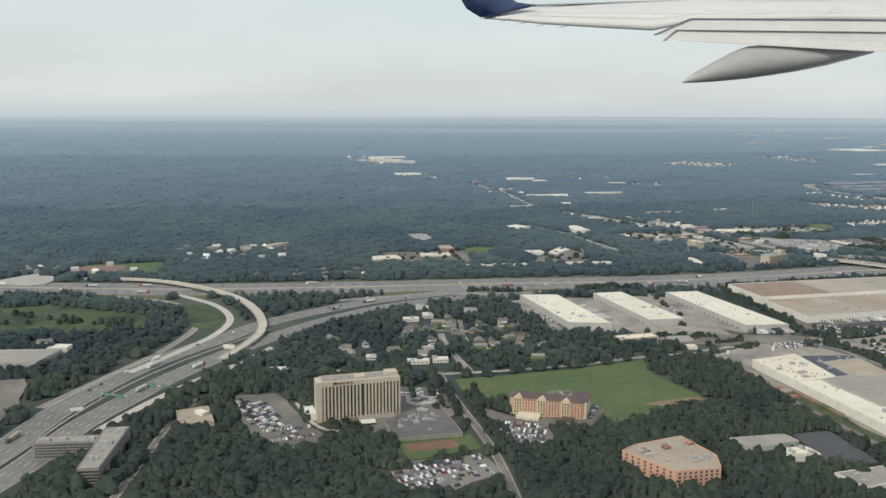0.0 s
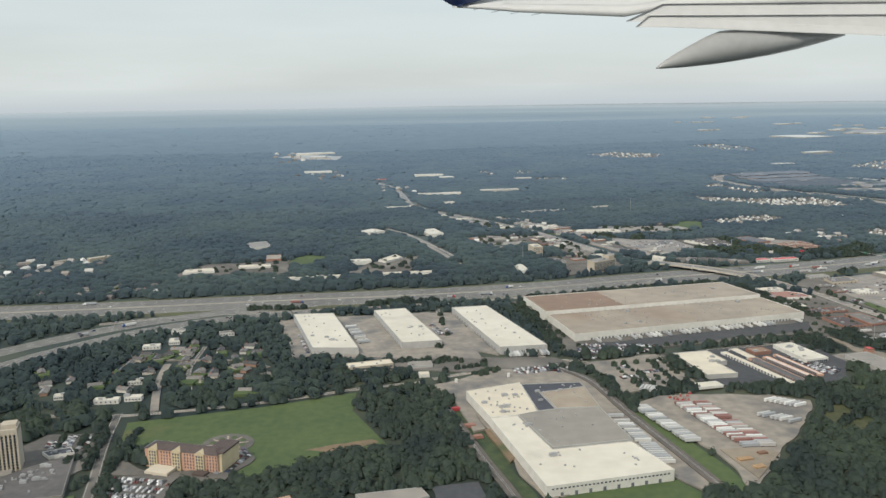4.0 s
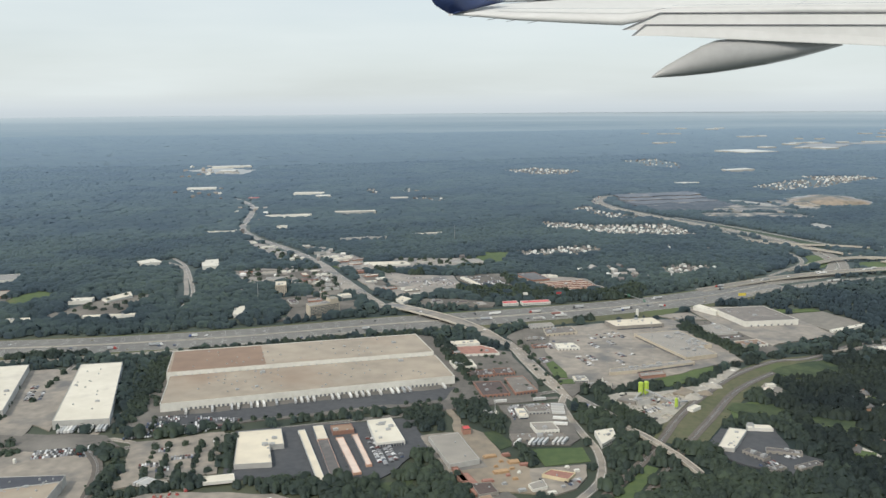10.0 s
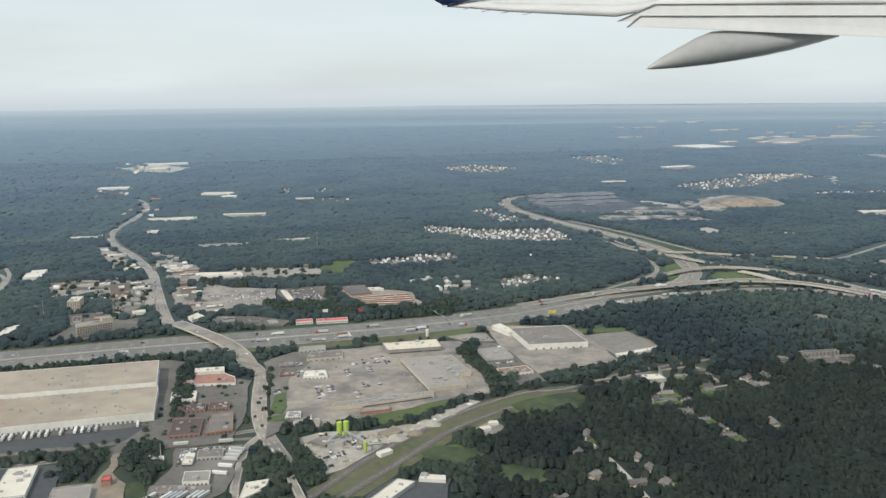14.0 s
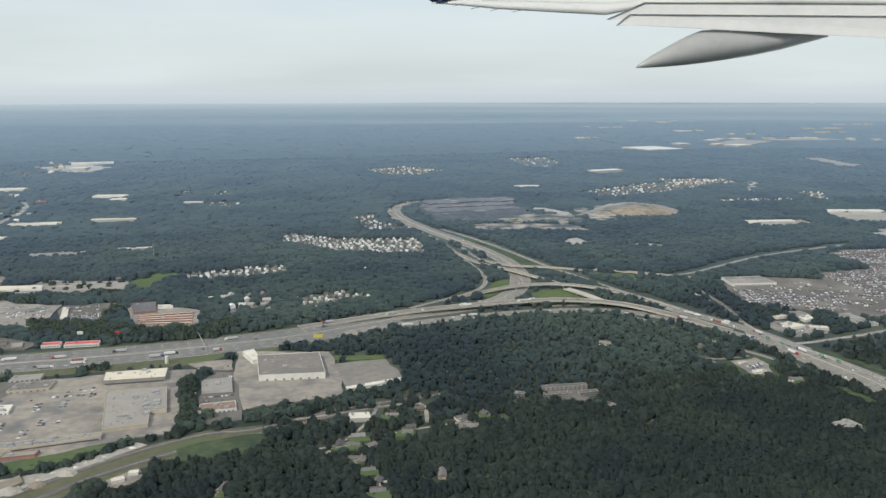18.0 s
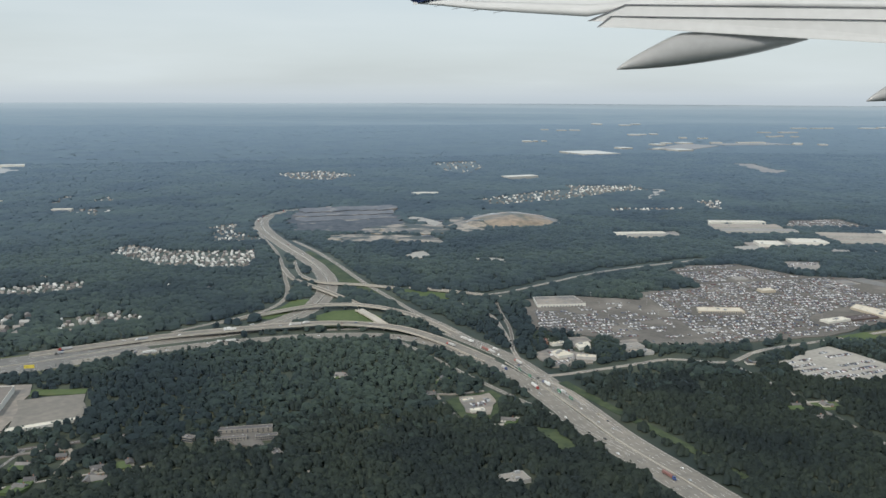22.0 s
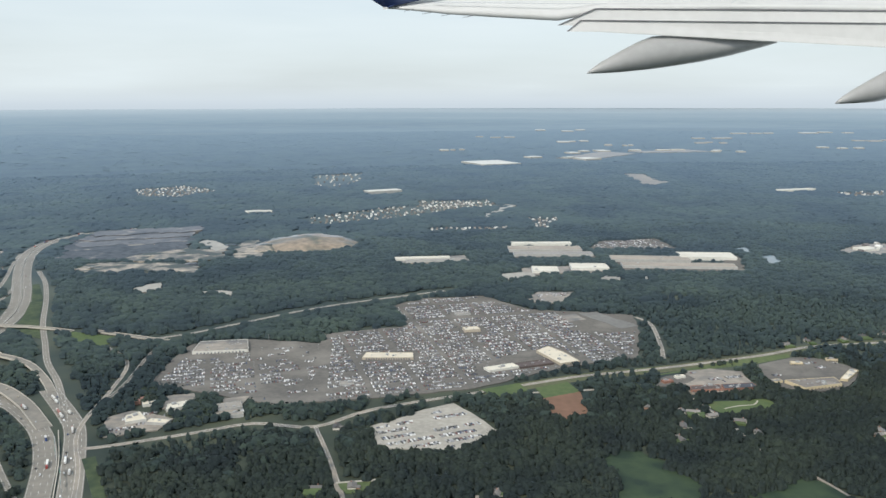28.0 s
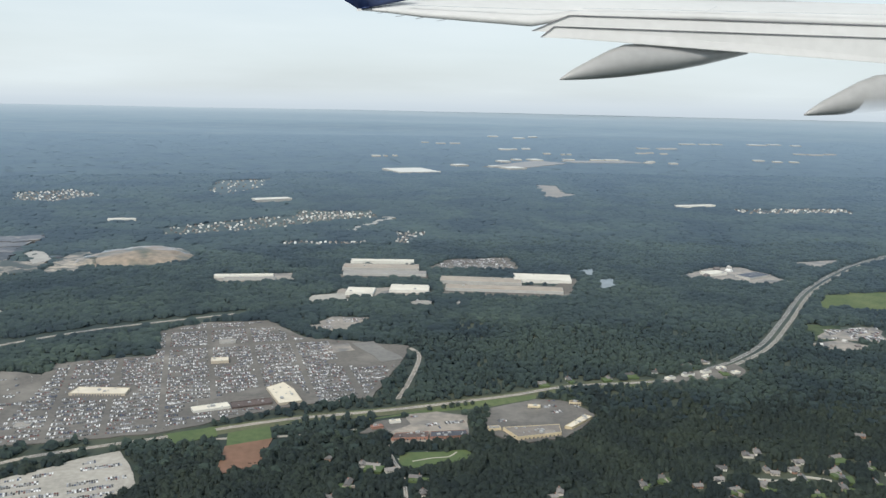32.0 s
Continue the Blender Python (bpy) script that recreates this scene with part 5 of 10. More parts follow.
# -- hotels --
def tower_hotel():
    """Slab hotel: two window bays of thirteen floors between fins, a dark slot between them, plant on the roof."""
    ob = empty("tower_hotel", pose(-7.95, 78.4, 0, 0, 0, 16.0), "beige precast high-rise hotel slab with ribbed window bays", "hotel")
    W, D, H = 7.5, 1.9, 3.8
    part("wall", boxed(-W / 2, -D / 2, -0.1, W / 2, D / 2, H), M_BEIGE, ob)
    part("roof", boxed(-W / 2 + 0.1, -D / 2 + 0.1, H, W / 2 - 0.1, D / 2 - 0.1, H + 0.02), M_GREY, ob)
    bm = bmesh.new()
    for a in ((-W / 2, -D / 2 - 0.16, W / 2, -D / 2 + 0.1), (-W / 2, D / 2 - 0.1, W / 2, D / 2), (-W / 2, -D / 2, -W / 2 + 0.1, D / 2), (W / 2 - 0.1, -D / 2, W / 2, D / 2)):
        box(bm, a[0], a[1], H - 0.32, a[2], a[3], H + 0.12)
    part("parapet", bm, M_BEIGE, ob, "deep beige cornice band")
    part("stair_tower", boxed(-W / 2 - 0.5, -D / 2 - 0.16, -0.1, -W / 2, D / 2 - 0.3, H + 0.1), M_BEIGE, ob)
    part("plant_room", boxed(W / 2 - 1.3, -0.55, H, W / 2 - 0.1, 0.55, H + 0.42), M_BEIGE, ob)
    part("plant_room", boxed(-0.5, -0.5, H, 0.5, 0.5, H + 0.2), M_BEIGE, ob)
    part("slot", boxed(-0.02, -D / 2 - 0.02, 0.1, 0.3, -D / 2 + 0.1, H), M_GLASS, ob, "dark vertical glazed slot")
    for k in range(9):
        piece("air_unit", _unit, ob, rng.uniform(-3, 2), rng.uniform(-0.5, 0.5), H + 0.02, 0, (0.9, 0.9, 0.9))
    fin = mesh_of("fin", boxed(-0.075, -0.17, 0.1, 0.075, 0.03, H - 0.3), M_BEIGE)
    for x0, x1, n in ((-W / 2 + 0.25, -0.1, 10), (0.4, W / 2 - 0.05, 10)):
        for i in range(n + 1):
            piece("fin", fin, ob, x0 + (x1 - x0) * i / n, -D / 2, 0)
        for i in range(n):
            for f in range(12):
                piece("window", _pane, ob, x0 + (x1 - x0) * (i + 0.5) / n, -D / 2, 0.36 + f * 0.262, 0, ((x1 - x0) / n * 0.6, 1, 0.2))
    bm = bmesh.new()
    for k, w in enumerate((0.26, 0.17, 0.15, 0.15, 0.08, 0.18, 0.12, 0.12)):
        x = -W / 2 + 1.1 + k * 0.24
        box(bm, x, -D / 2 - 0.185, H - 0.2, x + w, -D / 2 - 0.16, H - 0.04 + (0.07 if k == 0 else 0))
    part("sign", bm, M_SIGN, ob, "row of plain dark red sign letters")
    part("podium", boxed(-W / 2 - 1.4, -0.4, -0.1, -W / 2 - 0.5, 2.4, 0.75), M_WALLW, ob, "low white side wing")
    part("podium", boxed(-0.4, -D / 2 - 1.3, -0.1, W / 2 - 0.6, -D / 2 - 0.1, 0.36), M_GREY, ob, "low dark-roofed entrance hall")
    part("canopy", boxed(-0.4, -D / 2 - 2.3, 0.3, 1.0, -D / 2 - 1.3, 0.36), M_WALLW, ob)
    clear(rect(-8, 78, 9.5, 4.5, 9.5), 0)


tower_hotel()


def gabled_inn():
    """Yellow and salmon six-storey inn with a dark hipped roof and projecting gabled bays."""
    ob = empty("gabled_inn", pose(10.2, 78.8, 0, 0, 0, -17), "yellow and salmon stucco inn with dark roof and gables", "hotel")
    W, D, H = 7.1, 1.7, 1.7
    part("wall", boxed(-W / 2, -D / 2, -0.1, W / 2, D / 2, H), M_SALM, ob)
    bm = bmesh.new()
    v = [bm.verts.new(p) for p in ((-W / 2 - 0.08, -D / 2 - 0.08, H), (W / 2 + 0.08, -D / 2 - 0.08, H), (W / 2 + 0.08, D / 2 + 0.08, H), (-W / 2 - 0.08, D / 2 + 0.08, H),
                                   (-W / 2 + 0.5, -0.25, H + 0.32), (W / 2 - 0.5, -0.25, H + 0.32), (W / 2 - 0.5, 0.25, H + 0.32), (-W / 2 + 0.5, 0.25, H + 0.32))]
    for f in ((0, 1, 5, 4), (1, 2, 6, 5), (2, 3, 7, 6), (3, 0, 4, 7), (4, 5, 6, 7), (3, 2, 1, 0)):
        bm.faces.new([v[i] for i in f])
    part("roof", bm, M_BROWN, ob, "dark brown hipped roof")
    part("side_wing", boxed(W / 2 - 1.3, -D / 2 + 0.2, -0.1, W / 2 + 0.3, D / 2 + 1.4, H - 0.02), M_YEL, ob)
    part("side_roof", boxed(W / 2 - 1.4, -D / 2 + 0.4, H - 0.02, W / 2 + 0.36, D / 2 + 1.46, H + 0.14), M_BROWN, ob)
    for x in (-2.7, -0.4, 1.9):
        bm = bmesh.new()
        box(bm, x - 0.42, -D / 2 - 0.16, -0.1, x + 0.42, -D / 2 + 0.1, H)
        a = [bm.verts.new(p) for p in ((x - 0.47, -D / 2 - 0.18, H), (x + 0.47, -D / 2 - 0.18, H), (x, -D / 2 - 0.18, H + 0.3), (x - 0.47, 0, H), (x + 0.47, 0, H), (x, 0, H + 0.3))]
        for f in ((0, 1, 2), (1, 4, 5, 2), (3, 0, 2, 5)):
            bm.faces.new([a[i] for i in f])
        part("gabled_bay", bm, M_YEL, ob, "projecting yellow gabled bay")
        for i in range(3):
            for f in range(5):
                piece("window", _pane, ob, x - 0.25 + i * 0.25, -D / 2 - 0.16, 0.32 + f * 0.29, 0, (0.13, 1, 0.19))
    for x in (-1.5, 0.8, 3.0):
        for i in range(4):
            for f in range(5):
                piece("window", _pane, ob, x - 0.42 + i * 0.28, -D / 2, 0.32 + f * 0.29, 0, (0.11, 1, 0.17))
    part("entrance_hall", boxed(-2.6, -D / 2 - 1.6, -0.1, -0.4, -D / 2 - 0.1, 0.36), M_CREAM, ob, "low cream-roofed entrance hall")
    part("porch", boxed(1.6, -D / 2 - 1.0, -0.1, 2.8, -D / 2 - 0.15, 0.3), M_BROWN, ob)
    clear(rect(10.4, 78.6, 8.2, 3.8, -17), 0)


gabled_inn()
building("conference_hall", [(-5.4, 75.6), (-3.6, 78.0), (-0.4, 80.9), (0.7, 77.0), (1.9, 72.7), (-4.2, 71.4)], 0.4, M_DRAB, M_UMBRA, "low brown-roofed conference hall with dull edges", "hall", 14, 12)
building("conference_hall", [(-3.6, 81.6), (-1.4, 82.6), (-0.6, 81.4), (-2.6, 80.6)], 0.4, M_WALLW, M_BLACK, "low dark-roofed hall beside the hotel", "hall", 2, 2)
tan_inn = building("tan_inn", [(14.9, 66.6), (16.2, 67.8), (20.6, 69.8), (22.4, 65.6), (22.0, 63.2), (18.2, 62.4)], 1.35, M_SALM, M_TAN, "tan stucco inn with patched pale roof", "hotel", 12, 12,
         windows=[(k, 8, 4, 0.25, 0.3, 0.2, 0.16) for k in range(6)])
for u in (-2.4, -0.4, 1.8):
    bm = boxed(-0.28, -0.28, 1.3, 0.28, 0.28, 1.52)
    tip = [bm.verts.new(p) for p in ((-0.33, -0.33, 1.52), (0.33, -0.33, 1.52), (0.33, 0.33, 1.52), (-0.33, 0.33, 1.52), (0, 0, 1.78))]
    for i in range(4):
        bm.faces.new((tip[i], tip[(i + 1) % 4], tip[4]))
    bmesh.ops.transform(bm, matrix=pose(u, 1.4 + 0.42 * u, 0, 0, 0, 24), verts=bm.verts[:])
    part("roof_turret", bm, M_BRICK, tan_inn, "red-brown hipped turret")
building("low_office", [(-25.6, 78.0), (-22.9, 79.5), (-21.2, 75.4), (-24.2, 74.6)], 0.45, M_BEIGE, M_TAN, "square tan low office with rooftop cabin", "office", 2, 0)
building("rooftop_cabin", [(-23.6, 77.4), (-22.6, 76.6), (-22.2, 77.1), (-23.2, 77.9)], 0.72, M_WALLW, M_WALLW, "small white plant cabin on the office roof", "cabin", base=0.5)
building("office_block", [(-34.2, 67.3), (-28.2, 67.9), (-28.4, 69.3), (-34.4, 68.7)], 1.5, M_DRAB, M_GREY, "grey six-storey office wing with ribbon windows", "office", 4, 5,
         windows=[(0, 22, 5, 0.3, 0.25, 0.2, 0.13)])
building("office_block", [(-28.2, 62.0), (-26.6, 62.2), (-27.4, 71.0), (-29.4, 70.6)], 1.6, M_DRAB, M_GREY, "grey six-storey office wing with roof plant", "office", 6, 9,
         windows=[(k, 20, 5, 0.3, 0.26, 0.22, 0.13) for k in (0, 1, 3)])
building("white_shed", [(-60, 92.6), (-46.0, 92.8), (-45.4, 98.2), (-60, 97.4)], 0.75, M_WALLG, M_GREY, "long grey-roofed industrial shed", "warehouse", 4, 0, docks=[(0, 14)])
building("white_annex", [(-47.4, 98.4), (-45, 98.6), (-45, 100.2), (-47.2, 100.2)], 0.8, M_WALLW, M_WHITE, "small white-roofed annex", "warehouse")
for x, y, w, d in ((-55, 84, 4, 2.4), (-47.6, 82.4, 3.4, 2.6), (-52, 78.6, 3, 2), (-45.4, 76.6, 2.6, 1.8)):
    building("brick_flats", rect(x, y, w, d, 12), 0.6, M_BRICK, M_RUST, "low brick flats with reddish roofs", "flats", 2, group="flats by the highway", windows=[(0, 8, 2, 0.2, 0.24, 0.18, 0.14)])
building("low_white_store", rect(-18.4, 92, 2.2, 1.0, 5), 0.4, M_WALLW, M_WHITE, "low white-roofed store among trees", "store", 1, 1)
# -- warehouses --
W1 = [(17.0, 111.2), (22.8, 110.8), (17.8, 128.8), (12.0, 128.7)]
W2 = [(28.2, 112.7), (33.3, 113.5), (28.2, 131.0), (23.6, 130.0)]
W3 = [(40.4, 109.9), (46.4, 110.5), (40.3, 131.7), (35.1, 130.8)]
building("white_warehouse", W1, 0.95, M_WALLG, M_WHITE, "long warehouse with bright white flat roof", "warehouse", 14, 3, docks=[(1, 14)], group="white warehouses")
building("white_warehouse", W2, 0.95, M_WALLG, M_WHITE, "long warehouse with bright white flat roof", "warehouse", 12, 2, docks=[(3, 14)], group="white warehouses")
building("white_warehouse", W3, 0.95, M_WALLG, M_WHITE, "long warehouse with bright white flat roof", "warehouse", 12, 2, docks=[(0, 10), (3, 16)], group="white warehouses")
building("warehouse_annex", [(37.6, 120.2), (39.4, 120.4), (38.8, 123), (37, 122.8)], 0.5, M_WALLG, M_WHITE, "white-roofed loading annex", "annex")
building("low_warehouse", [(22.2, 103.0), (27.4, 104.5), (26.9, 106.2), (21.8, 104.8)], 0.85, M_BEIGE, M_CREAM, "long beige office with dark window bands", "office", 3, 2, windows=[(0, 14, 2, 0.25, 0.32, 0.34, 0.16)])
building("low_shed", [(29.2, 104.6), (32, 105), (31.8, 106.8), (29, 106.4)], 0.35, M_WALLG, M_GREY, "small grey shed", "shed", 1)
building("low_shed", [(30.4, 101.6), (31.6, 101.7), (31.5, 102.8), (30.3, 102.7)], 0.3, M_WALLW, M_CREAM, "small cream shed", "shed")
BIG = [(50.6, 114.6), (84.6, 123.6), (82.2, 132.9), (48.6, 125.0)]
BIG2 = [(48.2, 125.0), (82.0, 132.95), (79.4, 142.2), (46.2, 134.6)]
building("distribution_warehouse", BIG, 1.05, M_WALLW, M_TAN, "vast distribution warehouse with tan gravel roof", "warehouse", 50, 4, docks=[(0, 60)])
big2 = building("distribution_warehouse", BIG2, 1.5, M_WALLW, M_TAN, "taller rear hall with tan gravel roof", "warehouse", 40, 2)
along(big2, np.array(BIG2[0]) - np.mean(BIG2, 0), np.array(BIG2[1]) - np.mean(BIG2, 0), "roof_vent", _vent, 34, 1.06, (1, 1, 1), 0.02, 0.25)
part("roof_patch", prism(bmesh.new(), [tuple(np.array(p) - np.mean(BIG2, 0)) for p in ((48.6, 125.4), (60.2, 128.1), (57.8, 136.9), (46.6, 134.3))], 1.5, 1.53), M_UMBER, big2, "darker brown gravel section")
# -- factory with patched roofs --
building("factory_hall", [(40.7, 71.0), (51.6, 73.6), (49.5, 79.6), (42.2, 78.2), (40.0, 86.4), (37.4, 85.9)], 1.0, M_WALLW, M_WHITE, "large factory hall with bright white roof", "factory", 26, 4, docks=[(-1, 8)], windows=[(-1, 30, 1, 0.75, 0.2, 0.2, 0.12)])
building("factory_hall", [(37.4, 86.0), (40.0, 86.5), (42.1, 87.4), (41.3, 96.0), (35.4, 93.6)], 1.06, M_WALLW, M_CREAM, "factory hall with stained cream roof", "factory", 26, 8)
building("factory_hall", [(42.3, 78.4), (49.6, 79.8), (48.4, 88.0), (44.0, 87.8), (42.2, 87.3), (40.1, 86.4)], 1.12, M_WALLG, M_GREY, "factory hall with grey-brown roof", "factory", 9, 0)
building("factory_hall", [(42.2, 87.5), (44.0, 87.95), (43.0, 92.8), (48.0, 94.4), (47.8, 95.8), (41.4, 95.5)], 1.04, M_WALLG, M_BLACK, "factory hall with dark roof", "factory", 14, 3)
building("factory_hall", [(44.1, 88.0), (48.4, 88.1), (48.0, 94.2), (43.1, 92.7)], 1.1, M_WALLG, M_TAN, "factory hall with brown gravel roof", "factory", 3, 0)
# -- storage and small works --
building("store_hall", [(62.6, 98.6), (66.2, 99.0), (65.2, 103.2), (66.6, 103.6), (65.6, 107.8), (61.2, 107.0)], 0.6, M_WALLG, M_CREAM, "cream-roofed storage hall with evergreen hedge", "warehouse", 6, 3)
for a, b, w, m in (((71.6, 94.8), (67.7, 108.0), 0.75, M_CREAM), ((72.8, 96.1), (70.3, 105.4), 1.15, M_UMBRA), ((70.25, 105.6), (69.3, 109.2), 1.15, M_CREAM), ((74.6, 97.0), (72.0, 105.8), 0.8, M_PINK), ((75.6, 98.8), (73.5, 106.6), 0.6, M_PINK)):
    a, b = np.array(a), np.array(b)
    t = (b - a) / np.linalg.norm(b - a)
    s = np.array((t[1], -t[0])) * w / 2
    building("storage_row", [tuple(a - s), tuple(a + s), tuple(b + s), tuple(b - s)], 0.32, M_SALM if m in (M_UMBRA, M_PINK) else M_WALLW, m, "long low row of self-storage units", "storage", 0, group="self-storage rows", docks=[(1, 22), (3, 22)])
building("storage_office", [(71.2, 106.9), (73.4, 107.5), (72.9, 109.2), (70.7, 108.7)], 0.5, M_BRICK, M_UMBER, "two-storey storage office", "office", 1, 1)
building("white_store", [(76.0, 103.5), (78.9, 104.2), (77.2, 110.7), (74.6, 109.9)], 0.55, M_WALLW, M_WHITE, "white-roofed store with glazed end", "store", 6, 4, windows=[(0, 10, 1, 0.25, 0.2, 0.22, 0.26)])
building("grey_shed", [(81.3, 105.0), (84.4, 106.0), (86.3, 99.1), (83.3, 97.9)], 0.6, M_WALLG, M_GREY, "large grey metal-roofed shed", "shed", 2)
building("red_booth", [(85.0, 106.6), (85.8, 106.8), (85.6, 107.8), (84.8, 107.6)], 0.7, M_BRICK, M_REDR, "small red booth beside the shed", "booth")
building("long_shed", [(85.7, 91.6), (86.8, 92.0), (88.4, 87.4), (87.1, 86.5)], 0.4, M_DRAB, M_UMBER, "long shed with weathered brown roof", "shed", 3, lip=0.02)
building("white_shop", [(83.9, 85.2), (85.4, 82.4), (88.1, 82.9), (86.3, 85.8)], 0.4, M_WALLW, M_WHITE, "cluster of white-roofed shop sheds", "shop", 3, 1)
building("orange_shed", [(91.9, 95.9), (92.9, 97.0), (95.1, 96.1), (94.2, 94.7)], 0.4, M_YEL, M_RUST, "low shed with orange-rust roof", "shed", 1)
building("white_shed", [(90.4, 93.9), (91.9, 94.9), (92.1, 93.4), (90.7, 92.8)], 0.4, M_WALLW, M_GREY, "small white-walled shed in the yard", "shed", 1, lip=0.02)
building("rust_shed", [(83.9, 96.4), (85.0, 96.7), (86.6, 92.5), (85.5, 92.0)], 0.35, M_BRICK, M_RUST, "long rust-roofed shed beside the yard", "shed", 2, lip=0.02)
building("gate_canopy", [(60.6, 95.0), (63.4, 95.6), (63.0, 97.0), (60.2, 96.4)], 0.42, M_WALLW, M_WHITE, "white canopy over the yard gate", "canopy", base=0.3)
for p, h, w, r, l in (
    ([(84.9, 139.5), (88.7, 140.2), (88.3, 141.8), (84.5, 141.2)], 0.6, M_WALLW, M_CREAM, "shop with pale raised roof"),
    ([(84.2, 135.0), (91.2, 135.6), (90.6, 138.0), (88.9, 139.6), (83.8, 139.0)], 0.4, M_WALLW, M_RUST, "brick shop row with rusty red roof"),
    ([(84.7, 129.3), (87.7, 129.6), (87.1, 132.6), (84.1, 132.2)], 0.45, M_WALLW, M_WHITE, "white-roofed hall beside shops"),
    ([(86.6, 125.5), (89.8, 126.1), (89.4, 128.2), (86.2, 127.8)], 0.4, M_BRICK, M_BROWN, "low brown brick workshop"),
    ([(87.8, 118.1), (91.1, 118.7), (90.3, 123.4), (86.9, 123.1)], 0.4, M_BRICK, M_BROWN, "brown brick workshop with dark roof"),
    ([(91.7, 118.8), (94.5, 119.7), (93.3, 125.2), (90.9, 124.6)], 0.45, M_BRICK, M_DUSK, "brick workshop with grey roof"),
    ([(90.0, 126.4), (92.5, 126.7), (92.1, 128.8), (89.7, 128.5)], 0.4, M_BRICK, M_BROWN, "low brown workshop"),
    ([(91.4, 110.9), (92.4, 111.0), (92.1, 113.4), (91.1, 113.3)], 0.45, M_WALLW, M_CREAM, "narrow cream garage"),
    ([(92.5, 112.3), (95.1, 112.6), (94.7, 114.6), (92.2, 114.4)], 0.4, M_WALLG, M_DUSK, "grey-brown bus garage"),
    ([(92.7, 106.5), (95.2, 106.7), (94.8, 109.0), (92.3, 108.8)], 0.5, M_WALLW, M_GREY, "pale bus garage"),
    ([(90.0, 104.6), (95.7, 104.7), (95.5, 106.2), (89.8, 106.1)], 0.32, M_DRAB, M_DUSK, "long dark canopy over buses"),
    ([(87.7, 111.6), (89.3, 111.8), (89.0, 113.0), (87.6, 112.9)], 0.35, M_WALLW, M_WHITE, "small white-roofed shop"),
    ([(98.8, 106.2), (100.9, 106.9), (100.8, 104.6), (98.9, 102.6)], 0.5, M_WALLW, M_WHITE, "white-roofed hall under trees"),
    ([(99.6, 137.5), (102.8, 137.7), (102.2, 140.2), (99.5, 139.8)], 0.45, M_WALLW, M_WHITE, "white-roofed restaurant"),
    ([(99.0, 145.0), (103.9, 146.3), (103.5, 149.6), (99.0, 148.3)], 0.45, M_BEIGE, M_DUSK, "dark-roofed roadside store"),
    ([(97.2, 149.4), (101.0, 150.4), (100.7, 152.2), (97.0, 151.4)], 0.4, M_WALLG, M_GREY, "grey-roofed roadside store"),
    ([(99.6, 123.4), (101.4, 123.5), (101.2, 125.2), (99.6, 125.1)], 0.35, M_WALLW, M_CREAM, "cream petrol station canopy"),
    (rect(101.4, 122.0, 1.1, 0.6, 20), 0.3, M_WALLW, M_WHITE, "small white roadside kiosk"),
    (rect(103.2, 122.6, 1.0, 0.6, 20), 0.3, M_WALLW, M_GREY, "small grey roadside kiosk"),
    (rect(96.6, 143.4, 2.2, 1.2, 12), 0.35, M_DRAB, M_DUSK, "drab roadside shop"),
    (rect(97.2, 139.4, 2.0, 1.2, 12), 0.35, M_BRICK, M_BROWN, "small brown roadside cafe"),
):
    building("shop", p, h, w, r, l, "shop", rng.randint(1, 4), rng.randint(1, 3), group="roadside shops", windows=[(0, 6, 1, 0.22, 0.2, 0.2, 0.16)])
# -- shopping strip --
# wide dark panes stand in for the shade under the supermarket's front canopy
building("supermarket", [(110.2, 148.1), (118.0, 149.6), (117.2, 153.6), (109.2, 151.8)], 0.7, M_DRAB, M_CREAM, "big supermarket with cream roof", "store", 8, 3, windows=[(-1, 16, 1, 0.2, 0.2, 0.46, 0.22)])
building("mall_hall", [(112.1, 144.3), (119.3, 145.9), (121.7, 137.9), (119.8, 137.6), (120.9, 133.3), (116.2, 131.7)], 0.6, M_BEIGE, M_GREY, "shopping hall with grey roof and buff front", "store", 45, 22, windows=[(5, 26, 1, 0.2, 0.2, 0.4, 0.2)])
building("mall_row", [(104.5, 125.9), (108.1, 126.7), (116.8, 129.9), (116.5, 131.2), (105.0, 127.6)], 0.5, M_BEIGE, M_GREY, "long low row of shops with grey roof", "store", 24, 12, windows=[(-1, 22, 1, 0.2, 0.2, 0.42, 0.18)])
building("mall_row", [(108.2, 124.3), (111.6, 125.2), (111.6, 126.4), (108.3, 125.9)], 0.45, M_BRICK, M_GREY, "brick annex behind the shops", "store", 2, 1)
building("cold_store", [(130.6, 149.2), (139.4, 150.2), (137.4, 159.6), (128.6, 158.2)], 0.95, M_WALLW, M_DUSK, "brown-roofed warehouse with white walls", "warehouse", 10, 2, docks=[(0, 7)])
building("cold_store_wing", [(126.0, 160.6), (128.4, 156.4), (129.4, 157), (127.4, 161.8)], 0.8, M_WALLW, M_WHITE, "narrow white warehouse wing", "warehouse", 1)
building("lot_building", [(125.6, 137.2), (130.0, 138.4), (129.3, 141.0), (125.2, 139.8)], 0.45, M_WALLW, M_UMBER, "low white workshop with brown roof", "workshop", 5, 4, windows=[(0, 8, 1, 0.2, 0.25, 0.2, 0.18)])
building("lot_building", [(124.2, 144.4), (128.0, 145.1), (126.8, 149.8), (123.0, 149.0)], 0.45, M_WALLG, M_GREY, "low grey workshop with dented roof", "workshop", 6, 4)
building("lot_building", [(142.8, 145.2), (149.9, 148.9), (149.6, 149.8), (142.5, 146.2)], 0.3, M_WALLW, M_WHITE, "long white-roofed shed", "shed", 1)
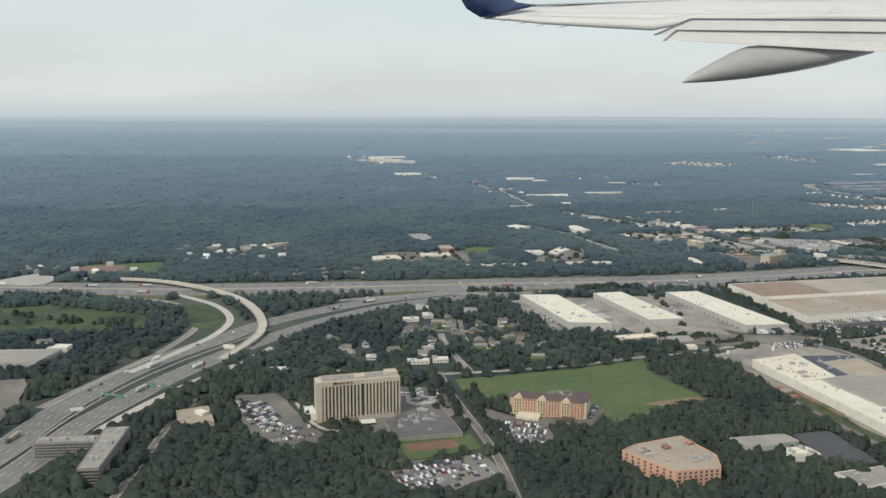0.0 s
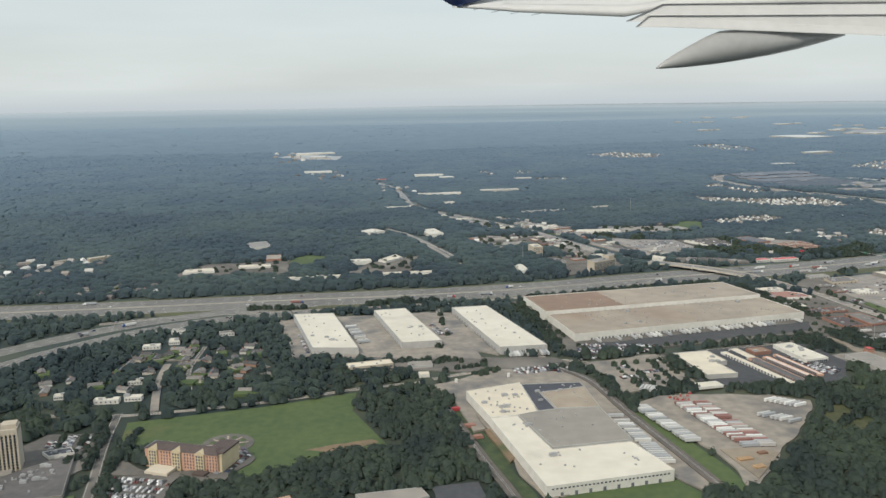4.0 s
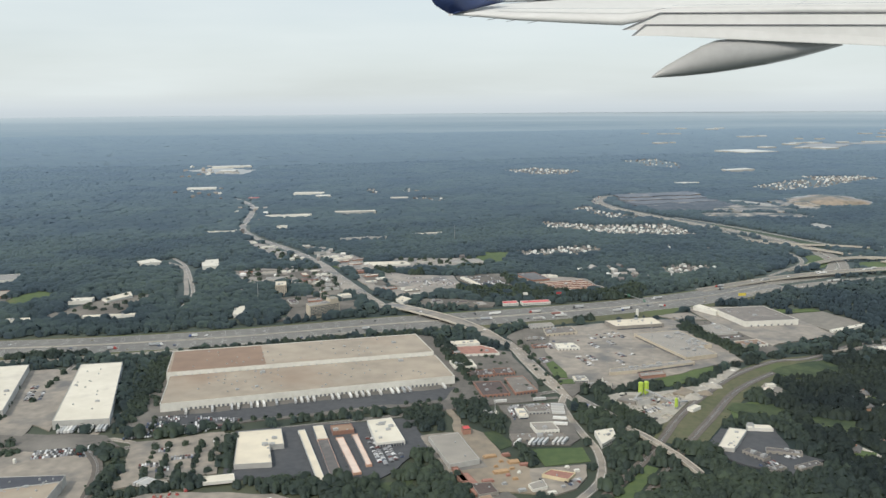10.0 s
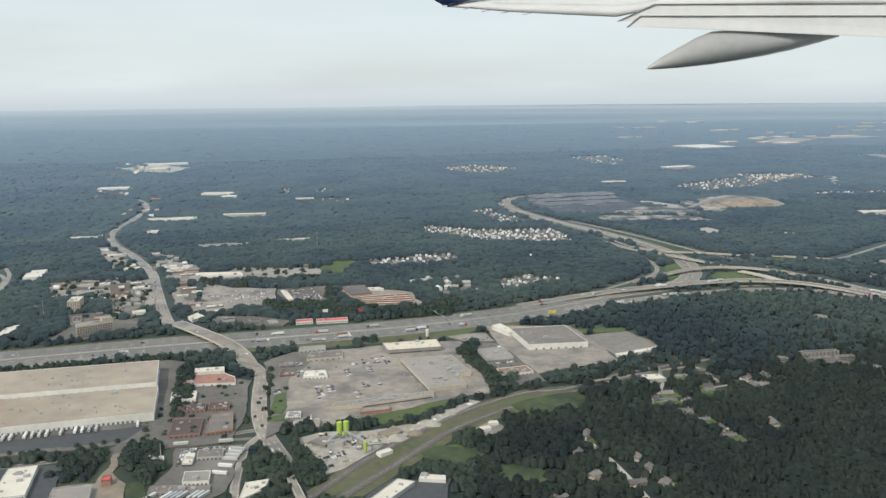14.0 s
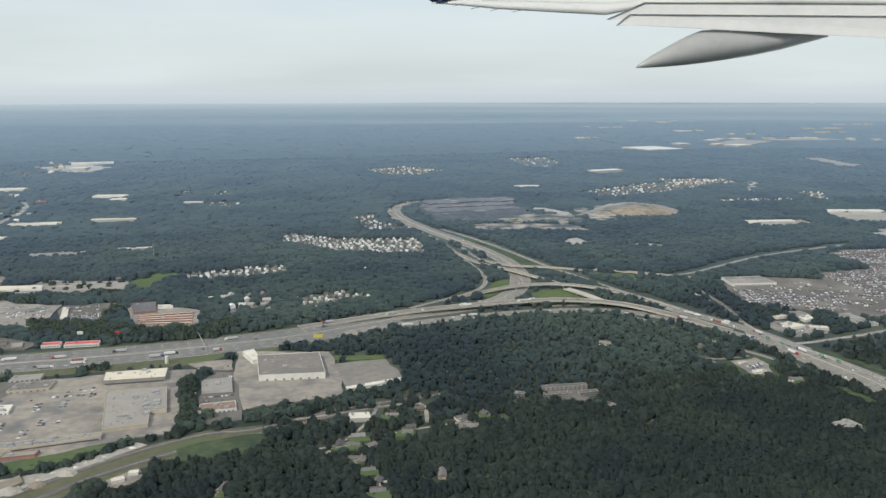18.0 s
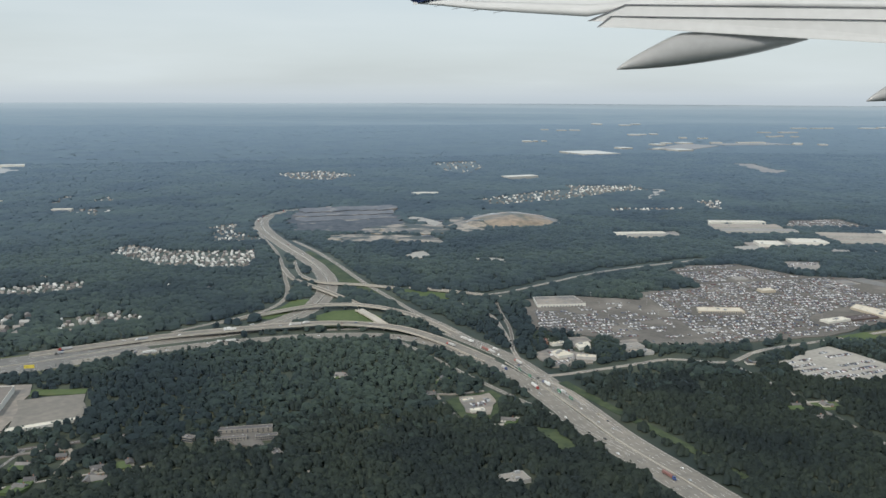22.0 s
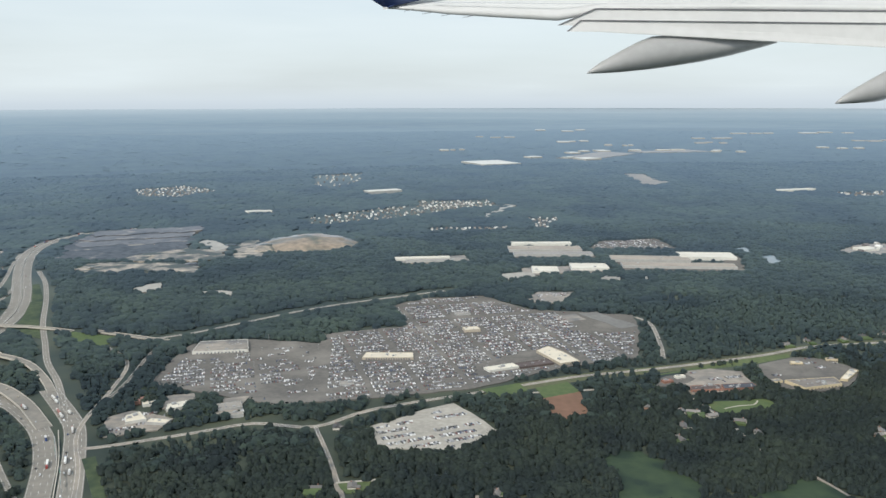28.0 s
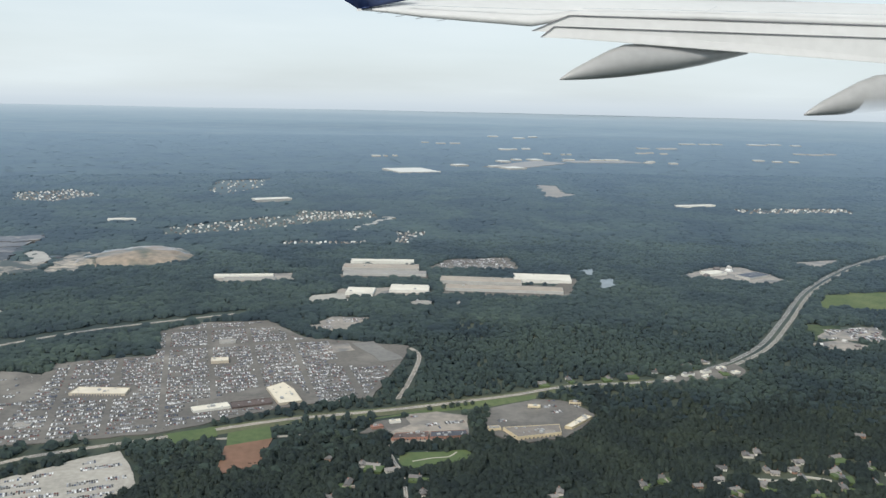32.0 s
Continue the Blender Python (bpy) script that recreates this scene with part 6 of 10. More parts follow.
building("works_hall", [(113.2, 106.6), (114.9, 105.9), (111.8, 101.0), (110.3, 101.5)], 0.5, M_WALLG, M_WHITE, "small works with white roof", "workshop", 4, 2)
building("works_hall", [(115.2, 106.6), (117.8, 106.2), (117.8, 107.2), (115.4, 107.6)], 0.45, M_WALLW, M_WHITE, "white-roofed works wing", "workshop", 1, 1)
for x, y, w, d, a in ((113.6, 100.0, 1.0, 2.6, 30), (116.6, 100.6, 3.4, 0.9, -18), (117.6, 97.2, 2.8, 0.9, 24), (114.2, 96.6, 2.0, 0.8, 24)):
    building("works_office", rect(x, y, w, d, a), 0.4, M_DRAB, M_UMBRA, "low dark-roofed office in a court", "office", 2, 2, group="offices round the court", windows=[(-1, 5, 1, 0.2, 0.2, 0.2, 0.14)])
building("yard_office", [(25.5, 71.6), (26.7, 69.4), (31.4, 71.0), (30.7, 72.6)], 0.5, M_WALLG, M_GREY, "grey metal-roofed depot", "depot", 0, 0, lip=0.02)
building("yard_office", [(31.4, 64.2), (36.2, 65.6), (37.1, 63.1), (32.6, 61.5)], 0.5, M_WALLW, M_GREY, "low depot wing with white walls", "depot", 2, 2)
building("yard_office", [(28.9, 67.6), (29.4, 68.8), (31.2, 69.1), (31.8, 67.5)], 0.7, M_WALLW, M_WHITE, "white block of a depot", "depot", 2, 3)
# -- vehicle auction --
building("auction_hall", [(214.2, 204.6), (223.6, 205.6), (222.4, 212.0), (214.2, 211.0)], 0.6, M_WALLW, M_LOT, "pale flat-roofed auction hall", "hall", 8, 3, docks=[(0, 14)])
building("auction_hall", [(243.4, 200.0), (252.0, 199.6), (252.0, 202.4), (244.0, 203.0)], 0.5, M_BEIGE, M_CREAM, "cream inspection building with bays", "hall", 4, 2, docks=[(0, 18)])
building("auction_office", [(264.0, 192.0), (269.0, 194.0), (268.2, 195.8), (263.2, 193.8)], 0.45, M_WALLW, M_WHITE, "white-roofed auction office", "office", 2, 2)
building("auction_office", [(269.2, 193.6), (275.0, 195.6), (274.4, 197.8), (268.6, 195.8)], 0.4, M_BROWN, M_BROWN, "brown-roofed auction wing", "office", 2, 2)
building("auction_office", [(273.2, 202.4), (276.0, 195.0), (279.4, 196.2), (277.6, 201.6), (275.6, 205.0)], 0.5, M_BEIGE, M_CREAM, "cream-roofed auction hall", "hall", 6, 2)
building("auction_booth", rect(263.2, 217.2, 3.0, 2.2, 10), 0.6, M_BEIGE, M_CREAM, "square cream booth between car rows", "booth", 1, 1)
building("auction_booth", rect(262.4, 229.6, 3.0, 2.0, 10), 0.4, M_WALLG, M_GREY, "grey booth between car rows", "booth", 1, 1)
building("auction_booth", rect(241.6, 187.6, 2.2, 1.4, 10), 0.4, M_WALLG, M_GREY, "grey booth between car rows", "booth", 1, 1)
building("works_block", [(212.2, 175.2), (213.7, 176.6), (215.4, 173.8), (212.9, 172.7)], 0.5, M_WALLW, M_CREAM, "pale works building", "workshop", 3, 2)
building("works_block", [(216.7, 179.6), (219.1, 181.1), (219.0, 178.5), (217.0, 177.4)], 0.4, M_WALLW, M_WHITE, "white-roofed works", "workshop", 1, 1)
building("works_block", rect(212.6, 181.8, 2.4, 2.0, 18), 0.45, M_BRICK, M_RUST, "rust-roofed works", "workshop", 1, 1)
building("works_block", rect(225.6, 178.6, 3.4, 2.2, 16), 0.45, M_WALLG, M_GREY, "grey works with vehicles", "workshop", 2, 2)
building("depot", rect(199.0, 151.2, 1.8, 0.8, 15), 0.4, M_WALLW, M_WHITE, "white-roofed depot", "depot", 1, 1)
building("depot", rect(198.0, 155.0, 1.6, 0.8, 25), 0.35, M_WALLG, M_CREAM, "pale depot shed", "depot", 1, 1)
building("flat_roof_block", rect(201.4, 131.6, 3.0, 2.0, 20), 0.45, M_WALLG, M_GREY, "grey-roofed block by the highway", "workshop", 1, 2)
building("works_block", rect(217.2, 173.0, 3.0, 1.4, -12), 0.5, M_WALLG, M_CREAM, "cream-roofed works shed", "workshop", 2, 1)
building("works_block", rect(214.0, 180.6, 2.2, 1.2, 20), 0.4, M_WALLW, M_CREAM, "low cream works office", "workshop", 1, 1)
building("works_block", rect(227.2, 175.4, 1.8, 1.2, 14), 0.45, M_WALLG, M_GREY, "grey works shed among stacks", "workshop", 1, 1)
building("lot_building", [(143.9, 134.5), (143.8, 136.5), (146.2, 136.8), (146.7, 134.8)], 0.45, M_WALLG, M_WHITE, "white-roofed hall at the edge of the woods", "hall", 2, 2)
building("shed", rect(122.4, 119.4, 1.2, 0.8, 30), 0.35, M_WALLW, M_PINK, "small pale shed in a yard", "shed")
building("shed", rect(123.4, 121.0, 1.0, 0.7, 10), 0.35, M_WALLW, M_WHITE, "small pale shed in a yard", "shed")
for x, y, w in ((340.6, 206.9, 1.6), (344.4, 208.7, 2.2), (348.2, 210.4, 1.8), (351.8, 212.4, 1.6), (353.4, 209.9, 1.4), (347.4, 207.8, 1.5)):
    building("roadside_shop", rect(x, y, w, 1.0, 24), 0.4, M_WALLW, M_GREY if w > 1.7 else M_CREAM, "low pale shop beside the county road", "shop", 0, 1, group="shops along the county road")
# bungalows with white roofs north of the meadow
for x, y, w, d, a, m in ((-2.8, 95.4, 2.6, 0.9, 4, M_WHITE), (-0.2, 96.1, 1.8, 0.9, 4, M_WHITE), (-4.4, 115.6, 2.2, 1.0, 8, M_WHITE), (-2.1, 118.0, 1.4, 1.7, 10, M_WHITE), (-3.0, 123.0, 1.8, 1.2, 8, M_GREY), (-1.8, 101.5, 1.6, 0.8, 8, M_CREAM), (-8.4, 97.0, 1.2, 0.8, 8, M_CREAM), (4.0, 121.4, 2.0, 1.0, 14, M_SHING)):
    building("flats", rect(x, y, w, d, a), 0.45, M_WALLW, m, "low flats with pale flat roofs under trees", "flats", 0, 1, group="flats north of the meadow", windows=[(-1, 5, 1, 0.24, 0.2, 0.16, 0.14)])
    clear(rect(x, y - 1.2, w + 1.2, d + 2.4, a), 0)
# -- plaza at the end of the flight --
building("plaza_store", [(308.6, 184.4), (310.2, 180.8), (316.6, 182.4), (316.9, 185.4)], 0.6, M_YEL, M_DUSK, "plaza store with brown-grey roof and yellow walls", "store", 8, 5, windows=[(-1, 10, 1, 0.25, 0.2, 0.2, 0.2)])
building("plaza_store", [(306.6, 184.2), (308.4, 184.5), (308.2, 185.5), (306.5, 185.2)], 0.45, M_YEL, M_GREY, "low yellow wing of the plaza store", "store", 2, 1)
building("plaza_store", [(317.6, 184.9), (318.6, 184.5), (322.5, 188.6), (321.6, 189.5)], 0.5, M_YEL, M_CREAM, "yellow shop row with cream roof", "store", 4, 3)
building("plaza_shop", rect(314.7, 193.4, 1.9, 0.8, -10), 0.5, M_YEL, M_CREAM, "yellow shop with cream roof", "shop", 1, 1, windows=[(-1, 6, 1, 0.22, 0.2, 0.2, 0.2)])
building("plaza_shop", rect(321.4, 195.0, 1.8, 0.8, -10), 0.5, M_YEL, M_BROWN, "yellow shop with brown roof", "shop", 1, 1, windows=[(-1, 5, 1, 0.22, 0.2, 0.2, 0.2)])
building("plaza_block", [(292.8, 181.0), (297.8, 181.4), (298.0, 183.3), (293.4, 182.9)], 0.5, M_BRICK, M_BROWN, "brick row with brown roof", "store", 4, 3, windows=[(-1, 8, 1, 0.25, 0.2, 0.2, 0.2)])
building("plaza_block", [(298.1, 181.4), (303.4, 181.8), (303.4, 183.8), (298.3, 183.3)], 0.5, M_BRICK, M_BLACK, "brick row with dark roof", "store", 4, 3, windows=[(-1, 8, 1, 0.25, 0.2, 0.2, 0.2)])
building("plaza_block", rect(290.8, 185.8, 1.7, 0.9, 20), 0.45, M_BRICK, M_RUST, "rust-roofed shop", "shop", 2, 1)
building("plaza_block", rect(293.4, 187.8, 1.6, 0.8, 15), 0.45, M_WALLW, M_CREAM, "cream-roofed roadside shop", "shop", 1, 1)
# -- apartments in the woods --
for x, y, w, d, a in ((170.9, 145.4, 6.4, 1.3, 9), (173.8, 143.2, 2.6, 1.1, 12), (169.8, 142.6, 3.6, 0.9, 9), (175.6, 138.6, 1.0, 1.8, 30), (165.0, 142.8, 1.4, 1.1, -20)):
    building("apartment_row", rect(x, y, w, d * 0.8, a), 0.55, M_DRAB, M_UMBRA, "two-storey drab apartment row with dark roof", "apartments", 2, group="apartments in the woods", windows=[(0, 10, 2, 0.2, 0.25, 0.16, 0.14)])
# -- far buildings north of the interstate --
building("slab_hotel", [(61.7, 157.9), (66.3, 161.2), (65.4, 163.2), (60.8, 160.0)], 2.1, M_BEIGE, M_GREY, "buff slab hotel beside the interstate", "hotel", 2, 5, windows=[(0, 14, 7, 0.35, 0.25, 0.26, 0.14)])
building("stair_block", rect(65.0, 161.6, 1.5, 1.5, 36), 2.7, M_BEIGE, M_GREY, "taller lift and stair block against the hotel slab", "hotel")
building("buff_block", rect(53.6, 177.6, 2.0, 3.6, 10), 2.0, M_BEIGE, M_CREAM, "buff mid-rise block with pale roof", "block", 1, 2, windows=[(0, 5, 7, 0.25, 0.25, 0.2, 0.13)])
building("red_motel", [(94.3, 165.5), (97.0, 166.0), (96.7, 167.6), (94.0, 167.1)], 0.45, M_WALLW, M_REDR, "low motel block with bright red roof", "motel", 1, 0, windows=[(-1, 6, 1, 0.22, 0.2, 0.2, 0.16)])
building("red_motel", [(97.7, 165.7), (102.7, 166.6), (102.4, 168.2), (97.4, 167.3)], 0.45, M_WALLW, M_REDR, "long motel block with bright red roof", "motel", 2, 0, windows=[(-1, 12, 1, 0.22, 0.2, 0.2, 0.16)])
for p, h, w, r, l in (
    ([(-13.6, 163), (-8, 164.4), (-9, 167.4), (-14, 166)], 0.5, M_WALLW, M_CREAM, "cream-roofed school wing"),
    (rect(-48, 176.2, 4.6, 1.0, 30), 0.7, M_BEIGE, M_GREY, "far slab of pale flats"),
    (rect(-41.4, 177.6, 3.8, 1.0, 55), 0.7, M_BEIGE, M_GREY, "far slab of pale flats"),
    (rect(-35.2, 180, 4.6, 1.2, 45), 0.8, M_BEIGE, M_CREAM, "far slab of pale flats"),
    (rect(0.6, 178, 3, 5, 10), 0.5, M_BRICK, M_TAN, "tan-roofed school wing"),
    (rect(-16, 386, 12, 6, 10), 1.0, M_WALLW, M_WHITE, "far white institution hall"),
    (rect(-34, 520, 22, 7, 20), 1.4, M_WALLW, M_WHITE, "far white terminal hall"),
    (rect(33, 363, 12, 5, 0), 0.8, M_WALLW, M_CREAM, "far cream store"),
    (rect(36, 292, 14, 2.4, 5), 0.6, M_WALLW, M_WHITE, "far white store row"),
    (rect(195, 394, 10, 4, 15), 0.7, M_WALLW, M_WHITE, "far white works hall"),
    (rect(439, 458, 20, 4, 15), 0.8, M_WALLW, M_WHITE, "far white works hall"),
    (rect(-1.5, 169, 6, 2.2, 10), 0.5, M_WALLW, M_CREAM, "cream-roofed school wing"),
    (rect(18.6, 172, 4, 2.6, 10), 0.6, M_WALLW, M_WHITE, "white-roofed office"),
    (rect(10, 158, 12, 1.2, 8), 0.4, M_WALLW, M_CREAM, "row of low pale flats"),
    (rect(28, 160.6, 9, 1.2, 8), 0.4, M_WALLW, M_CREAM, "row of low pale flats"),
    ([(98.9, 191.8), (103.1, 193.3), (105.3, 186.4), (101.6, 185.2)], 0.5, M_BRICK, M_UMBRA, "brown flat-roofed works hall"),
    ([(104.2, 190.8), (106.8, 191.2), (107.4, 189.4), (104.8, 189.0)], 0.45, M_WALLW, M_CREAM, "small cream works hall"),
    ([(67.4, 207.0), (76.0, 207.6), (77.2, 204.6), (69.2, 203.6)], 0.5, M_WALLW, M_CREAM, "long store with pale roof"),
    ([(85.0, 208.8), (92.3, 209.8), (93.6, 206.0), (86.4, 205.4)], 0.5, M_WALLG, M_GREY, "long grey-roofed store"),
    (rect(80.6, 208.6, 4.0, 1.6, 8), 0.45, M_WALLG, M_TAN, "tan-roofed store"),
    ([(87.6, 189.6), (88.6, 189.8), (91.4, 182.0), (90.4, 181.6)], 0.4, M_WALLW, M_CREAM, "narrow buff store"),
    ([(75.4, 170.0), (76.3, 172.6), (78.2, 170.2), (76.8, 167.6)], 0.45, M_WALLW, M_CREAM, "cream roadside restaurant"),
    ([(15.7, 209.8), (18.4, 213.2), (21.7, 209.2), (18.2, 207.1)], 0.7, M_WALLW, M_WHITE, "white-roofed hall"),
    ([(32.3, 202.8), (30.1, 210.2), (33.5, 211.7), (35.7, 203.7)], 0.7, M_WALLW, M_WHITE, "white-roofed hall"),
    ([(48.6, 159.4), (47.8, 165.0), (49.4, 165.8), (50.4, 159.6)], 0.5, M_WALLW, M_WHITE, "white church-like hall"),
    ([(22.0, 172.6), (25.1, 178.6), (26.7, 175.2), (23.6, 170.8)], 0.5, M_WALLW, M_CREAM, "cream-roofed school hall"),
    ([(-8.5, 195.9), (-4.6, 197.8), (-2.4, 191.6), (-6.4, 189.6)], 0.5, M_WALLW, M_GREY, "grey-roofed school hall"),
    (rect(59.6, 194, 3.2, 1.4, 20), 0.45, M_WALLW, M_WHITE, "white roadside store"),
    (rect(65.8, 174.2, 2.2, 1.8, 20), 0.45, M_WALLW, M_CREAM, "cream roadside store"),
    (rect(62.2, 184, 2.2, 1.2, 20), 0.4, M_WALLG, M_GREY, "grey roadside store"),
    (rect(57.4, 189, 3.0, 1.6, 20), 0.45, M_BRICK, M_BROWN, "brown roadside store"),
    (rect(50.4, 190.6, 4.0, 1.8, 10), 0.45, M_WALLG, M_GREY, "grey roadside store"),
    (rect(47.0, 196.4, 5.0, 2.0, 10), 0.45, M_WALLG, M_TAN, "tan-roofed roadside store"),
    (rect(71.6, 189.6, 1.8, 1.2, 20), 0.4, M_WALLW, M_WHITE, "small white restaurant"),
    (rect(66.8, 197.6, 2.0, 1.6, 20), 0.4, M_BRICK, M_RUST, "rust-roofed roadside shop"),
    (rect(61.6, 213.0, 4.0, 1.6, 20), 0.45, M_WALLW, M_CREAM, "cream roadside store"),
    (rect(51.0, 213.6, 3.4, 1.6, 20), 0.45, M_WALLW, M_WHITE, "white roadside store"),
    (rect(55.6, 222.0, 3.6, 1.6, 20), 0.45, M_WALLG, M_GREY, "grey roadside store"),
    (rect(41.6, 230.4, 4.0, 1.6, 30), 0.45, M_WALLW, M_CREAM, "cream roadside store"),
    (rect(23.3, 258.6, 8.0, 1.8, 25), 0.5, M_WALLW, M_CREAM, "far pale store row"),
    (rect(36.4, 293.4, 14, 1.8, 8), 0.6, M_WALLW, M_CREAM, "far pale store row"),
    (rect(38.6, 266.6, 3.0, 2.4, 8), 0.6, M_WALLW, M_WHITE, "far white church hall"),
    (rect(64.0, 243, 12.5, 1.6, 13), 0.6, M_WALLG, M_GREY, "far grey store row"),
    (rect(80.2, 249.6, 9.6, 1.6, 14), 0.6, M_WALLG, M_CREAM, "far pale store row"),
    ([(102.9, 184.0), (111.8, 186.4), (112.0, 185.7), (103.1, 183.3)], 0.32, M_BRICK, M_CREAM, "long low storage row"),
    ([(103.3, 182.8), (112.2, 184.7), (112.5, 183.9), (103.5, 182.1)], 0.32, M_BRICK, M_PINK, "long low storage row"),
    ([(103.7, 181.5), (112.7, 182.9), (112.9, 182.2), (103.9, 180.8)], 0.32, M_BRICK, M_CREAM, "long low storage row"),
    ([(104.2, 180.2), (113.1, 181.2), (113.3, 180.4), (104.4, 179.6)], 0.32, M_BRICK, M_PINK, "long low storage row"),
    ([(104.6, 179.0), (113.6, 179.4), (113.8, 178.7), (104.8, 178.3)], 0.32, M_BRICK, M_CREAM, "long low storage row"),
    (rect(14, 347, 4, 2, 6), 0.6, M_BRICK, M_REDR, "far building with red roof"),
    (rect(256, 290.6, 15, 2.4, 4), 0.7, M_WALLW, M_WHITE, "far depot with white roof"),
    (rect(258, 287.0, 13, 1.8, 4), 0.7, M_WALLG, M_GREY, "far grey depot"),
    (rect(292, 311.4, 18, 3.2, -3), 0.9, M_WALLW, M_WHITE, "far warehouse with white roof"),
    (rect(291.6, 303, 21, 6.4, -3), 0.8, M_WALLG, M_TAN, "far warehouse with tan roof"),
    (rect(292.6, 294.6, 22, 4.4, -3), 0.8, M_WALLG, M_GREY, "far warehouse with grey roof"),
    (rect(286.6, 272.4, 6.6, 6.0, -6), 0.8, M_WALLW, M_WHITE, "far warehouse with white roof"),
    (rect(298.6, 275.6, 9.6, 6.4, -6), 0.8, M_WALLW, M_WHITE, "far warehouse with white roof"),
    (rect(317.4, 285.6, 21, 6.0, -8), 0.8, M_WALLG, M_TAN, "far warehouse with tan roof"),
    (rect(334.0, 288.6, 15, 7.6, -8), 0.9, M_WALLW, M_WHITE, "far warehouse with white roof"),
    (rect(322.0, 275.6, 29, 5.0, -8), 0.8, M_WALLG, M_TAN, "far warehouse with tan roof"),
    (rect(384, 297, 6, 4, 20), 0.8, M_WALLW, M_WHITE, "far white-roofed plant"),
    (rect(394, 294, 9, 5, 30), 0.7, M_WALLG, M_BLACK, "far dark-roofed plant"),
    (rect(300.6, 262, 5, 1.6, -4), 0.5, M_WALLG, M_GREY, "grey shed among far trees"),
    (rect(309, 261, 3, 1.4, -4), 0.5, M_WALLG, M_GREY, "grey shed among far trees"),
):
    building("far_building", p, h, w, r, l, l.split()[-1] if l.split()[-1] != "roof" else "warehouse", 1, 1, group="far commercial buildings")
# -- more shops and lots packed along the arterial road north of the interstate --
for p, m in (
    ([(56.2, 218.4), (58.3, 221.6), (64.8, 216.6), (67.1, 207.8), (70.3, 201.9), (66.7, 199.9), (63.4, 201.2)], M_LOT),
    ([(67.0, 193.7), (70.2, 195.5), (73.3, 184.7), (72.2, 182.6), (70.6, 184.0)], M_ASPH),
    ([(72.6, 181.2), (78.9, 182.2), (86.6, 179.6), (88.3, 177.0), (79.8, 174.2), (74.9, 173.7)], M_LOT),
    ([(80.2, 166.0), (92.4, 164.2), (92.6, 167.9), (86.4, 170.8), (80.0, 171.1)], M_ASPH),
    ([(52.5, 198.1), (58.4, 200.0), (65.4, 178.6), (65.9, 170.3), (61.6, 174.4), (55.8, 188.0)], M_ASPH),
    ([(31.5, 242.0), (34.6, 243.0), (47.6, 221.5), (47.6, 212.5)], M_LOT),
    ([(47.5, 236.2), (52.2, 231.3), (58.0, 225.1), (56.1, 223.9), (51.6, 227.0)], M_ASPH),
    ([(39.1, 199.9), (51.5, 200.8), (53.7, 194.9), (47.6, 190.8)], M_ASPH),
    ([(53.9, 173.2), (57.2, 174.6), (62.3, 172.8), (63.9, 167.1), (58.0, 165.7)], M_ASPH),
):
    sheet("roadside_lot", ragged(p, 0.7, 1.5), m, "worn lot in front of roadside shops", "lot", 0.4)
for x, y, m, c in (
    (58.7, 215.0, M_WHITE, "white"), (59.8, 218.2, M_GREY, "grey"), (62.6, 215.4, M_CREAM, "cream"), (65.3, 211.5, M_GREY, "grey"), (61.9, 209.3, M_CREAM, "cream"),
    (65.0, 206.2, M_WHITE, "white"), (68.1, 203.1, M_TAN, "tan"), (63.2, 203.4, M_GREY, "grey"), (69.6, 192.6, M_WHITE, "white"), (69.9, 186.2, M_CREAM, "cream"),
    (73.9, 179.9, M_GREY, "grey"), (78.0, 177.6, M_WHITE, "white"), (83.8, 178.5, M_TAN, "tan"), (79.6, 174.4, M_WHITE, "white"), (82.7, 168.0, M_BROWN, "brown"),
    (86.8, 167.5, M_BROWN, "brown"), (90.4, 166.2, M_GREY, "grey"), (55.6, 194.3, M_CREAM, "cream"), (57.2, 198.0, M_WHITE, "white"), (60.5, 190.0, M_GREY, "grey"),
    (59.1, 186.0, M_CREAM, "cream"), (62.6, 179.8, M_GREY, "grey"), (61.6, 176.0, M_TAN, "tan"), (36.3, 237.7, M_WHITE, "white"), (46.2, 221.7, M_GREY, "grey"),
    (50.0, 217.0, M_WHITE, "white"), (50.4, 231.4, M_WHITE, "white"), (54.4, 227.5, M_GREY, "grey"), (42.8, 197.6, M_GREY, "grey"), (51.0, 197.6, M_WHITE, "white"),
    (57.1, 169.4, M_BROWN, "brown"), (60.9, 170.4, M_GREY, "grey"),
):
    r = random.Random(int(x * 31 + y * 17))
    building("roadside_shop", rect(x, y, r.uniform(1.9, 3.2), r.uniform(1.1, 1.7), 20 + r.choice((0, 0, 90)) + r.uniform(-6, 6)), r.uniform(0.38, 0.5), r.choice((M_WALLW, M_WALLG, M_DRAB, M_BRICK)), m, "low roadside shop with flat " + c + " roof", "shop", 0, 1, group="shops along the arterial road")
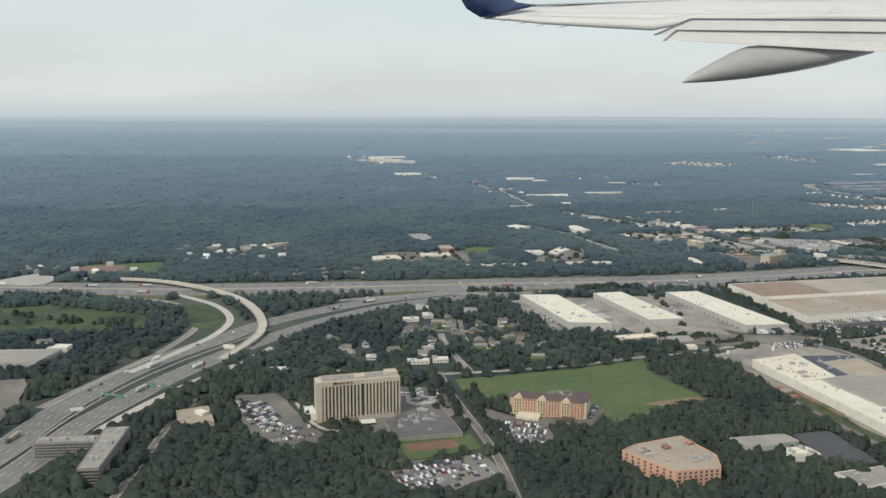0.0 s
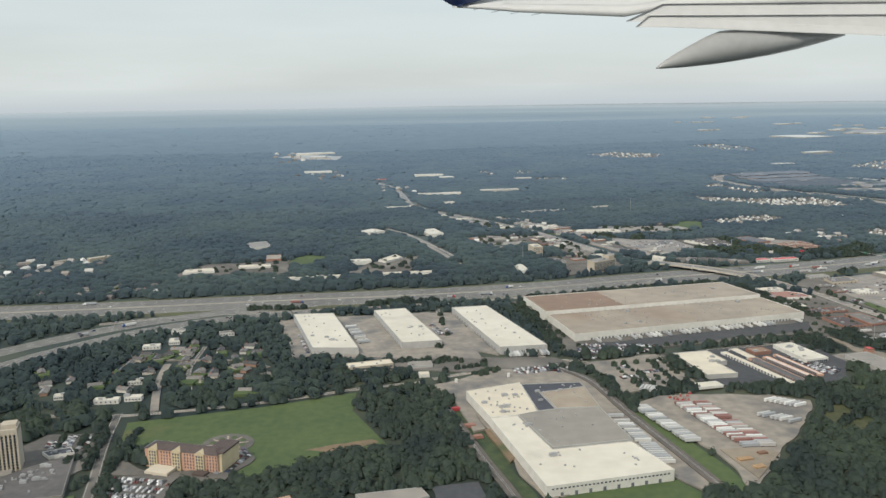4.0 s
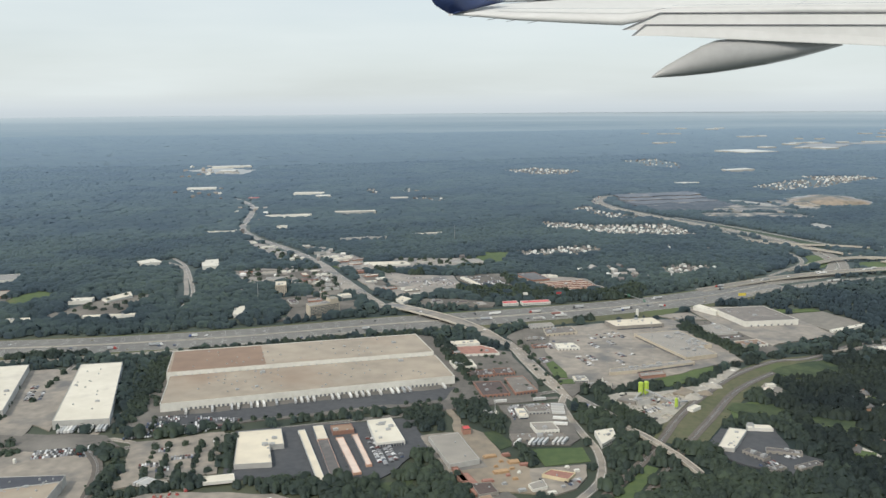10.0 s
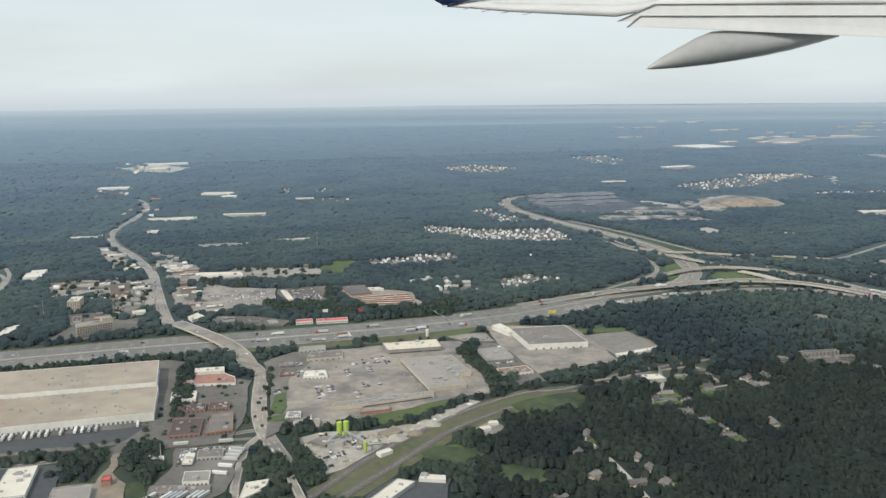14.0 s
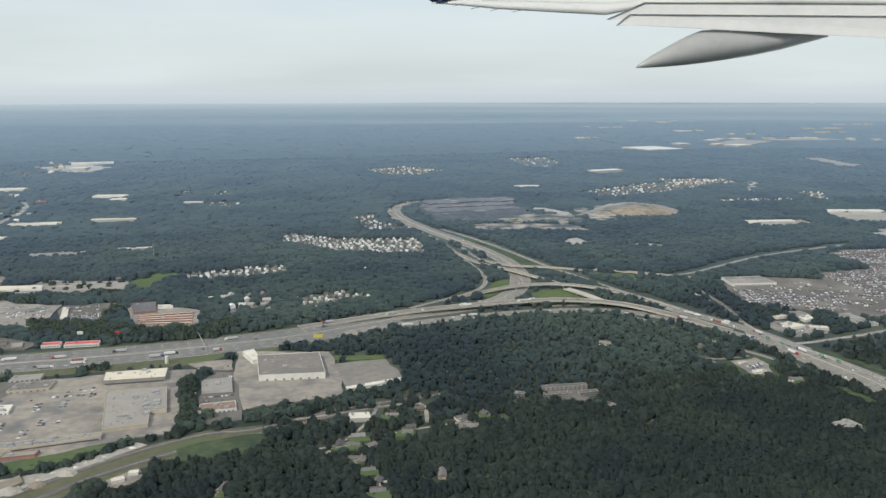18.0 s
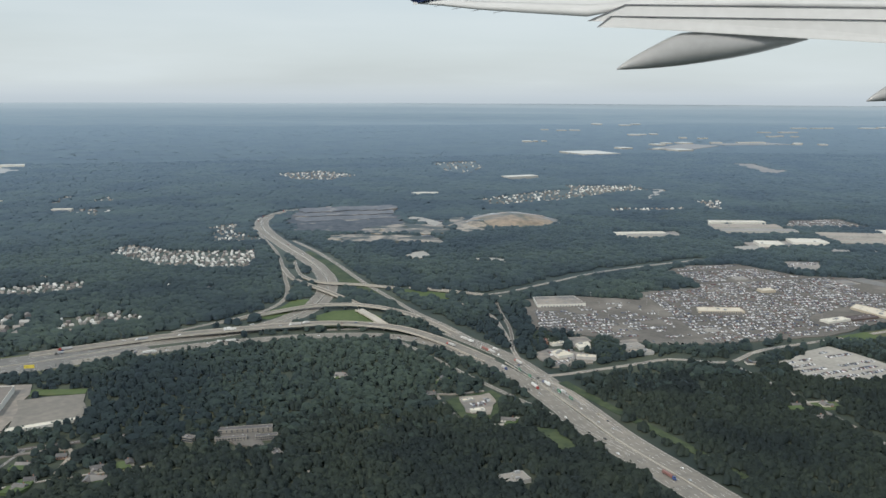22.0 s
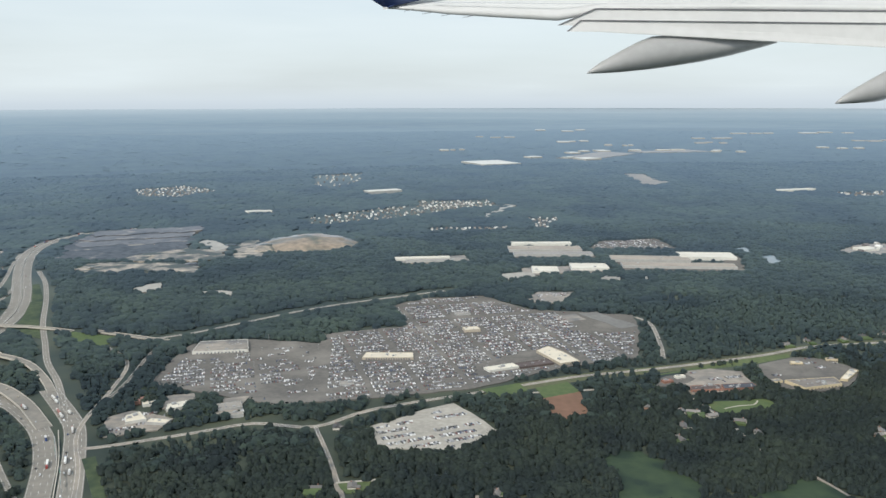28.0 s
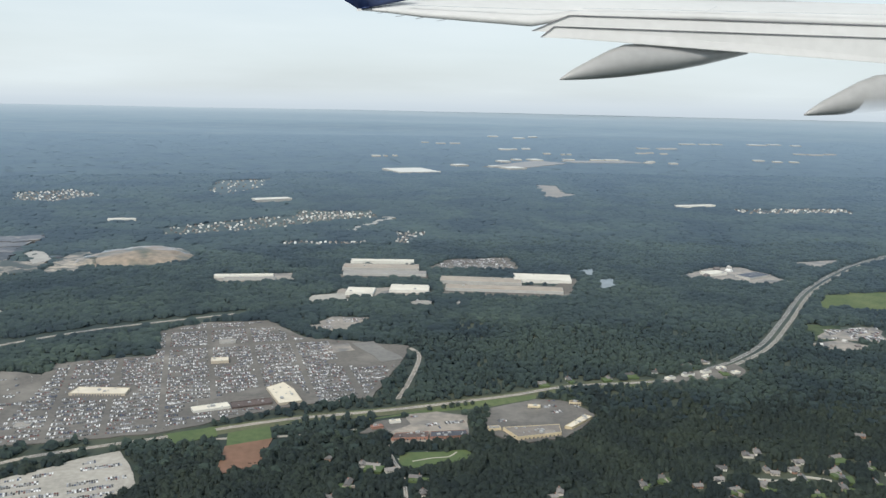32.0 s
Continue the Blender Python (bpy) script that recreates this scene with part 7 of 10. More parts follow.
# -- great sheds towards the horizon --
for x, y, w, d, a, m in ((312, 640, 30, 36, 20, M_WHITE), (242, 462, 18, 7, 25, M_WHITE), (372, 690, 44, 26, 25, M_WHITE), (404, 752, 36, 30, 15, M_WHITE),
                         (470, 775, 50, 16, 0, M_CREAM), (520, 760, 26, 16, 0, M_WHITE), (430, 930, 36, 24, 0, M_WHITE), (640, 800, 26, 14, 0, M_WHITE), (600, 1010, 40, 24, 0, M_GREY),
                         (360, 1050, 36, 20, 0, M_GREY), (296, 800, 20, 14, 10, M_CREAM), (740, 930, 40, 20, 0, M_TAN), (-28, 486, 9, 9, 0, M_WHITE),
                         (-30, 476, 20, 5, 0, M_GREY), (480, 1250, 60, 40, 0, M_WHITE), (800, 1150, 60, 30, 0, M_WHITE), (560, 900, 30, 14, 0, M_TAN), (460, 860, 24, 14, 0, M_CREAM), (700, 1126, 60, 20, 0, M_CREAM),
                         (40, 352, 6, 5, 8, M_WHITE), (57, 300, 14, 2.6, 8, M_CREAM), (70, 342, 7, 3, 8, M_CREAM)):
    r = random.Random(int(x + y))
    for k in range(1 if w < 19 or x == 312 else 3):
        u = 0 if w < 19 or x == 312 else (k - 1 + r.uniform(-0.25, 0.25)) * w * 0.42
        f = 0.95 if w < 19 or x == 312 else r.uniform(0.16, 0.36)
        building("distant_shed", rect(x + u, y + r.uniform(-0.7, 0.7) * d * (f < 0.9), w * f, d * min(0.95, f * 1.7), a), 0.8 if y < 440 else 1.3, M_WALLG, m, "distant great warehouse with pale roof", "warehouse", 0, 0, group="distant great warehouses", lip=0)


# ---- vehicles ----
def car_shape(l, w, h, low=0.0):
    """A closed car body: bonnet, cabin and boot in one profile."""
    prof = [(-0.5, 0.2), (-0.5, 0.55), (-0.42, 0.62), (-0.30, 1.0), (0.12, 1.0), (0.27, 0.62), (0.47, 0.52), (0.5, 0.2)]
    bm = bmesh.new()
    rows = []
    for s in (-0.5, 0.5):
        rows.append([bm.verts.new((x * l, s * w * (0.86 if z > 0.9 else 1), z * h + low)) for x, z in prof])
    n = len(prof)
    for i in range(n):
        j = (i + 1) % n
        bm.faces.new((rows[0][i], rows[0][j], rows[1][j], rows[1][i]))
    bm.faces.new(rows[0][::-1])
    bm.faces.new(rows[1])
    bmesh.ops.recalc_face_normals(bm, faces=bm.faces)
    return bm


def wheels(ob, xs, w, r):
    for x in xs:
        for s in (-1, 1):
            bm = bmesh.new()
            bmesh.ops.create_cone(bm, cap_ends=True, segments=8, radius1=r, radius2=r, depth=0.03, matrix=Matrix.Translation((x, s * w, r)) @ Matrix.Rotation(math.pi / 2, 4, "X"))
            part("wheel", bm, M_TYRE, ob)


def make_car(l, w, h, label, mat=None, wheeled=True):
    ob = top("car", car_shape(l, w, h, 0.02), mat or M_CAR, label, "car")
    bm = bmesh.new()
    for s in (-1, 1):
        box(bm, -0.28 * l, s * w * 0.475 - 0.004, h * 0.66 + 0.02, 0.16 * l, s * w * 0.475 + 0.004, h * 0.9 + 0.02)
    box(bm, 0.145 * l, -w * 0.4, h * 0.66 + 0.02, 0.2 * l, w * 0.4, h * 0.93 + 0.02)
    part("window", bm, M_GLASS, ob)
    if wheeled:
        wheels(ob, (-0.3 * l, 0.3 * l), w * 0.48, 0.034)
    return ob


def make_truck(label, mat, long=1.55):
    ob = empty("lorry", pose(0, 0, 0), label, "lorry")
    part("trailer", boxed(-long, -0.13, 0.12, 0, 0.13, 0.41), mat, ob)
    cab = part("cab", box(boxed(0.08, -0.12, 0.06, 0.34, 0.12, 0.37), 0.34, -0.11, 0.06, 0.5, 0.11, 0.22), M_CAB, ob)
    part("windscreen", boxed(0.335, -0.1, 0.24, 0.345, 0.1, 0.34), M_GLASS, cab)
    part("chassis", boxed(-long, -0.05, 0.07, 0.4, 0.05, 0.12), M_TYRE, ob)
    wheels(ob, (-long + 0.22, 0.3), 0.115, 0.05)
    return ob


def make_trailer(label, mat):
    ob = empty("trailer", pose(0, 0, 0), label, "trailer")
    part("box", boxed(-0.75, -0.13, 0.11, 0.75, 0.13, 0.40), mat, ob)
    part("undercarriage", box(boxed(0.42, -0.09, 0, 0.46, 0.09, 0.12), -0.66, -0.12, 0.0, -0.4, 0.12, 0.11), M_TYRE, ob)
    return ob


PROTO_CARS = [make_car(0.47, 0.18, 0.145, "saloon car on the road", None, False), make_car(0.48, 0.19, 0.18, "tall sport-utility car on the road", None, False), make_car(0.44, 0.18, 0.15, "compact car on the road", None, False)]
PROTO_PARK = [make_car(0.47, 0.18, 0.145, "saloon car parked in a marked bay", None, False), make_car(0.48, 0.19, 0.18, "tall sport-utility car parked in a marked bay", None, False)]
PROTO_LORRY = [make_truck("articulated lorry with white box trailer", M_TRAIL), make_truck("articulated lorry with red box trailer", M_TRAILR), make_truck("short delivery lorry with white box", M_TRAIL, 0.8)]
PROTO_TRAILER = [make_trailer("white box trailer parked without its cab", M_TRAIL), make_trailer("faded red box trailer parked without its cab", M_TRAILR)]


def put(ob, x, y, z, deg, group):
    c = copy_thing(ob, pose(x, y, z, 0, 0, deg))
    tagged(c, group=group)
    return c


def traffic(ln, offs, gap, back, z, group, lorry=0.3, lo=None, hi=None, red=0.12):
    """Vehicles at loose spacing on the lanes of a carriageway."""
    s = sides(ln)
    d = np.r_[0, np.cumsum(np.linalg.norm(np.diff(ln[:, :2], axis=0), axis=1))]
    for o in offs:
        u = rng.uniform(0, gap)
        while u < d[-1] - 2:
            i = min(int(np.searchsorted(d, u)), len(ln) - 2)
            p = ln[i][:2] + s[i] * o
            a = math.degrees(math.atan2(ln[i + 1][1] - ln[i][1], ln[i + 1][0] - ln[i][0])) + (180 if back else 0)
            h = ln[i][2] if ln.shape[1] > 2 else 0
            if (lo is None or p[0] > lo) and (hi is None or p[0] < hi):
                if rng.random() < lorry:
                    put(PROTO_LORRY[1 if rng.random() < red else 2 if rng.random() < 0.3 else 0], p[0], p[1], z + h, a, "highway traffic")
                else:
                    put(rng.choice(PROTO_CARS), p[0], p[1], z + h, a, "highway traffic")
            u += rng.expovariate(1 / gap) + 1.2


ZR = 0.06
traffic(L_N, (-1.4, -0.6, 0.1, 0.8), 25, True, ZR, "", 0.4, -80, 150, 0.06)
traffic(L_S, (-1.4, -0.6, 0.1, 0.8), 25, False, ZR, "", 0.4, -80, 150, 0.06)
traffic(L_W1, (-1.05, -0.35, 0.35), 26, True, ZR, "", 0.15)
traffic(L_W2, (-1.05, -0.35, 0.35), 26, False, ZR, "", 0.15)
traffic(L_E1, (-0.6, 0.1), 9, True, 0.02, "", 0.3)
traffic(L_E2, (-0.9, -0.3, 0.3), 11, False, ZR, "", 0.28)
traffic(L_E3, (-0.9, -0.3, 0.3), 11, True, ZR, "", 0.28)
traffic(L_N1, (-0.5, 0.1), 40, True, ZR, "", 0.2)
traffic(L_N2, (-0.4, 0.3), 40, False, ZR, "", 0.2)
traffic(L_A1, (-0.6, 0.6), 18, False, ZR, "", 0.05)
traffic(L_A2, (-0.6, 0.6), 22, False, 0.02, "", 0.05)
traffic(L_A3, (-0.6, 0.6), 22, False, ZR, "", 0.05, None, None)
traffic(L_F, (0.0,), 16, False, ZR, "", 0.3)


def row_of(proto, a, b, n, turn, group, miss=0.12, z=0.05, jit=0.03):
    a, b = np.array(a, float), np.array(b, float)
    ang = math.degrees(math.atan2(b[1] - a[1], b[0] - a[0]))
    for i in range(n):
        if rng.random() > miss:
            p = a + (b - a) * (i + 0.5) / n
            put(rng.choice(proto), p[0] + rng.uniform(-jit, jit), p[1] + rng.uniform(-jit, jit), z, ang + turn + rng.choice((0, 180)) * (proto is PROTO_PARK) + rng.uniform(-1.5, 1.5), group)


ZL = 0.085
for k in range(6):
    t = k / 5
    row_of(PROTO_PARK, (-20.8 + 3.0 * t, 82.4 - 1.0 * t), (-17.6 + 5.4 * t, 75.4 - 4.0 * t), 20, 90, "cars in the hotel car park", 0.3, ZL)
row_of(PROTO_PARK, (-16.4, 73.6), (-11.6, 75.2), 16, 90, "cars in the hotel car park", 0.2, ZL)
row_of(PROTO_PARK, (-15.4, 71.2), (-11.2, 73.2), 15, 90, "cars in the hotel car park", 0.2, ZL)
# trailers: docked, waiting and stored
for i in range(44):
    if rng.random() < 0.6:
        p = np.array((53.0, 115.2)) + (np.array((84.0, 123.4)) - np.array((53.0, 115.2))) * (i + 0.5) / 44
        put(PROTO_TRAILER[0], p[0] + 0.25, p[1] - 0.95, ZL, 104.8 + rng.uniform(-1, 1), "trailers at the loading docks")
row_of([PROTO_TRAILER[0]], (54.0, 138.9), (61.4, 140.8), 22, 90, "trailers behind the warehouse", 0.08, ZL)
row_of([PROTO_TRAILER[0]], (64.4, 141.6), (79, 145.2), 36, 90, "trailers behind the warehouse", 0.6, ZL)
row_of([PROTO_TRAILER[0]], (41.0, 109.0), (46.4, 109.6), 15, 90, "trailers at the white warehouse", 0.15, ZL)
row_of([PROTO_TRAILER[0]], (20.6, 124), (23.8, 113.6), 16, 90, "trailers between the warehouses", 0.5, ZL)
row_of([PROTO_TRAILER[0]], (49.9, 88.0), (51.9, 76.6), 24, 80, "trailers along the factory", 0.35, ZL)
row_of([PROTO_TRAILER[0]], (52.9, 90.4), (55.6, 81.2), 24, 78, "stored trailers in the yard", 0.1, ZL)
row_of([PROTO_TRAILER[0], PROTO_TRAILER[0], PROTO_TRAILER[1]], (57.4, 91.2), (60.4, 79.8), 30, 78, "stored trailers in the yard", 0.1, ZL)
row_of([PROTO_TRAILER[1], PROTO_TRAILER[0], PROTO_TRAILER[1]], (59.3, 91.1), (62.0, 79.4), 31, 78, "stored trailers in the yard", 0.1, ZL)
row_of([PROTO_TRAILER[0]], (66.6, 91.6), (69.4, 89.6), 7, 60, "stored trailers in the yard", 0.1, ZL)
row_of([PROTO_TRAILER[0]], (64.4, 87.6), (67.0, 85.4), 8, 60, "stored trailers in the yard", 0.1, ZL)
row_of([PROTO_TRAILER[0]], (54.4, 96.0), (57.0, 94.6), 8, 90, "stored trailers in the yard", 0.0, ZL)
row_of([PROTO_TRAILER[0]], (95.6, 108.6), (96.2, 115.2), 8, 84, "buses and trailers on the lot", 0.4, ZL)
row_of([PROTO_TRAILER[0]], (90.2, 104.0), (95.6, 104.2), 11, 60, "buses and trailers on the lot", 0.2, ZL)
row_of([PROTO_TRAILER[0]], (88.0, 116.2), (95.0, 117.0), 6, 4, "buses and trailers on the lot", 0.4, ZL)
for ob in PROTO_CARS + PROTO_PARK + PROTO_LORRY + PROTO_TRAILER:
    for o in (*ob.children_recursive, ob):
        bpy.data.objects.remove(o)


# ---- vehicles past counting ----
def car_field(name, pts, ang, label, fill=0.8, rowgap=1.6, pitch=0.27, seed=3, holes=()):
    """Rows of parked cars over a polygon, as one mesh."""
    r = np.random.RandomState(seed)
    bm = car_shape(0.46, 0.185, 0.15)
    bm.verts.ensure_lookup_table()
    v0 = np.array([v.co[:] for v in bm.verts])
    f0 = [[v.index for v in f.verts] for f in bm.faces]
    bm.free()
    P = np.array(pts)
    c, s = math.cos(radians(ang)), math.sin(radians(ang))
    R = np.array(((c, -s), (s, c)))
    q = P @ R
    xs, ys = np.arange(q[:, 0].min(), q[:, 0].max(), pitch), np.arange(q[:, 1].min(), q[:, 1].max(), rowgap)
    vs, fs, k = [], [], 0

    def inn(x, y, poly):
        hit = False
        for (xa, ya), (xb, yb) in zip(poly, np.roll(poly, -1, 0)):
            if (ya > y) != (yb > y) and x < (xb - xa) * (y - ya) / (yb - ya) + xa:
                hit = not hit
        return hit
    H = [np.array(h) for h in holes]
    for j, y in enumerate(ys):
        on = r.rand() < 0.93
        for x in xs:
            if (int((x - xs[0]) / 7.5) + 1) * 7.5 - (x - xs[0]) < 0.9:
                continue
            run = noise.noise((x * 0.32, j * 5.7, seed)) + 0.5 * noise.noise((x * 0.05, y * 0.06, seed + 4))
            for dy in (-0.25, 0.25):
                if not on or run < 0.42 - 0.92 * fill or r.rand() > 0.9:
                    continue
                w = R @ np.array((x, y + dy))
                if not inn(w[0], w[1], P) or any(inn(w[0], w[1], h) for h in H):
                    continue
                a = radians(ang + 90) + (math.pi if r.rand() < 0.5 else 0)
                ca, sa = math.cos(a), math.sin(a)
                k0 = len(vs) * len(v0)
                m = v0 * (1, 1, r.uniform(0.9, 1.25))
                vs.append(np.stack([m[:, 0] * ca - m[:, 1] * sa + w[0], m[:, 0] * sa + m[:, 1] * ca + w[1], m[:, 2] + 0.09], 1))
                fs += [[i + k0 for i in f] for f in f0]
    me = bpy.data.meshes.new(name)
    me.from_pydata(np.concatenate(vs).tolist(), [], fs)
    me.materials.append(M_CARS)
    return tagged(new(name, me), label, "cars", kind="stuff")


car_field("parked_cars", [(-4.2, 64.4), (-2.8, 66.9), (3.4, 68.6), (4.2, 65), (1.0, 62.2), (-3.0, 61.9)], 24, "rows of cars in the hotel car park", 0.75, 1.5, seed=51)
car_field("parked_cars", [(-4.8, 86.0), (0.4, 86.2), (0.6, 79.6), (-1.0, 80.4), (-3.8, 82.6)], 98, "rows of cars beside the hotel", 0.8, 1.5, seed=52)
car_field("parked_cars", [(3.6, 77.6), (7.6, 76.4), (9.8, 76.0), (9.4, 70.9), (6.5, 71.6), (4.6, 74)], -12, "rows of cars at the yellow inn", 0.8, 1.4, seed=53)
car_field("parked_cars", [(13.2, 80.6), (14.2, 83.0), (15.4, 80.2), (13.6, 76.2), (12.6, 77.4)], 70, "cars behind the yellow inn", 0.8, 1.2, seed=54)
car_field("parked_cars", [(379.8, 232.8), (385, 238.6), (397.4, 240.2), (392.6, 229.2)], 20, "vehicles on a far works lot", 0.5, 1.4, seed=55)
car_field("parked_cars", [(212.6, 191), (213.4, 203.4), (235.4, 209), (237.4, 208), (238.4, 182), (232, 180.6)], 12, "loose rows of cars on the auction lot", 0.5, 1.8, seed=4, holes=[[(213, 203.6), (224, 204.6), (224, 213), (213, 213)]])
car_field("parked_cars", [(237.8, 208), (236.6, 216), (251.4, 220), (248.8, 236), (255, 243), (267, 244.6), (275, 232.6), (283.4, 230), (283.6, 214), (294, 215), (289, 199), (277, 195.6), (261, 186), (240, 181.4), (239, 181.6)],
          12, "thousands of cars parked in dense rows on the auction lot", 0.9, 1.75, 0.29, holes=[[(242, 198.6), (253, 198.6), (253, 204), (243, 204)], [(262, 191), (270, 193.4), (282, 196), (277, 206), (271, 203), (262, 196.4)], [(261, 215), (266, 215), (266, 219.6), (261, 219.6)], [(260, 228), (265, 228), (265, 231.4), (260, 231.4)]])
car_field("parked_cars", [(277, 241), (281.4, 248), (288, 247.6), (284, 238.4)], 12, "cars parked on the pale annex", 0.7, seed=5)
car_field("parked_cars", [(246, 169.2), (250.8, 173.4), (257.2, 177.6), (261.8, 168.2), (256.2, 162.8), (248, 164)], 20, "rows of cars on the bright gravel lot", 0.75, 2.0, seed=6)
car_field("parked_cars", [(305, 305), (329, 303), (328, 320), (312, 316)], 5, "far lot full of cars", 0.8, seed=8)
car_field("parked_cars", [(100.4, 129.7), (103.4, 143.5), (109.6, 147.4), (111.6, 143.6), (114.6, 133.4), (104.8, 129.4)], 104, "few cars scattered over the shopping car park", 0.2, 1.5, 0.42, seed=9)
car_field("parked_cars", [(52.6, 104.8), (58.8, 107), (60, 98.4), (53.6, 96)], 14, "cars in the tree-lined staff car park", 0.25, 1.2, seed=10)
car_field("parked_cars", [(307, 184), (308, 192.6), (320, 197.4), (323, 190.6), (318, 191), (316, 187.6), (310, 187)], 14, "few cars on the plaza lot", 0.12, 1.2, seed=11)
car_field("parked_cars", [(211, 169.6), (218, 172.4), (217, 178), (212, 178)], 14, "vehicles in the works yard", 0.3, 1.2, seed=12)
car_field("parked_cars", [(223, 175), (228, 176.4), (227, 181), (224, 180.4)], 14, "vehicles in the works yard", 0.4, 1.2, seed=13)
car_field("parked_cars", [(-58, 86), (-46, 88), (-42, 80), (-43, 71), (-58, 71)], 14, "vehicles in the yard west of the highway", 0.12, 1.4, seed=14)
car_field("parked_cars", [(76, 180), (72, 197), (77.5, 192), (85, 190), (87, 182)], 14, "few cars on the far shopping lot", 0.08, 1.3, seed=15)
car_field("parked_cars", [(83, 126), (92, 130), (92, 136), (84, 138)], 14, "cars round the roadside shops", 0.15, 1.3, seed=16)
car_field("parked_cars", [(56, 198), (59, 202), (66, 181), (64, 175), (61, 184)], 14, "cars on far roadside lots", 0.3, 1.3, seed=17)
car_field("parked_cars", [(293.6, 184.6), (296.0, 190.4), (303.4, 189.8), (303.4, 185.4)], 14, "cars on the small plaza lot", 0.15, 1.3, seed=18)
car_field("parked_cars", [(49, 106.4), (51, 113.4), (60.6, 112.4), (59, 109.2)], 14, "dense cars beside the large warehouse", 0.8, 1.1, seed=19)
car_field("parked_cars", [(10.2, 127.6), (11.8, 128), (16.6, 111.8), (15.2, 111.4)], 105, "cars beside the white warehouse", 0.5, 1.6, seed=20)
car_field("parked_cars", [(29.4, 130), (31.6, 130.4), (35.6, 117), (33.8, 116)], 105, "cars between the white warehouses", 0.5, 1.6, seed=21)
car_field("parked_cars", [(41.6, 101.8), (41, 104), (48, 105), (48, 102.4)], 14, "cars behind the factory", 0.8, 1.2, seed=22)
car_field("parked_cars", [(77, 98.6), (79, 101), (75.4, 108), (73.8, 107.6)], 105, "cars by the white store", 0.6, 1.2, seed=23)
car_field("parked_cars", [(197.2, 155.6), (200.6, 156.8), (201.2, 154.2), (198.6, 152.6)], 24, "pale vehicles on the depot yard", 0.5, 0.9, seed=36)
car_field("parked_cars", [(113, 96), (118, 99), (116.8, 103), (111, 101)], 30, "cars round the small works", 0.3, 1.2, seed=24)
car_field("parked_cars", [(97.6, 120), (96.4, 130), (94.6, 140), (97, 147), (100, 142), (99, 130), (100, 122)], 100, "cars along the arterial road's shopfronts", 0.2, 1.5, seed=27)
car_field("parked_cars", [(90.6, 111), (90.4, 115), (95.2, 115.8), (95.2, 115.0), (92, 114.8), (91, 110.8)], 8, "cars and vans on the bus lot", 0.5, 1.0, seed=28)
car_field("parked_cars", [(103, 113), (103.4, 117), (107, 119), (111, 119), (109, 113), (105.6, 109.6)], 40, "lorries and machines at the concrete plant", 0.22, 1.0, seed=29)
car_field("parked_cars", [(91.8, 97.6), (96, 96.8), (94.8, 93.6), (91.6, 92.4)], 30, "vehicles in the contractor's yard", 0.3, 1.1, seed=33)
car_field("parked_cars", [(122.8, 150.4), (126.2, 152.4), (127.0, 150.4), (123.2, 149.6)], 14, "cars beside the workshops", 0.7, 1.0, seed=25)
car_field("parked_cars", [(124.8, 141.2), (128.9, 142.6), (128.4, 144.2), (124.6, 143.4)], 14, "cars beside the workshops", 0.6, 1.0, seed=34)
car_field("parked_cars", [(119.2, 156.6), (124.0, 158.4), (125.4, 155.0), (122.4, 154.2)], 14, "cars on the lot beside the highway", 0.35, 1.1, seed=35)
car_field("parked_cars", [(87, 190.6), (95.4, 193.6), (97.2, 182), (91, 182)], 20, "far storage yard full of pale vehicles", 0.85, 1.3, seed=26)


# ---- houses ----
def gable(bm, l, w, h, eave=0.06):
    """A gabled roof with a little overhang, closed below."""
    v = [bm.verts.new(p) for p in ((-l / 2 - eave, -w / 2 - eave, 0), (l / 2 + eave, -w / 2 - eave, 0), (l / 2 + eave, w / 2 + eave, 0), (-l / 2 - eave, w / 2 + eave, 0), (-l / 2 - eave, 0, h), (l / 2 + eave, 0, h))]
    for f in ((0, 1, 5, 4), (2, 3, 4, 5), (1, 2, 5), (3, 0, 4), (3, 2, 1, 0)):
        bm.faces.new([v[i] for i in f])
    for q in v:
        q.co.z += 0.3
    return bm


def make_house(l, w, label, wing=False):
    ob = empty("house", pose(0, 0, 0), label, "house", "houses among the trees")
    part("wall", boxed(-l / 2, -w / 2, -0.05, l / 2, w / 2, 0.3), M_HOUSE, ob)
    part("roof", gable(bmesh.new(), l, w, 0.26), M_SHING, ob)
    if wing:
        part("wing", boxed(-l / 2 + 0.05, -w / 2 - 0.45, -0.05, -l / 2 + 0.6, -w / 2 + 0.05, 0.28), M_HOUSE, ob)
        bm = gable(bmesh.new(), 0.5, 0.55, 0.2)
        bmesh.ops.transform(bm, matrix=pose(-l / 2 + 0.33, -w / 2 - 0.2, -0.02, 0, 0, 90), verts=bm.verts)
        part("wing_roof", bm, M_SHING, ob)
    part("chimney", boxed(l * 0.25, 0.05, 0.3, l * 0.25 + 0.1, 0.17, 0.68), M_BRICK, ob)
    for x in (-0.3, 0.05, 0.32):
        piece("window", _pane, ob, x * l, -w / 2, 0.17, 0, (0.13, 1, 0.12))
    piece("door", _pane, ob, -0.12 * l, -w / 2, 0.1, 0, (0.09, 1, 0.2))
    return ob


HOUSES = [make_house(1.5, 0.85, "single-storey house with grey shingle gable roof"), make_house(1.3, 0.95, "brick house with shingle roof and side wing", True),
          make_house(1.8, 0.8, "long ranch house with low shingle roof"), make_house(1.1, 0.8, "small house with pale siding under trees")]
hr = random.Random(12)


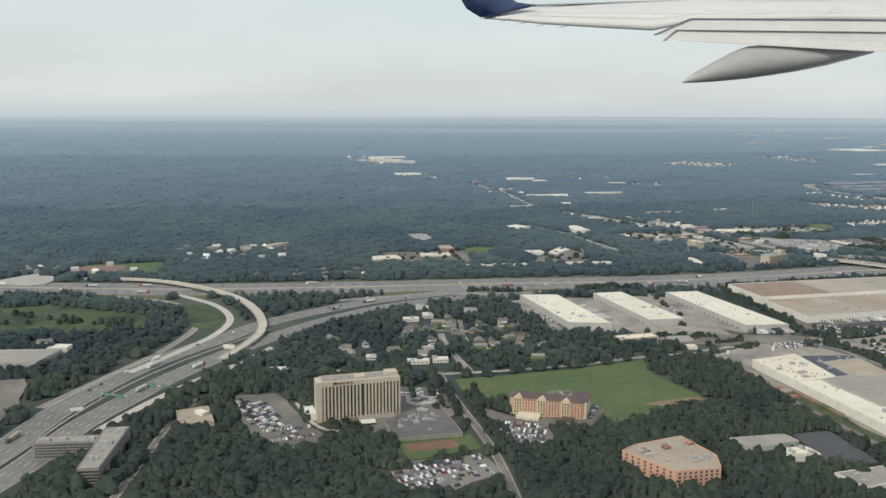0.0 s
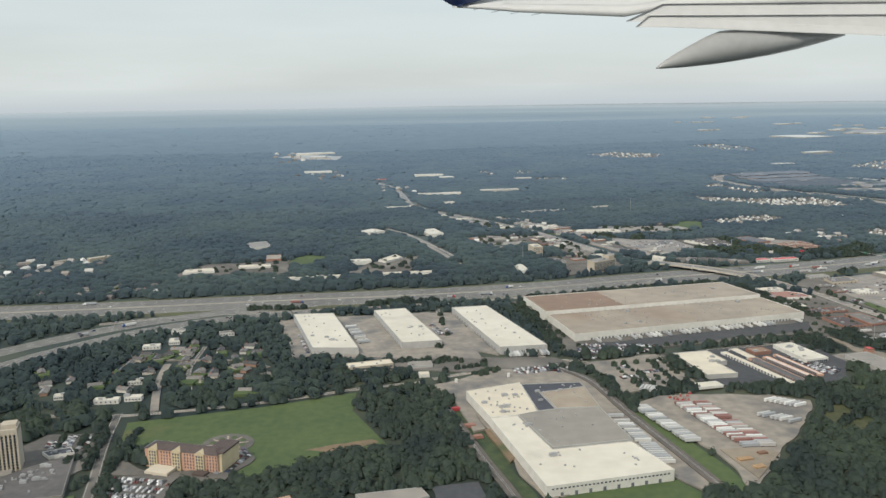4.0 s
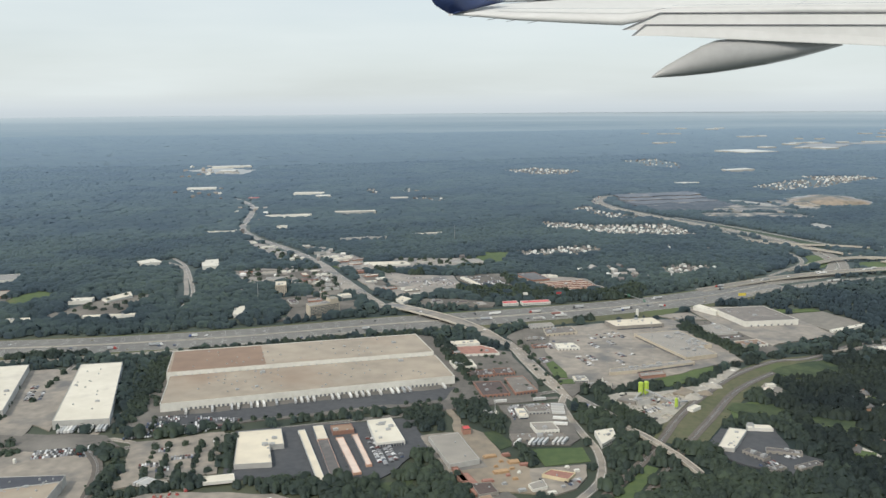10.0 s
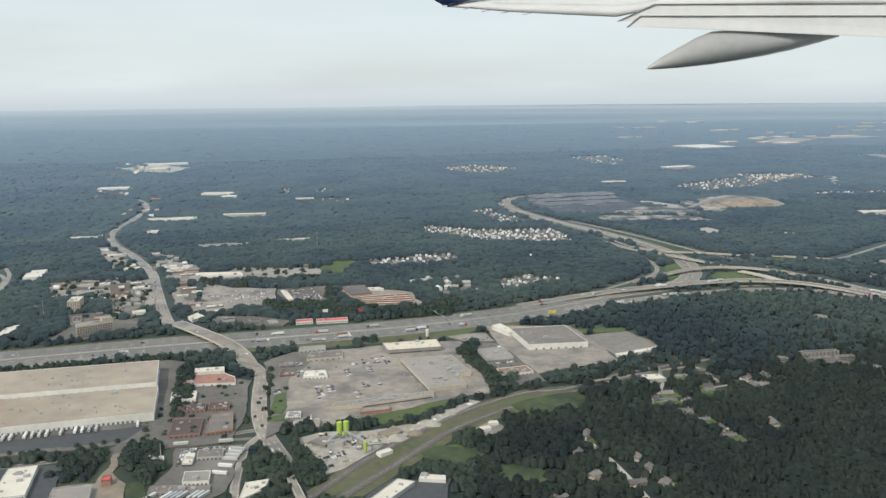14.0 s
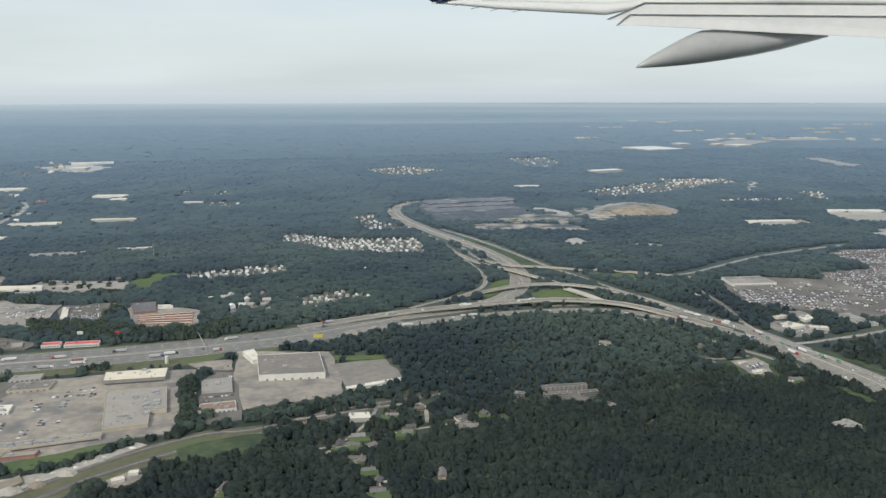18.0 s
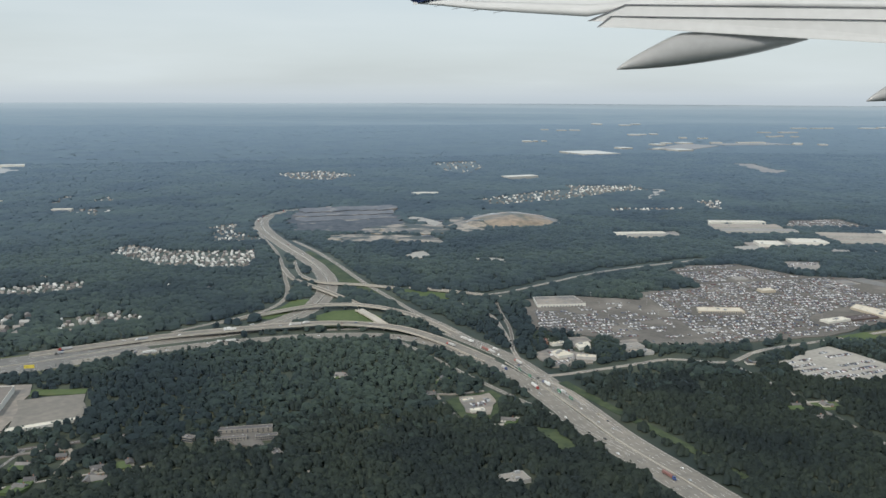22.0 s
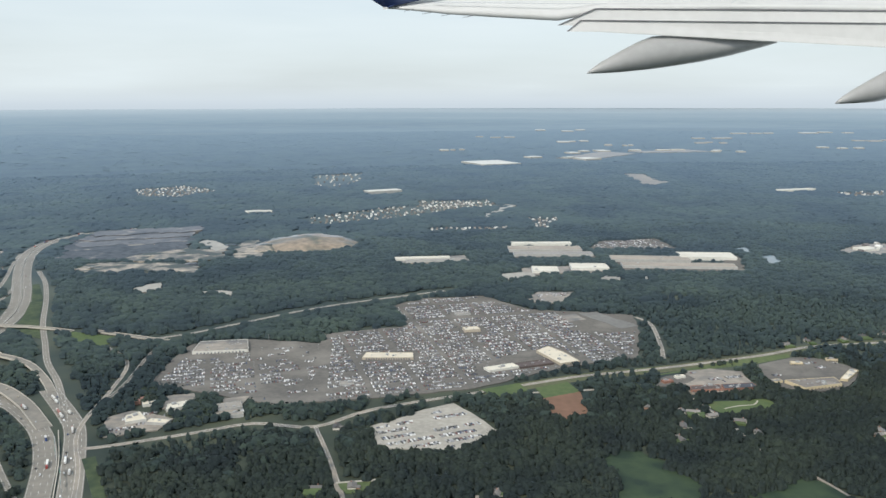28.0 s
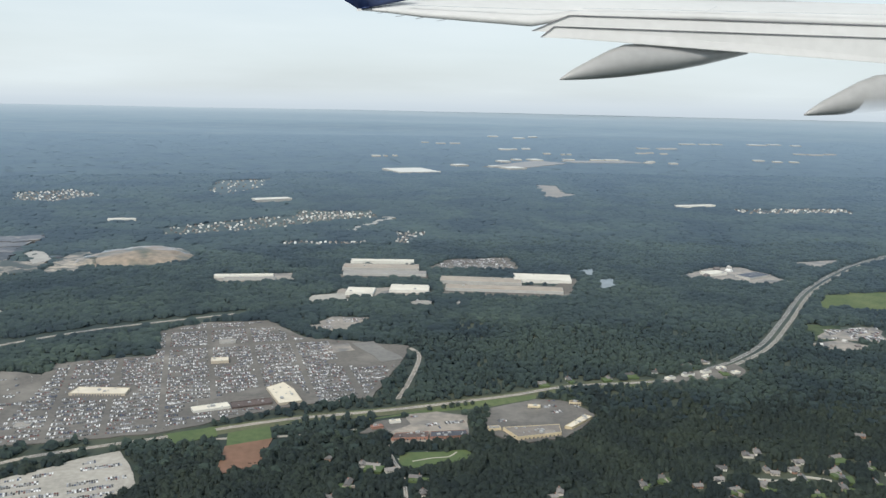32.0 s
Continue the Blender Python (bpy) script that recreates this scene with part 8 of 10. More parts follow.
def settle(places, turn=0, lawn=0.75):
    for x, y in places:
        a = turn + hr.choice((0, 90, 12, -15, 78))
        copy_thing(hr.choice(HOUSES), pose(x, y, 0.02, 0, 0, a))
        clear(rect(x, y - 0.9, 1.6 + lawn, 2.2 + lawn, hr.uniform(-20, 20)), 0)
        if hr.random() < 0.6:
            w, d = hr.uniform(1.2, 2.4), hr.uniform(1.0, 1.9)
            sheet("lawn", ragged(rect(x + hr.uniform(-0.5, 0.5), y - hr.uniform(0.6, 1.3), w, d, a), 0.35, 0.6, x), M_GRASS, "small sunlit lawn beside a house", "lawn", 0)
            if hr.random() < 0.35:
                sheet("driveway", rect(x + hr.uniform(-0.6, 0.6), y - 0.9, 0.28, 1.6, a + 20), M_LOT, "pale concrete driveway of a house", "driveway", 0)


def street(a, b, n, side, turn=0, skip=0.15):
    """Houses on both sides of a short street."""
    a, b = np.array(a, float), np.array(b, float)
    d = (b - a) / np.linalg.norm(b - a)
    s = np.array((-d[1], d[0]))
    settle([tuple(a + (b - a) * (i + 0.5) / n + s * k * side + np.array((hr.uniform(-0.3, 0.3), hr.uniform(-0.3, 0.3)))) for i in range(n) for k in (-1, 1) if hr.random() > skip], math.degrees(math.atan2(d[1], d[0])))


street((-4, 98), (-2, 118), 9, 1.5, skip=0.45)
street((3.5, 99), (2.4, 118), 8, 1.5, skip=0.45)
street((8, 102), (10, 116), 6, 1.5, skip=0.45)
street((-9, 98.4), (-14, 108), 4, 1.4, skip=0.4)
street((142, 127), (162, 136), 7, 1.4, skip=0.6)
settle([(145.8, 124), (148.2, 116.8), (133.3, 117.4), (135.9, 105.7), (157.9, 132.8), (152.2, 138.4), (157.3, 132.6), (154.7, 120.2), (180.7, 165.3), (161.2, 108.2), (241.3, 170.3), (244.3, 152.5), (180.4, 165.7), (202.6, 148.0), (193.2, 157.6), (195.0, 163.9)])
settle([(289, 173.4), (287.4, 168), (295.6, 169.4), (285.3, 164.3), (284.6, 175.4), (311.6, 163.6), (313, 161.3), (344.6, 209.1), (351.6, 210.7), (348, 207.5)])
settle([(341.3, 169.3), (344.1, 167.6), (349.8, 169.9), (338.3, 166.2), (346, 172.6), (352, 174), (335, 171), (330, 166), (356, 168), (340, 175), (361, 176), (348, 165), (333, 162), (326, 168.6)])
settle([(318, 204.6), (323, 206.6), (330, 207), (334, 209), (339, 210.4), (346, 214), (350, 216)], 15)
settle([(-60, 104), (-50, 103.6), (-29, 147), (-25, 148.4), (-21, 149.6), (-17, 150.4), (-33, 148), (-27, 152), (-22, 153.4), (-16, 154)], 5)
settle([(-2.2, 110.6), (5.0, 113.6), (9.9, 112.4), (2.1, 107.7), (4.7, 102.2), (11.6, 97.8), (6.3, 104.4), (8.6, 106.6), (-4.8, 106.2), (0.6, 113.4), (12.6, 103.0), (7.6, 110.0), (-6.0, 100.6)], 14, 0.9)
settle([(137.2, 111.3), (137.8, 108.8), (138.5, 105.5), (128.7, 99.6), (128.0, 102.5), (128.6, 97.0), (125.2, 96.8), (131.6, 113.0), (132.2, 107.4), (124.0, 100.8)], 60, 0.2)
settle([(145.2, 127.6), (146.3, 123.5), (147.1, 121.1), (148.3, 118.7), (148.4, 116.4), (143.6, 127.8), (149.0, 136.2), (151.0, 131.0)], 0, 0.4)
settle([(290.4, 173.0), (292.6, 171.6), (296.3, 165.1), (285.7, 163.7), (240.0, 152.2), (241.4, 148.0), (260.4, 149.6)], 0, 0.2)
settle([(340.7, 170.2), (344.2, 170.3), (348.6, 169.4), (349.3, 167.6), (334.1, 164.8), (333.3, 167.8), (352.7, 166.2), (359.2, 181.2), (341.9, 175.8), (343.5, 163.5), (323.4, 166.5), (312.7, 165.0), (354.6, 171.4)], 0, 0.3)
for h in HOUSES:
    for o in (*h.children_recursive, h):
        bpy.data.objects.remove(o)
M_SUBDIV = palette("estate_houses", [(0.62, 0.62, 0.60), (0.36, 0.35, 0.34), (0.20, 0.19, 0.18), (0.70, 0.70, 0.68), (0.16, 0.15, 0.15), (0.48, 0.47, 0.45), (0.28, 0.26, 0.24)], 0.85, False)


EST = "estate of small pale houses in rows among trees"


def house_field(pts, gx, gy, ang, label, seed, fill=0.85, s=1.0):
    """Far estates: little gabled houses in rows, as one mesh."""
    r = np.random.RandomState(seed)
    if label == EST:
        clear(pts, 0)
        gx, gy, s, fill = gx * 0.8, gy * 0.78, s * 0.6, min(0.9, fill * 1.05)
    P = np.array(pts)
    c, q = math.cos(radians(ang)), math.sin(radians(ang))
    R = np.array(((c, -q), (q, c)))
    w = P @ R
    vs, fs = [], []
    for y in np.arange(w[:, 1].min(), w[:, 1].max(), gy):
        for x in np.arange(w[:, 0].min(), w[:, 0].max(), gx):
            p = R @ np.array((x + r.uniform(-0.36, 0.36) * gx, y + r.uniform(-0.3, 0.3) * gy + 3.2 * noise.noise((x * 0.07, y * 0.07, seed))))
            hit = False
            for (xa, ya), (xb, yb) in zip(P, np.roll(P, -1, 0)):
                if (ya > p[1]) != (yb > p[1]) and p[0] < (xb - xa) * (p[1] - ya) / (yb - ya) + xa:
                    hit = not hit
            if not hit or r.rand() > fill:
                continue
            l, d, h, g = r.uniform(0.45, 0.68) * s, r.uniform(0.36, 0.5) * s, r.uniform(0.4, 0.7) * s, 0.26 * s
            a = radians(ang + r.choice((0, 90)) + r.uniform(-25, 25))
            ca, sa = math.cos(a), math.sin(a)
            k = len(vs)
            for u, v, z in ((-l, -d, -0.05), (l, -d, -0.05), (l, d, -0.05), (-l, d, -0.05), (-l, -d, h), (l, -d, h), (l, d, h), (-l, d, h), (-l, 0, h + g), (l, 0, h + g)):
                vs.append((p[0] + u * ca - v * sa, p[1] + u * sa + v * ca, z))
            fs += [[k + i for i in f] for f in ((0, 1, 5, 4), (1, 2, 6, 9, 5), (2, 3, 7, 6), (3, 0, 4, 8, 7), (4, 5, 9, 8), (6, 7, 8, 9))]
            clear([(p[0] - 0.9 * s, p[1] - 1.3 * s), (p[0] + 0.9 * s, p[1] - 1.3 * s), (p[0] + 0.8 * s, p[1] + 0.7 * s), (p[0] - 0.8 * s, p[1] + 0.7 * s)])
    me = bpy.data.meshes.new("housing_estate")
    me.from_pydata(vs, [], fs)
    me.materials.append(M_SUBDIV)
    tagged(new("housing_estate", me), label, "houses", kind="stuff")


house_field([(113.6, 259.5), (113.7, 270.0), (117.1, 274.0), (126.8, 264.8), (140.1, 264.6), (149.7, 266.0), (153.0, 250.7), (152.1, 241.0), (138.0, 242.4), (128.9, 245.0)], 1.5, 2.2, 12, EST, 1)
house_field([(100, 216), (102, 221), (121, 229), (123, 218.5), (108, 212.4)], 1.7, 2.5, 14, EST, 2)
house_field([(112.4, 198.2), (124.5, 201.3), (125.6, 185.3), (115, 184.1)], 2.0, 3.4, 10, "rows of pale two-storey flats among trees", 3, 0.6, 1.2)
house_field([(128, 196.5), (136.9, 203.4), (138, 194), (130.3, 187.9)], 1.7, 2.6, 20, EST, 30, 0.75)
house_field([(127, 198.7), (142, 200.9), (142.6, 194.4), (130, 193)], 1.7, 2.4, 10, EST, 4, 0.8)
house_field([(136.3, 277.4), (129.6, 303.0), (134.6, 316.0), (139.5, 295.0), (147.8, 284.6), (148.8, 277.4)], 1.7, 3.0, 30, EST, 5, 0.6)
house_field([(143.0, 207.6), (136.4, 223.0), (138.4, 228.0), (148.4, 223.1), (152.0, 212.0), (149.2, 206.4)], 2.8, 3.6, 10, "pale houses scattered among trees", 6, 0.5, 0.8)
house_field([(121, 480), (141, 500), (164, 474), (150, 446), (132, 450)], 2.6, 4.4, 10, EST, 7, 0.85, 1.2)
house_field([(199, 558), (228, 572), (230, 520), (216, 478), (206, 500)], 4.5, 8.0, 10, EST, 8, 0.6, 1.3)
house_field([(213, 374), (246, 406), (275, 418), (286, 418), (276, 398), (240, 366), (219, 356)], 2.3, 4.4, 35, EST, 9, 0.6, 1.1)
house_field([(258, 346.8), (288.4, 349.6), (288, 343.4), (258, 339.4)], 2.0, 3.4, 3, EST, 10, 0.9, 1.1)
house_field([(296.4, 370), (308.6, 370), (305, 360.6), (299.4, 343), (297, 343)], 2.0, 3.4, 12, EST, 33, 0.9, 1.1)
house_field([(450, 430), (505, 436), (512, 455), (452, 448)], 2.2, 4.0, 5, EST, 11, 0.7, 1.2)
house_field([(258, 426.4), (288, 426.6), (292, 404.3), (258, 400.0)], 2.2, 4.4, 5, EST, 12, 0.8, 1.1)
house_field([(-64, 522), (-49, 543), (-26, 457), (-43, 446)], 7, 16, 10, "far rows of pale institution blocks", 31, 0.7, 2.0)
house_field([(-24, 380), (-8, 386), (1, 356), (-22, 366)], 5, 9, 10, "far rows of pale institution blocks", 32, 0.7, 1.6)
house_field([(66.0, 346.5), (84.0, 349.5), (87.0, 338.0), (86.2, 327.0), (82.0, 331.0), (70.8, 338.0)], 2.2, 5.0, 6, EST, 13, 0.7, 1.1)
house_field([(54.0, 382.0), (58.0, 380.0), (62.0, 360.0), (58.6, 360.0)], 2.6, 5.0, 20, EST, 41, 0.6, 1.1)
house_field([(71.0, 382.0), (78.0, 372.0), (77.0, 364.0), (70.4, 366.4)], 2.6, 5.0, 20, EST, 42, 0.6, 1.1)
house_field([(-57, 174), (-46, 179), (-31, 179), (-29, 164), (-42, 161), (-52, 158)], 3.4, 4.6, 6, "far rows of two-storey pale flats", 14, 0.65, 1.3)
house_field([(-76, 160), (-62, 158), (-50, 147), (-66, 150), (-78, 147)], 2.8, 4.0, 6, "far pale works and flats by the highway", 16, 0.6)
house_field([(-29, 150), (-12, 154), (-14, 146), (-28, 144)], 2.6, 3.4, 6, "small houses behind the interstate trees", 17, 0.5)
house_field([(84, 206), (96, 230), (112, 232), (100, 212)], 3.0, 5.5, 14, "scattered houses among far trees", 18, 0.35)
house_field([(66, 170), (62, 190), (52, 206), (42, 196), (44, 176), (58, 168)], 2.8, 4.6, 20, "crowded low roadside businesses along the arterial road", 19, 0.5, 0.9)
house_field([(66, 196), (70, 204), (64, 222), (50, 228), (56, 212)], 2.8, 5.0, 14, "crowded low roadside businesses along the arterial road", 20, 0.6, 0.9)
house_field([(20, 322), (36, 296), (40, 258), (30, 252), (22, 290), (8, 330)], 4.0, 9.0, 14, "far businesses along the arterial road", 21, 0.5, 1.2)
house_field([(-34, 372), (-4, 394), (10, 350), (24, 318), (10, 318), (-10, 350)], 5.5, 14.0, 14, "far pale buildings along a ridge road", 22, 0.35, 1.6)
house_field([(377, 227.6), (384, 231), (388, 226), (380, 221.6)], 2.2, 2.6, 20, "small works beside the far highway", 40, 0.6, 0.9)
house_field([(373, 292), (386, 306), (396, 307), (402, 288)], 4, 6, 20, "far plant buildings in the woods", 24, 0.4, 1.3)

# ---- pale clearings, diggings and water ----
sheet("far_clearing", ragged([(-56, 500), (-40, 520), (-16, 500), (-14, 466), (-30, 470)], 2.2, 2.5), M_GRAVEL, "pale cleared site in far woods", "yard", 0)
sheet("far_clearing", ragged([(366, 690), (420, 770), (440, 740), (400, 690)], 2.2, 2.5), M_DIRT, "pale cleared site in far woods", "yard", 0)
sheet("far_clearing", ragged([(440, 770), (500, 790), (510, 760), (450, 750)], 2.2, 2.5), M_DIRT, "pale cleared site in far woods", "yard", 0)
sheet("far_clearing", ragged([(381.0, 553), (392.2, 550), (388, 514), (392.4, 500), (380, 486), (374, 491)], 1.6, 2.5), M_DIRT, "reddish cleared site in far woods", "yard", 0)
sheet("far_clearing", ragged([(294, 410), (298, 408), (282, 372), (280, 374)], 2.2, 2.5), M_GRAVEL, "pale strip through far woods", "yard", 0)
sheet("pond", ragged([(345.4, 299.3), (351.4, 303.8), (349.4, 294), (347.2, 292.6)], 0.6, 1.5), M_WATER, "still grey pond among far woods", "water")
sheet("pond", ragged([(348.6, 288.2), (353.2, 289.6), (351.2, 278.6), (346.6, 277.6)], 0.6, 1.5), M_WATER, "still grey pond among far woods", "water")
sheet("quarry_floor", ragged([(166.0, 281.0), (167.2, 287.7), (175.7, 290.2), (189.4, 288.2), (198.6, 282), (198.4, 275.6), (196.7, 271.9), (192.9, 276.5), (180.9, 278.4), (174.1, 275.0)], 1.2, 1.5), M_CUT, "pale grey rock floor of a quarry", "quarry")
sheet("quarry_floor", ragged([(171.2, 292.6), (176.5, 303), (182.8, 309.4), (187.9, 311), (194.0, 308.6), (199.5, 310.4), (201.4, 292.8), (193.7, 289.8), (188.7, 293.7), (180, 291.0)], 1.4, 1.5), M_CUT, "pale grey rock floor of a quarry", "quarry")
sheet("quarry_floor", ragged([(188.6, 322.0), (190.4, 326.0), (194.9, 322), (199.6, 311), (197.2, 305.6), (193.4, 312.2)], 0.8, 1.5), M_GRAVEL, "pale haul road climbing out of the quarry", "quarry")
sheet("quarry_floor", ragged([(201.5, 323.0), (207.2, 325.6), (208.8, 306), (212.1, 297.3), (204.2, 292.8), (202.4, 303.3)], 1.2, 1.5), M_CUT, "pale rock apron beside the quarry", "quarry")
sheet("quarry_yard", ragged([(188.6, 257.0), (190.5, 261.0), (193.5, 263.6), (193.9, 259.5), (195.4, 255.8), (191.1, 252.4)], 0.6, 1.0), M_GRAVEL, "pale yard among the woods", "yard")
sheet("quarry_yard", ragged([(204.3, 252.9), (209.2, 254.0), (213.2, 251.2), (212.9, 248.2), (208.4, 250.6)], 0.5, 1.0), M_GRAVEL, "pale yard among the woods", "yard")
sheet("quarry_pit", ragged([(157, 296), (152.4, 310), (148.4, 329.4), (162.1, 335.4), (181.7, 343), (187, 326), (186.4, 309.8), (176, 301), (169, 292.4)], 1.6, 2.0, 2.0), M_BENCH, "dark grey rock pit of the quarry", "quarry")
for k, (y, h) in enumerate(((302.0, 0.12), (310.5, 0.3), (319.5, 0.5), (328.5, 0.75), (336.5, 1.05))):
    g = (336.5 - y) * 0.17
    pts = [(153.4 + g * 1.1, y - 5.5), (167.4 + g * 0.4, y - 0.6), (176.8 + g * 0.2, y + 1.2), (184.4 + g * 0.3, y + 5.6), (183.4, y + 14.5), (174, y + 11.5), (163, y + 9.5), (150, y + 4)]
    top("quarry_bench", prism(bmesh.new(), ragged(pts, 1.7, 1.3, h), -0.1, h), M_LEDGE, "stepped grey rock bench of the quarry", "rock", "quarry benches", "structure")
    clear(pts, 0)


def heap(name, cx, cy, rx, ry, h, mat, label, category, seed, kind=""):
    """An uneven mound."""
    bm = bmesh.new()
    n, lv = 34, 9
    rows = []
    for j in range(lv):
        t = j / lv
        rows.append([bm.verts.new((cx + rx * (1 - t) ** 0.75 * math.cos(a) * (1 + 0.3 * noise.noise((math.cos(a) * 2.5, math.sin(a) * 2.5, seed + t * 3))), cy + ry * (1 - t) ** 0.75 * math.sin(a) * (1 + 0.3 * noise.noise((math.sin(a) * 2.5, math.cos(a) * 2.5, seed - t * 3))),
                                   -0.03 + h * t ** 0.8 * (1 + 0.2 * noise.noise((math.cos(a), math.sin(a), seed * 2 + t))))) for a in (2 * math.pi * i / n for i in range(n))])
    tip = bm.verts.new((cx, cy, h))
    for a, b in zip(rows, rows[1:]):
        for i in range(n):
            bm.faces.new((a[i], a[(i + 1) % n], b[(i + 1) % n], b[i]))
    for i in range(n):
        bm.faces.new((rows[-1][i], rows[-1][(i + 1) % n], tip))
    for f in bm.faces:
        f.smooth = True
    clear([(cx + rx * math.cos(2 * math.pi * i / 12), cy + ry * math.sin(2 * math.pi * i / 12)) for i in range(12)], 0.1)
    return top(name, bm, mat, label, category, kind=kind)


heap("spoil_mound", 222.5, 318, 15, 17, 2.6, M_MOUND, "broad tan spoil mound with grassy flanks", "mound", 4.0, "structure")
heap("spoil_mound", 211, 311, 5, 10, 1.4, M_CUT, "pale rock heap beside the quarry", "mound", 6.0, "structure")

for k, (x, y) in enumerate(((184, 314), (192, 320), (176, 318), (199, 316), (188, 304), (181, 298), (196, 300), (170, 282), (186, 280), (194, 286), (203, 308), (168, 322))):
    heap("rock_mound", x, y, 2.2 + 1.6 * noise.noise((k * 1.3, 0, 0)), 4.0 + 2.0 * noise.noise((k * 1.7, 5, 0)), 0.55 + 0.3 * noise.noise((k * 2.1, 9, 0)), M_CUT if k % 3 else M_BENCH, "heap of broken rock in the quarry", "heap", k * 3.1)
# ---- concrete plant ----
def silo(x, y, h, r):
    ob = empty("silo", pose(x, y, 0), "lime-green cement silo on steel legs", "silo", "cement silos")
    part("tank", tube(bmesh.new(), 0, 0, h * 0.32, h, r, r, 14), M_SILO, ob)
    part("cone", tube(bmesh.new(), 0, 0, h * 0.16, h * 0.32, r * 0.25, r, 14), M_SILO, ob)
    part("cap", tube(bmesh.new(), 0, 0, h, h + 0.1, r, r * 0.3, 14), M_SILO, ob)
    for a in range(4):
        part("leg", boxed(r * 0.8 * math.cos(a * 1.571) - 0.03, r * 0.8 * math.sin(a * 1.571) - 0.03, -0.05, r * 0.8 * math.cos(a * 1.571) + 0.03, r * 0.8 * math.sin(a * 1.571) + 0.03, h * 0.4), M_STEEL, ob)


silo(106.5, 117.6, 1.95, 0.3)
silo(107.2, 117.8, 1.95, 0.3)
silo(109.6, 113.6, 1.35, 0.2)
for x, y, rx, h, m in ((112.6, 117.4, 1.3, 0.6, M_GRAVEL), (114.6, 118.8, 1.0, 0.5, M_DIRT), (110.4, 116.4, 0.9, 0.45, M_GRAVEL), (116.4, 121.4, 1.2, 0.5, M_GRAVEL), (105.2, 113.6, 0.8, 0.35, M_GRAVEL), (118.6, 124.6, 0.9, 0.4, M_GRAVEL), (104.2, 116.6, 0.7, 0.3, M_DIRT)):
    heap("stockpile", x, y, rx, rx * 0.8, h, m, "pile of loose gravel at the concrete plant", "heap", x)
for x0, y0, x1, y1, h in ((107, 117.4, 110, 115.6, 1.1), (109.6, 113.8, 111.6, 116, 0.8), (106.4, 117.2, 104.6, 115.2, 0.8)):
    d = math.hypot(x1 - x0, y1 - y0)
    ob_ = empty("conveyor", pose(x0, y0, 0, 0, 0, math.degrees(math.atan2(y1 - y0, x1 - x0))), "grey inclined belt conveyor at the plant", "conveyor", "plant conveyors")
    bm = bmesh.new()
    v = [bm.verts.new(p) for p in ((0, -0.1, h), (d, -0.1, 0.1), (d, 0.1, 0.1), (0, 0.1, h), (0, -0.1, h + 0.12), (d, -0.1, 0.22), (d, 0.1, 0.22), (0, 0.1, h + 0.12))]
    for f in ((3, 2, 1, 0), (4, 5, 6, 7), (0, 1, 5, 4), (1, 2, 6, 5), (2, 3, 7, 6), (3, 0, 4, 7)):
        bm.faces.new([v[i] for i in f])
    part("belt", bm, M_STEEL, ob_)
    part("trestle", boxed(d * 0.3, -0.08, -0.02, d * 0.3 + 0.06, 0.08, h * 0.72), M_STEEL, ob_)
for k in range(16):
    x = 103.6 + 7.6 * hr.random()
    y = 110.6 + (x - 104) * 0.75 + 4.5 * hr.random()
    heap("stockpile", x, y, 0.25 + 0.45 * hr.random(), 0.2 + 0.35 * hr.random(), 0.12 + 0.2 * hr.random(), hr.choice((M_GRAVEL, M_PALE, M_DIRT, M_LOT)), "small heap of rubble at the concrete plant", "heap", k * 1.7)
for k in range(14):
    u = hr.random()
    x, y = 112 + 9.6 * u + hr.uniform(-0.2, 0.2), 117.2 + 10.8 * u + hr.uniform(0.1, 0.8)
    heap("stockpile", x, y, 0.25 + 0.4 * hr.random(), 0.2 + 0.25 * hr.random(), 0.1 + 0.15 * hr.random(), hr.choice((M_PALE, M_WALLW, M_GRAVEL)), "small pale rubble heap beside the railway", "heap", k * 2.3)
sheet("plant_earth", ragged([(110.6, 118.6), (112.3, 120.3), (113.3, 118.8), (111.8, 117.7)], 0.5, 0.6), M_DIRT, "tan sand heaped beside the plant", "earth")
sheet("plant_earth", ragged([(103.4, 116.4), (104.4, 118.2), (106.4, 117.6), (105.4, 115.2)], 0.5, 0.6), M_LOT, "grey slurry spread over the plant yard", "earth")
heap("stockpile", 111.9, 119.0, 0.9, 0.6, 0.5, M_DIRT, "tan sand pile at the concrete plant", "heap", 8.8)


def aggregate_bay(x, y, deg):
    """Three low concrete walls round a heap of stone."""
    ob = empty("aggregate_bay", pose(x, y, 0.03, 0, 0, deg), "low concrete storage bay with loose stone", "bay", "aggregate bays")
    part("back_wall", boxed(-0.5, 0.32, -0.05, 0.5, 0.4, 0.28), M_PALE, ob)
    for k in (-1, 1):
        part("side_wall", boxed(k * 0.5 - 0.04, -0.4, -0.05, k * 0.5 + 0.04, 0.4, 0.24), M_PALE, ob)
    part("stone", tube(bmesh.new(), 0, 0, -0.02, 0.16, 0.4, 0.08, 9), M_GRAVEL, ob)


for x, y, a in ((108.8, 117.6, 20), (109.9, 118.0, 20), (111.0, 117.2, 40), (107.0, 112.6, 30), (107.9, 111.2, 40), (103.6, 116.2, 70), (103.2, 114.9, 70), (112.8, 117.8, 45)):
    aggregate_bay(x, y, a)


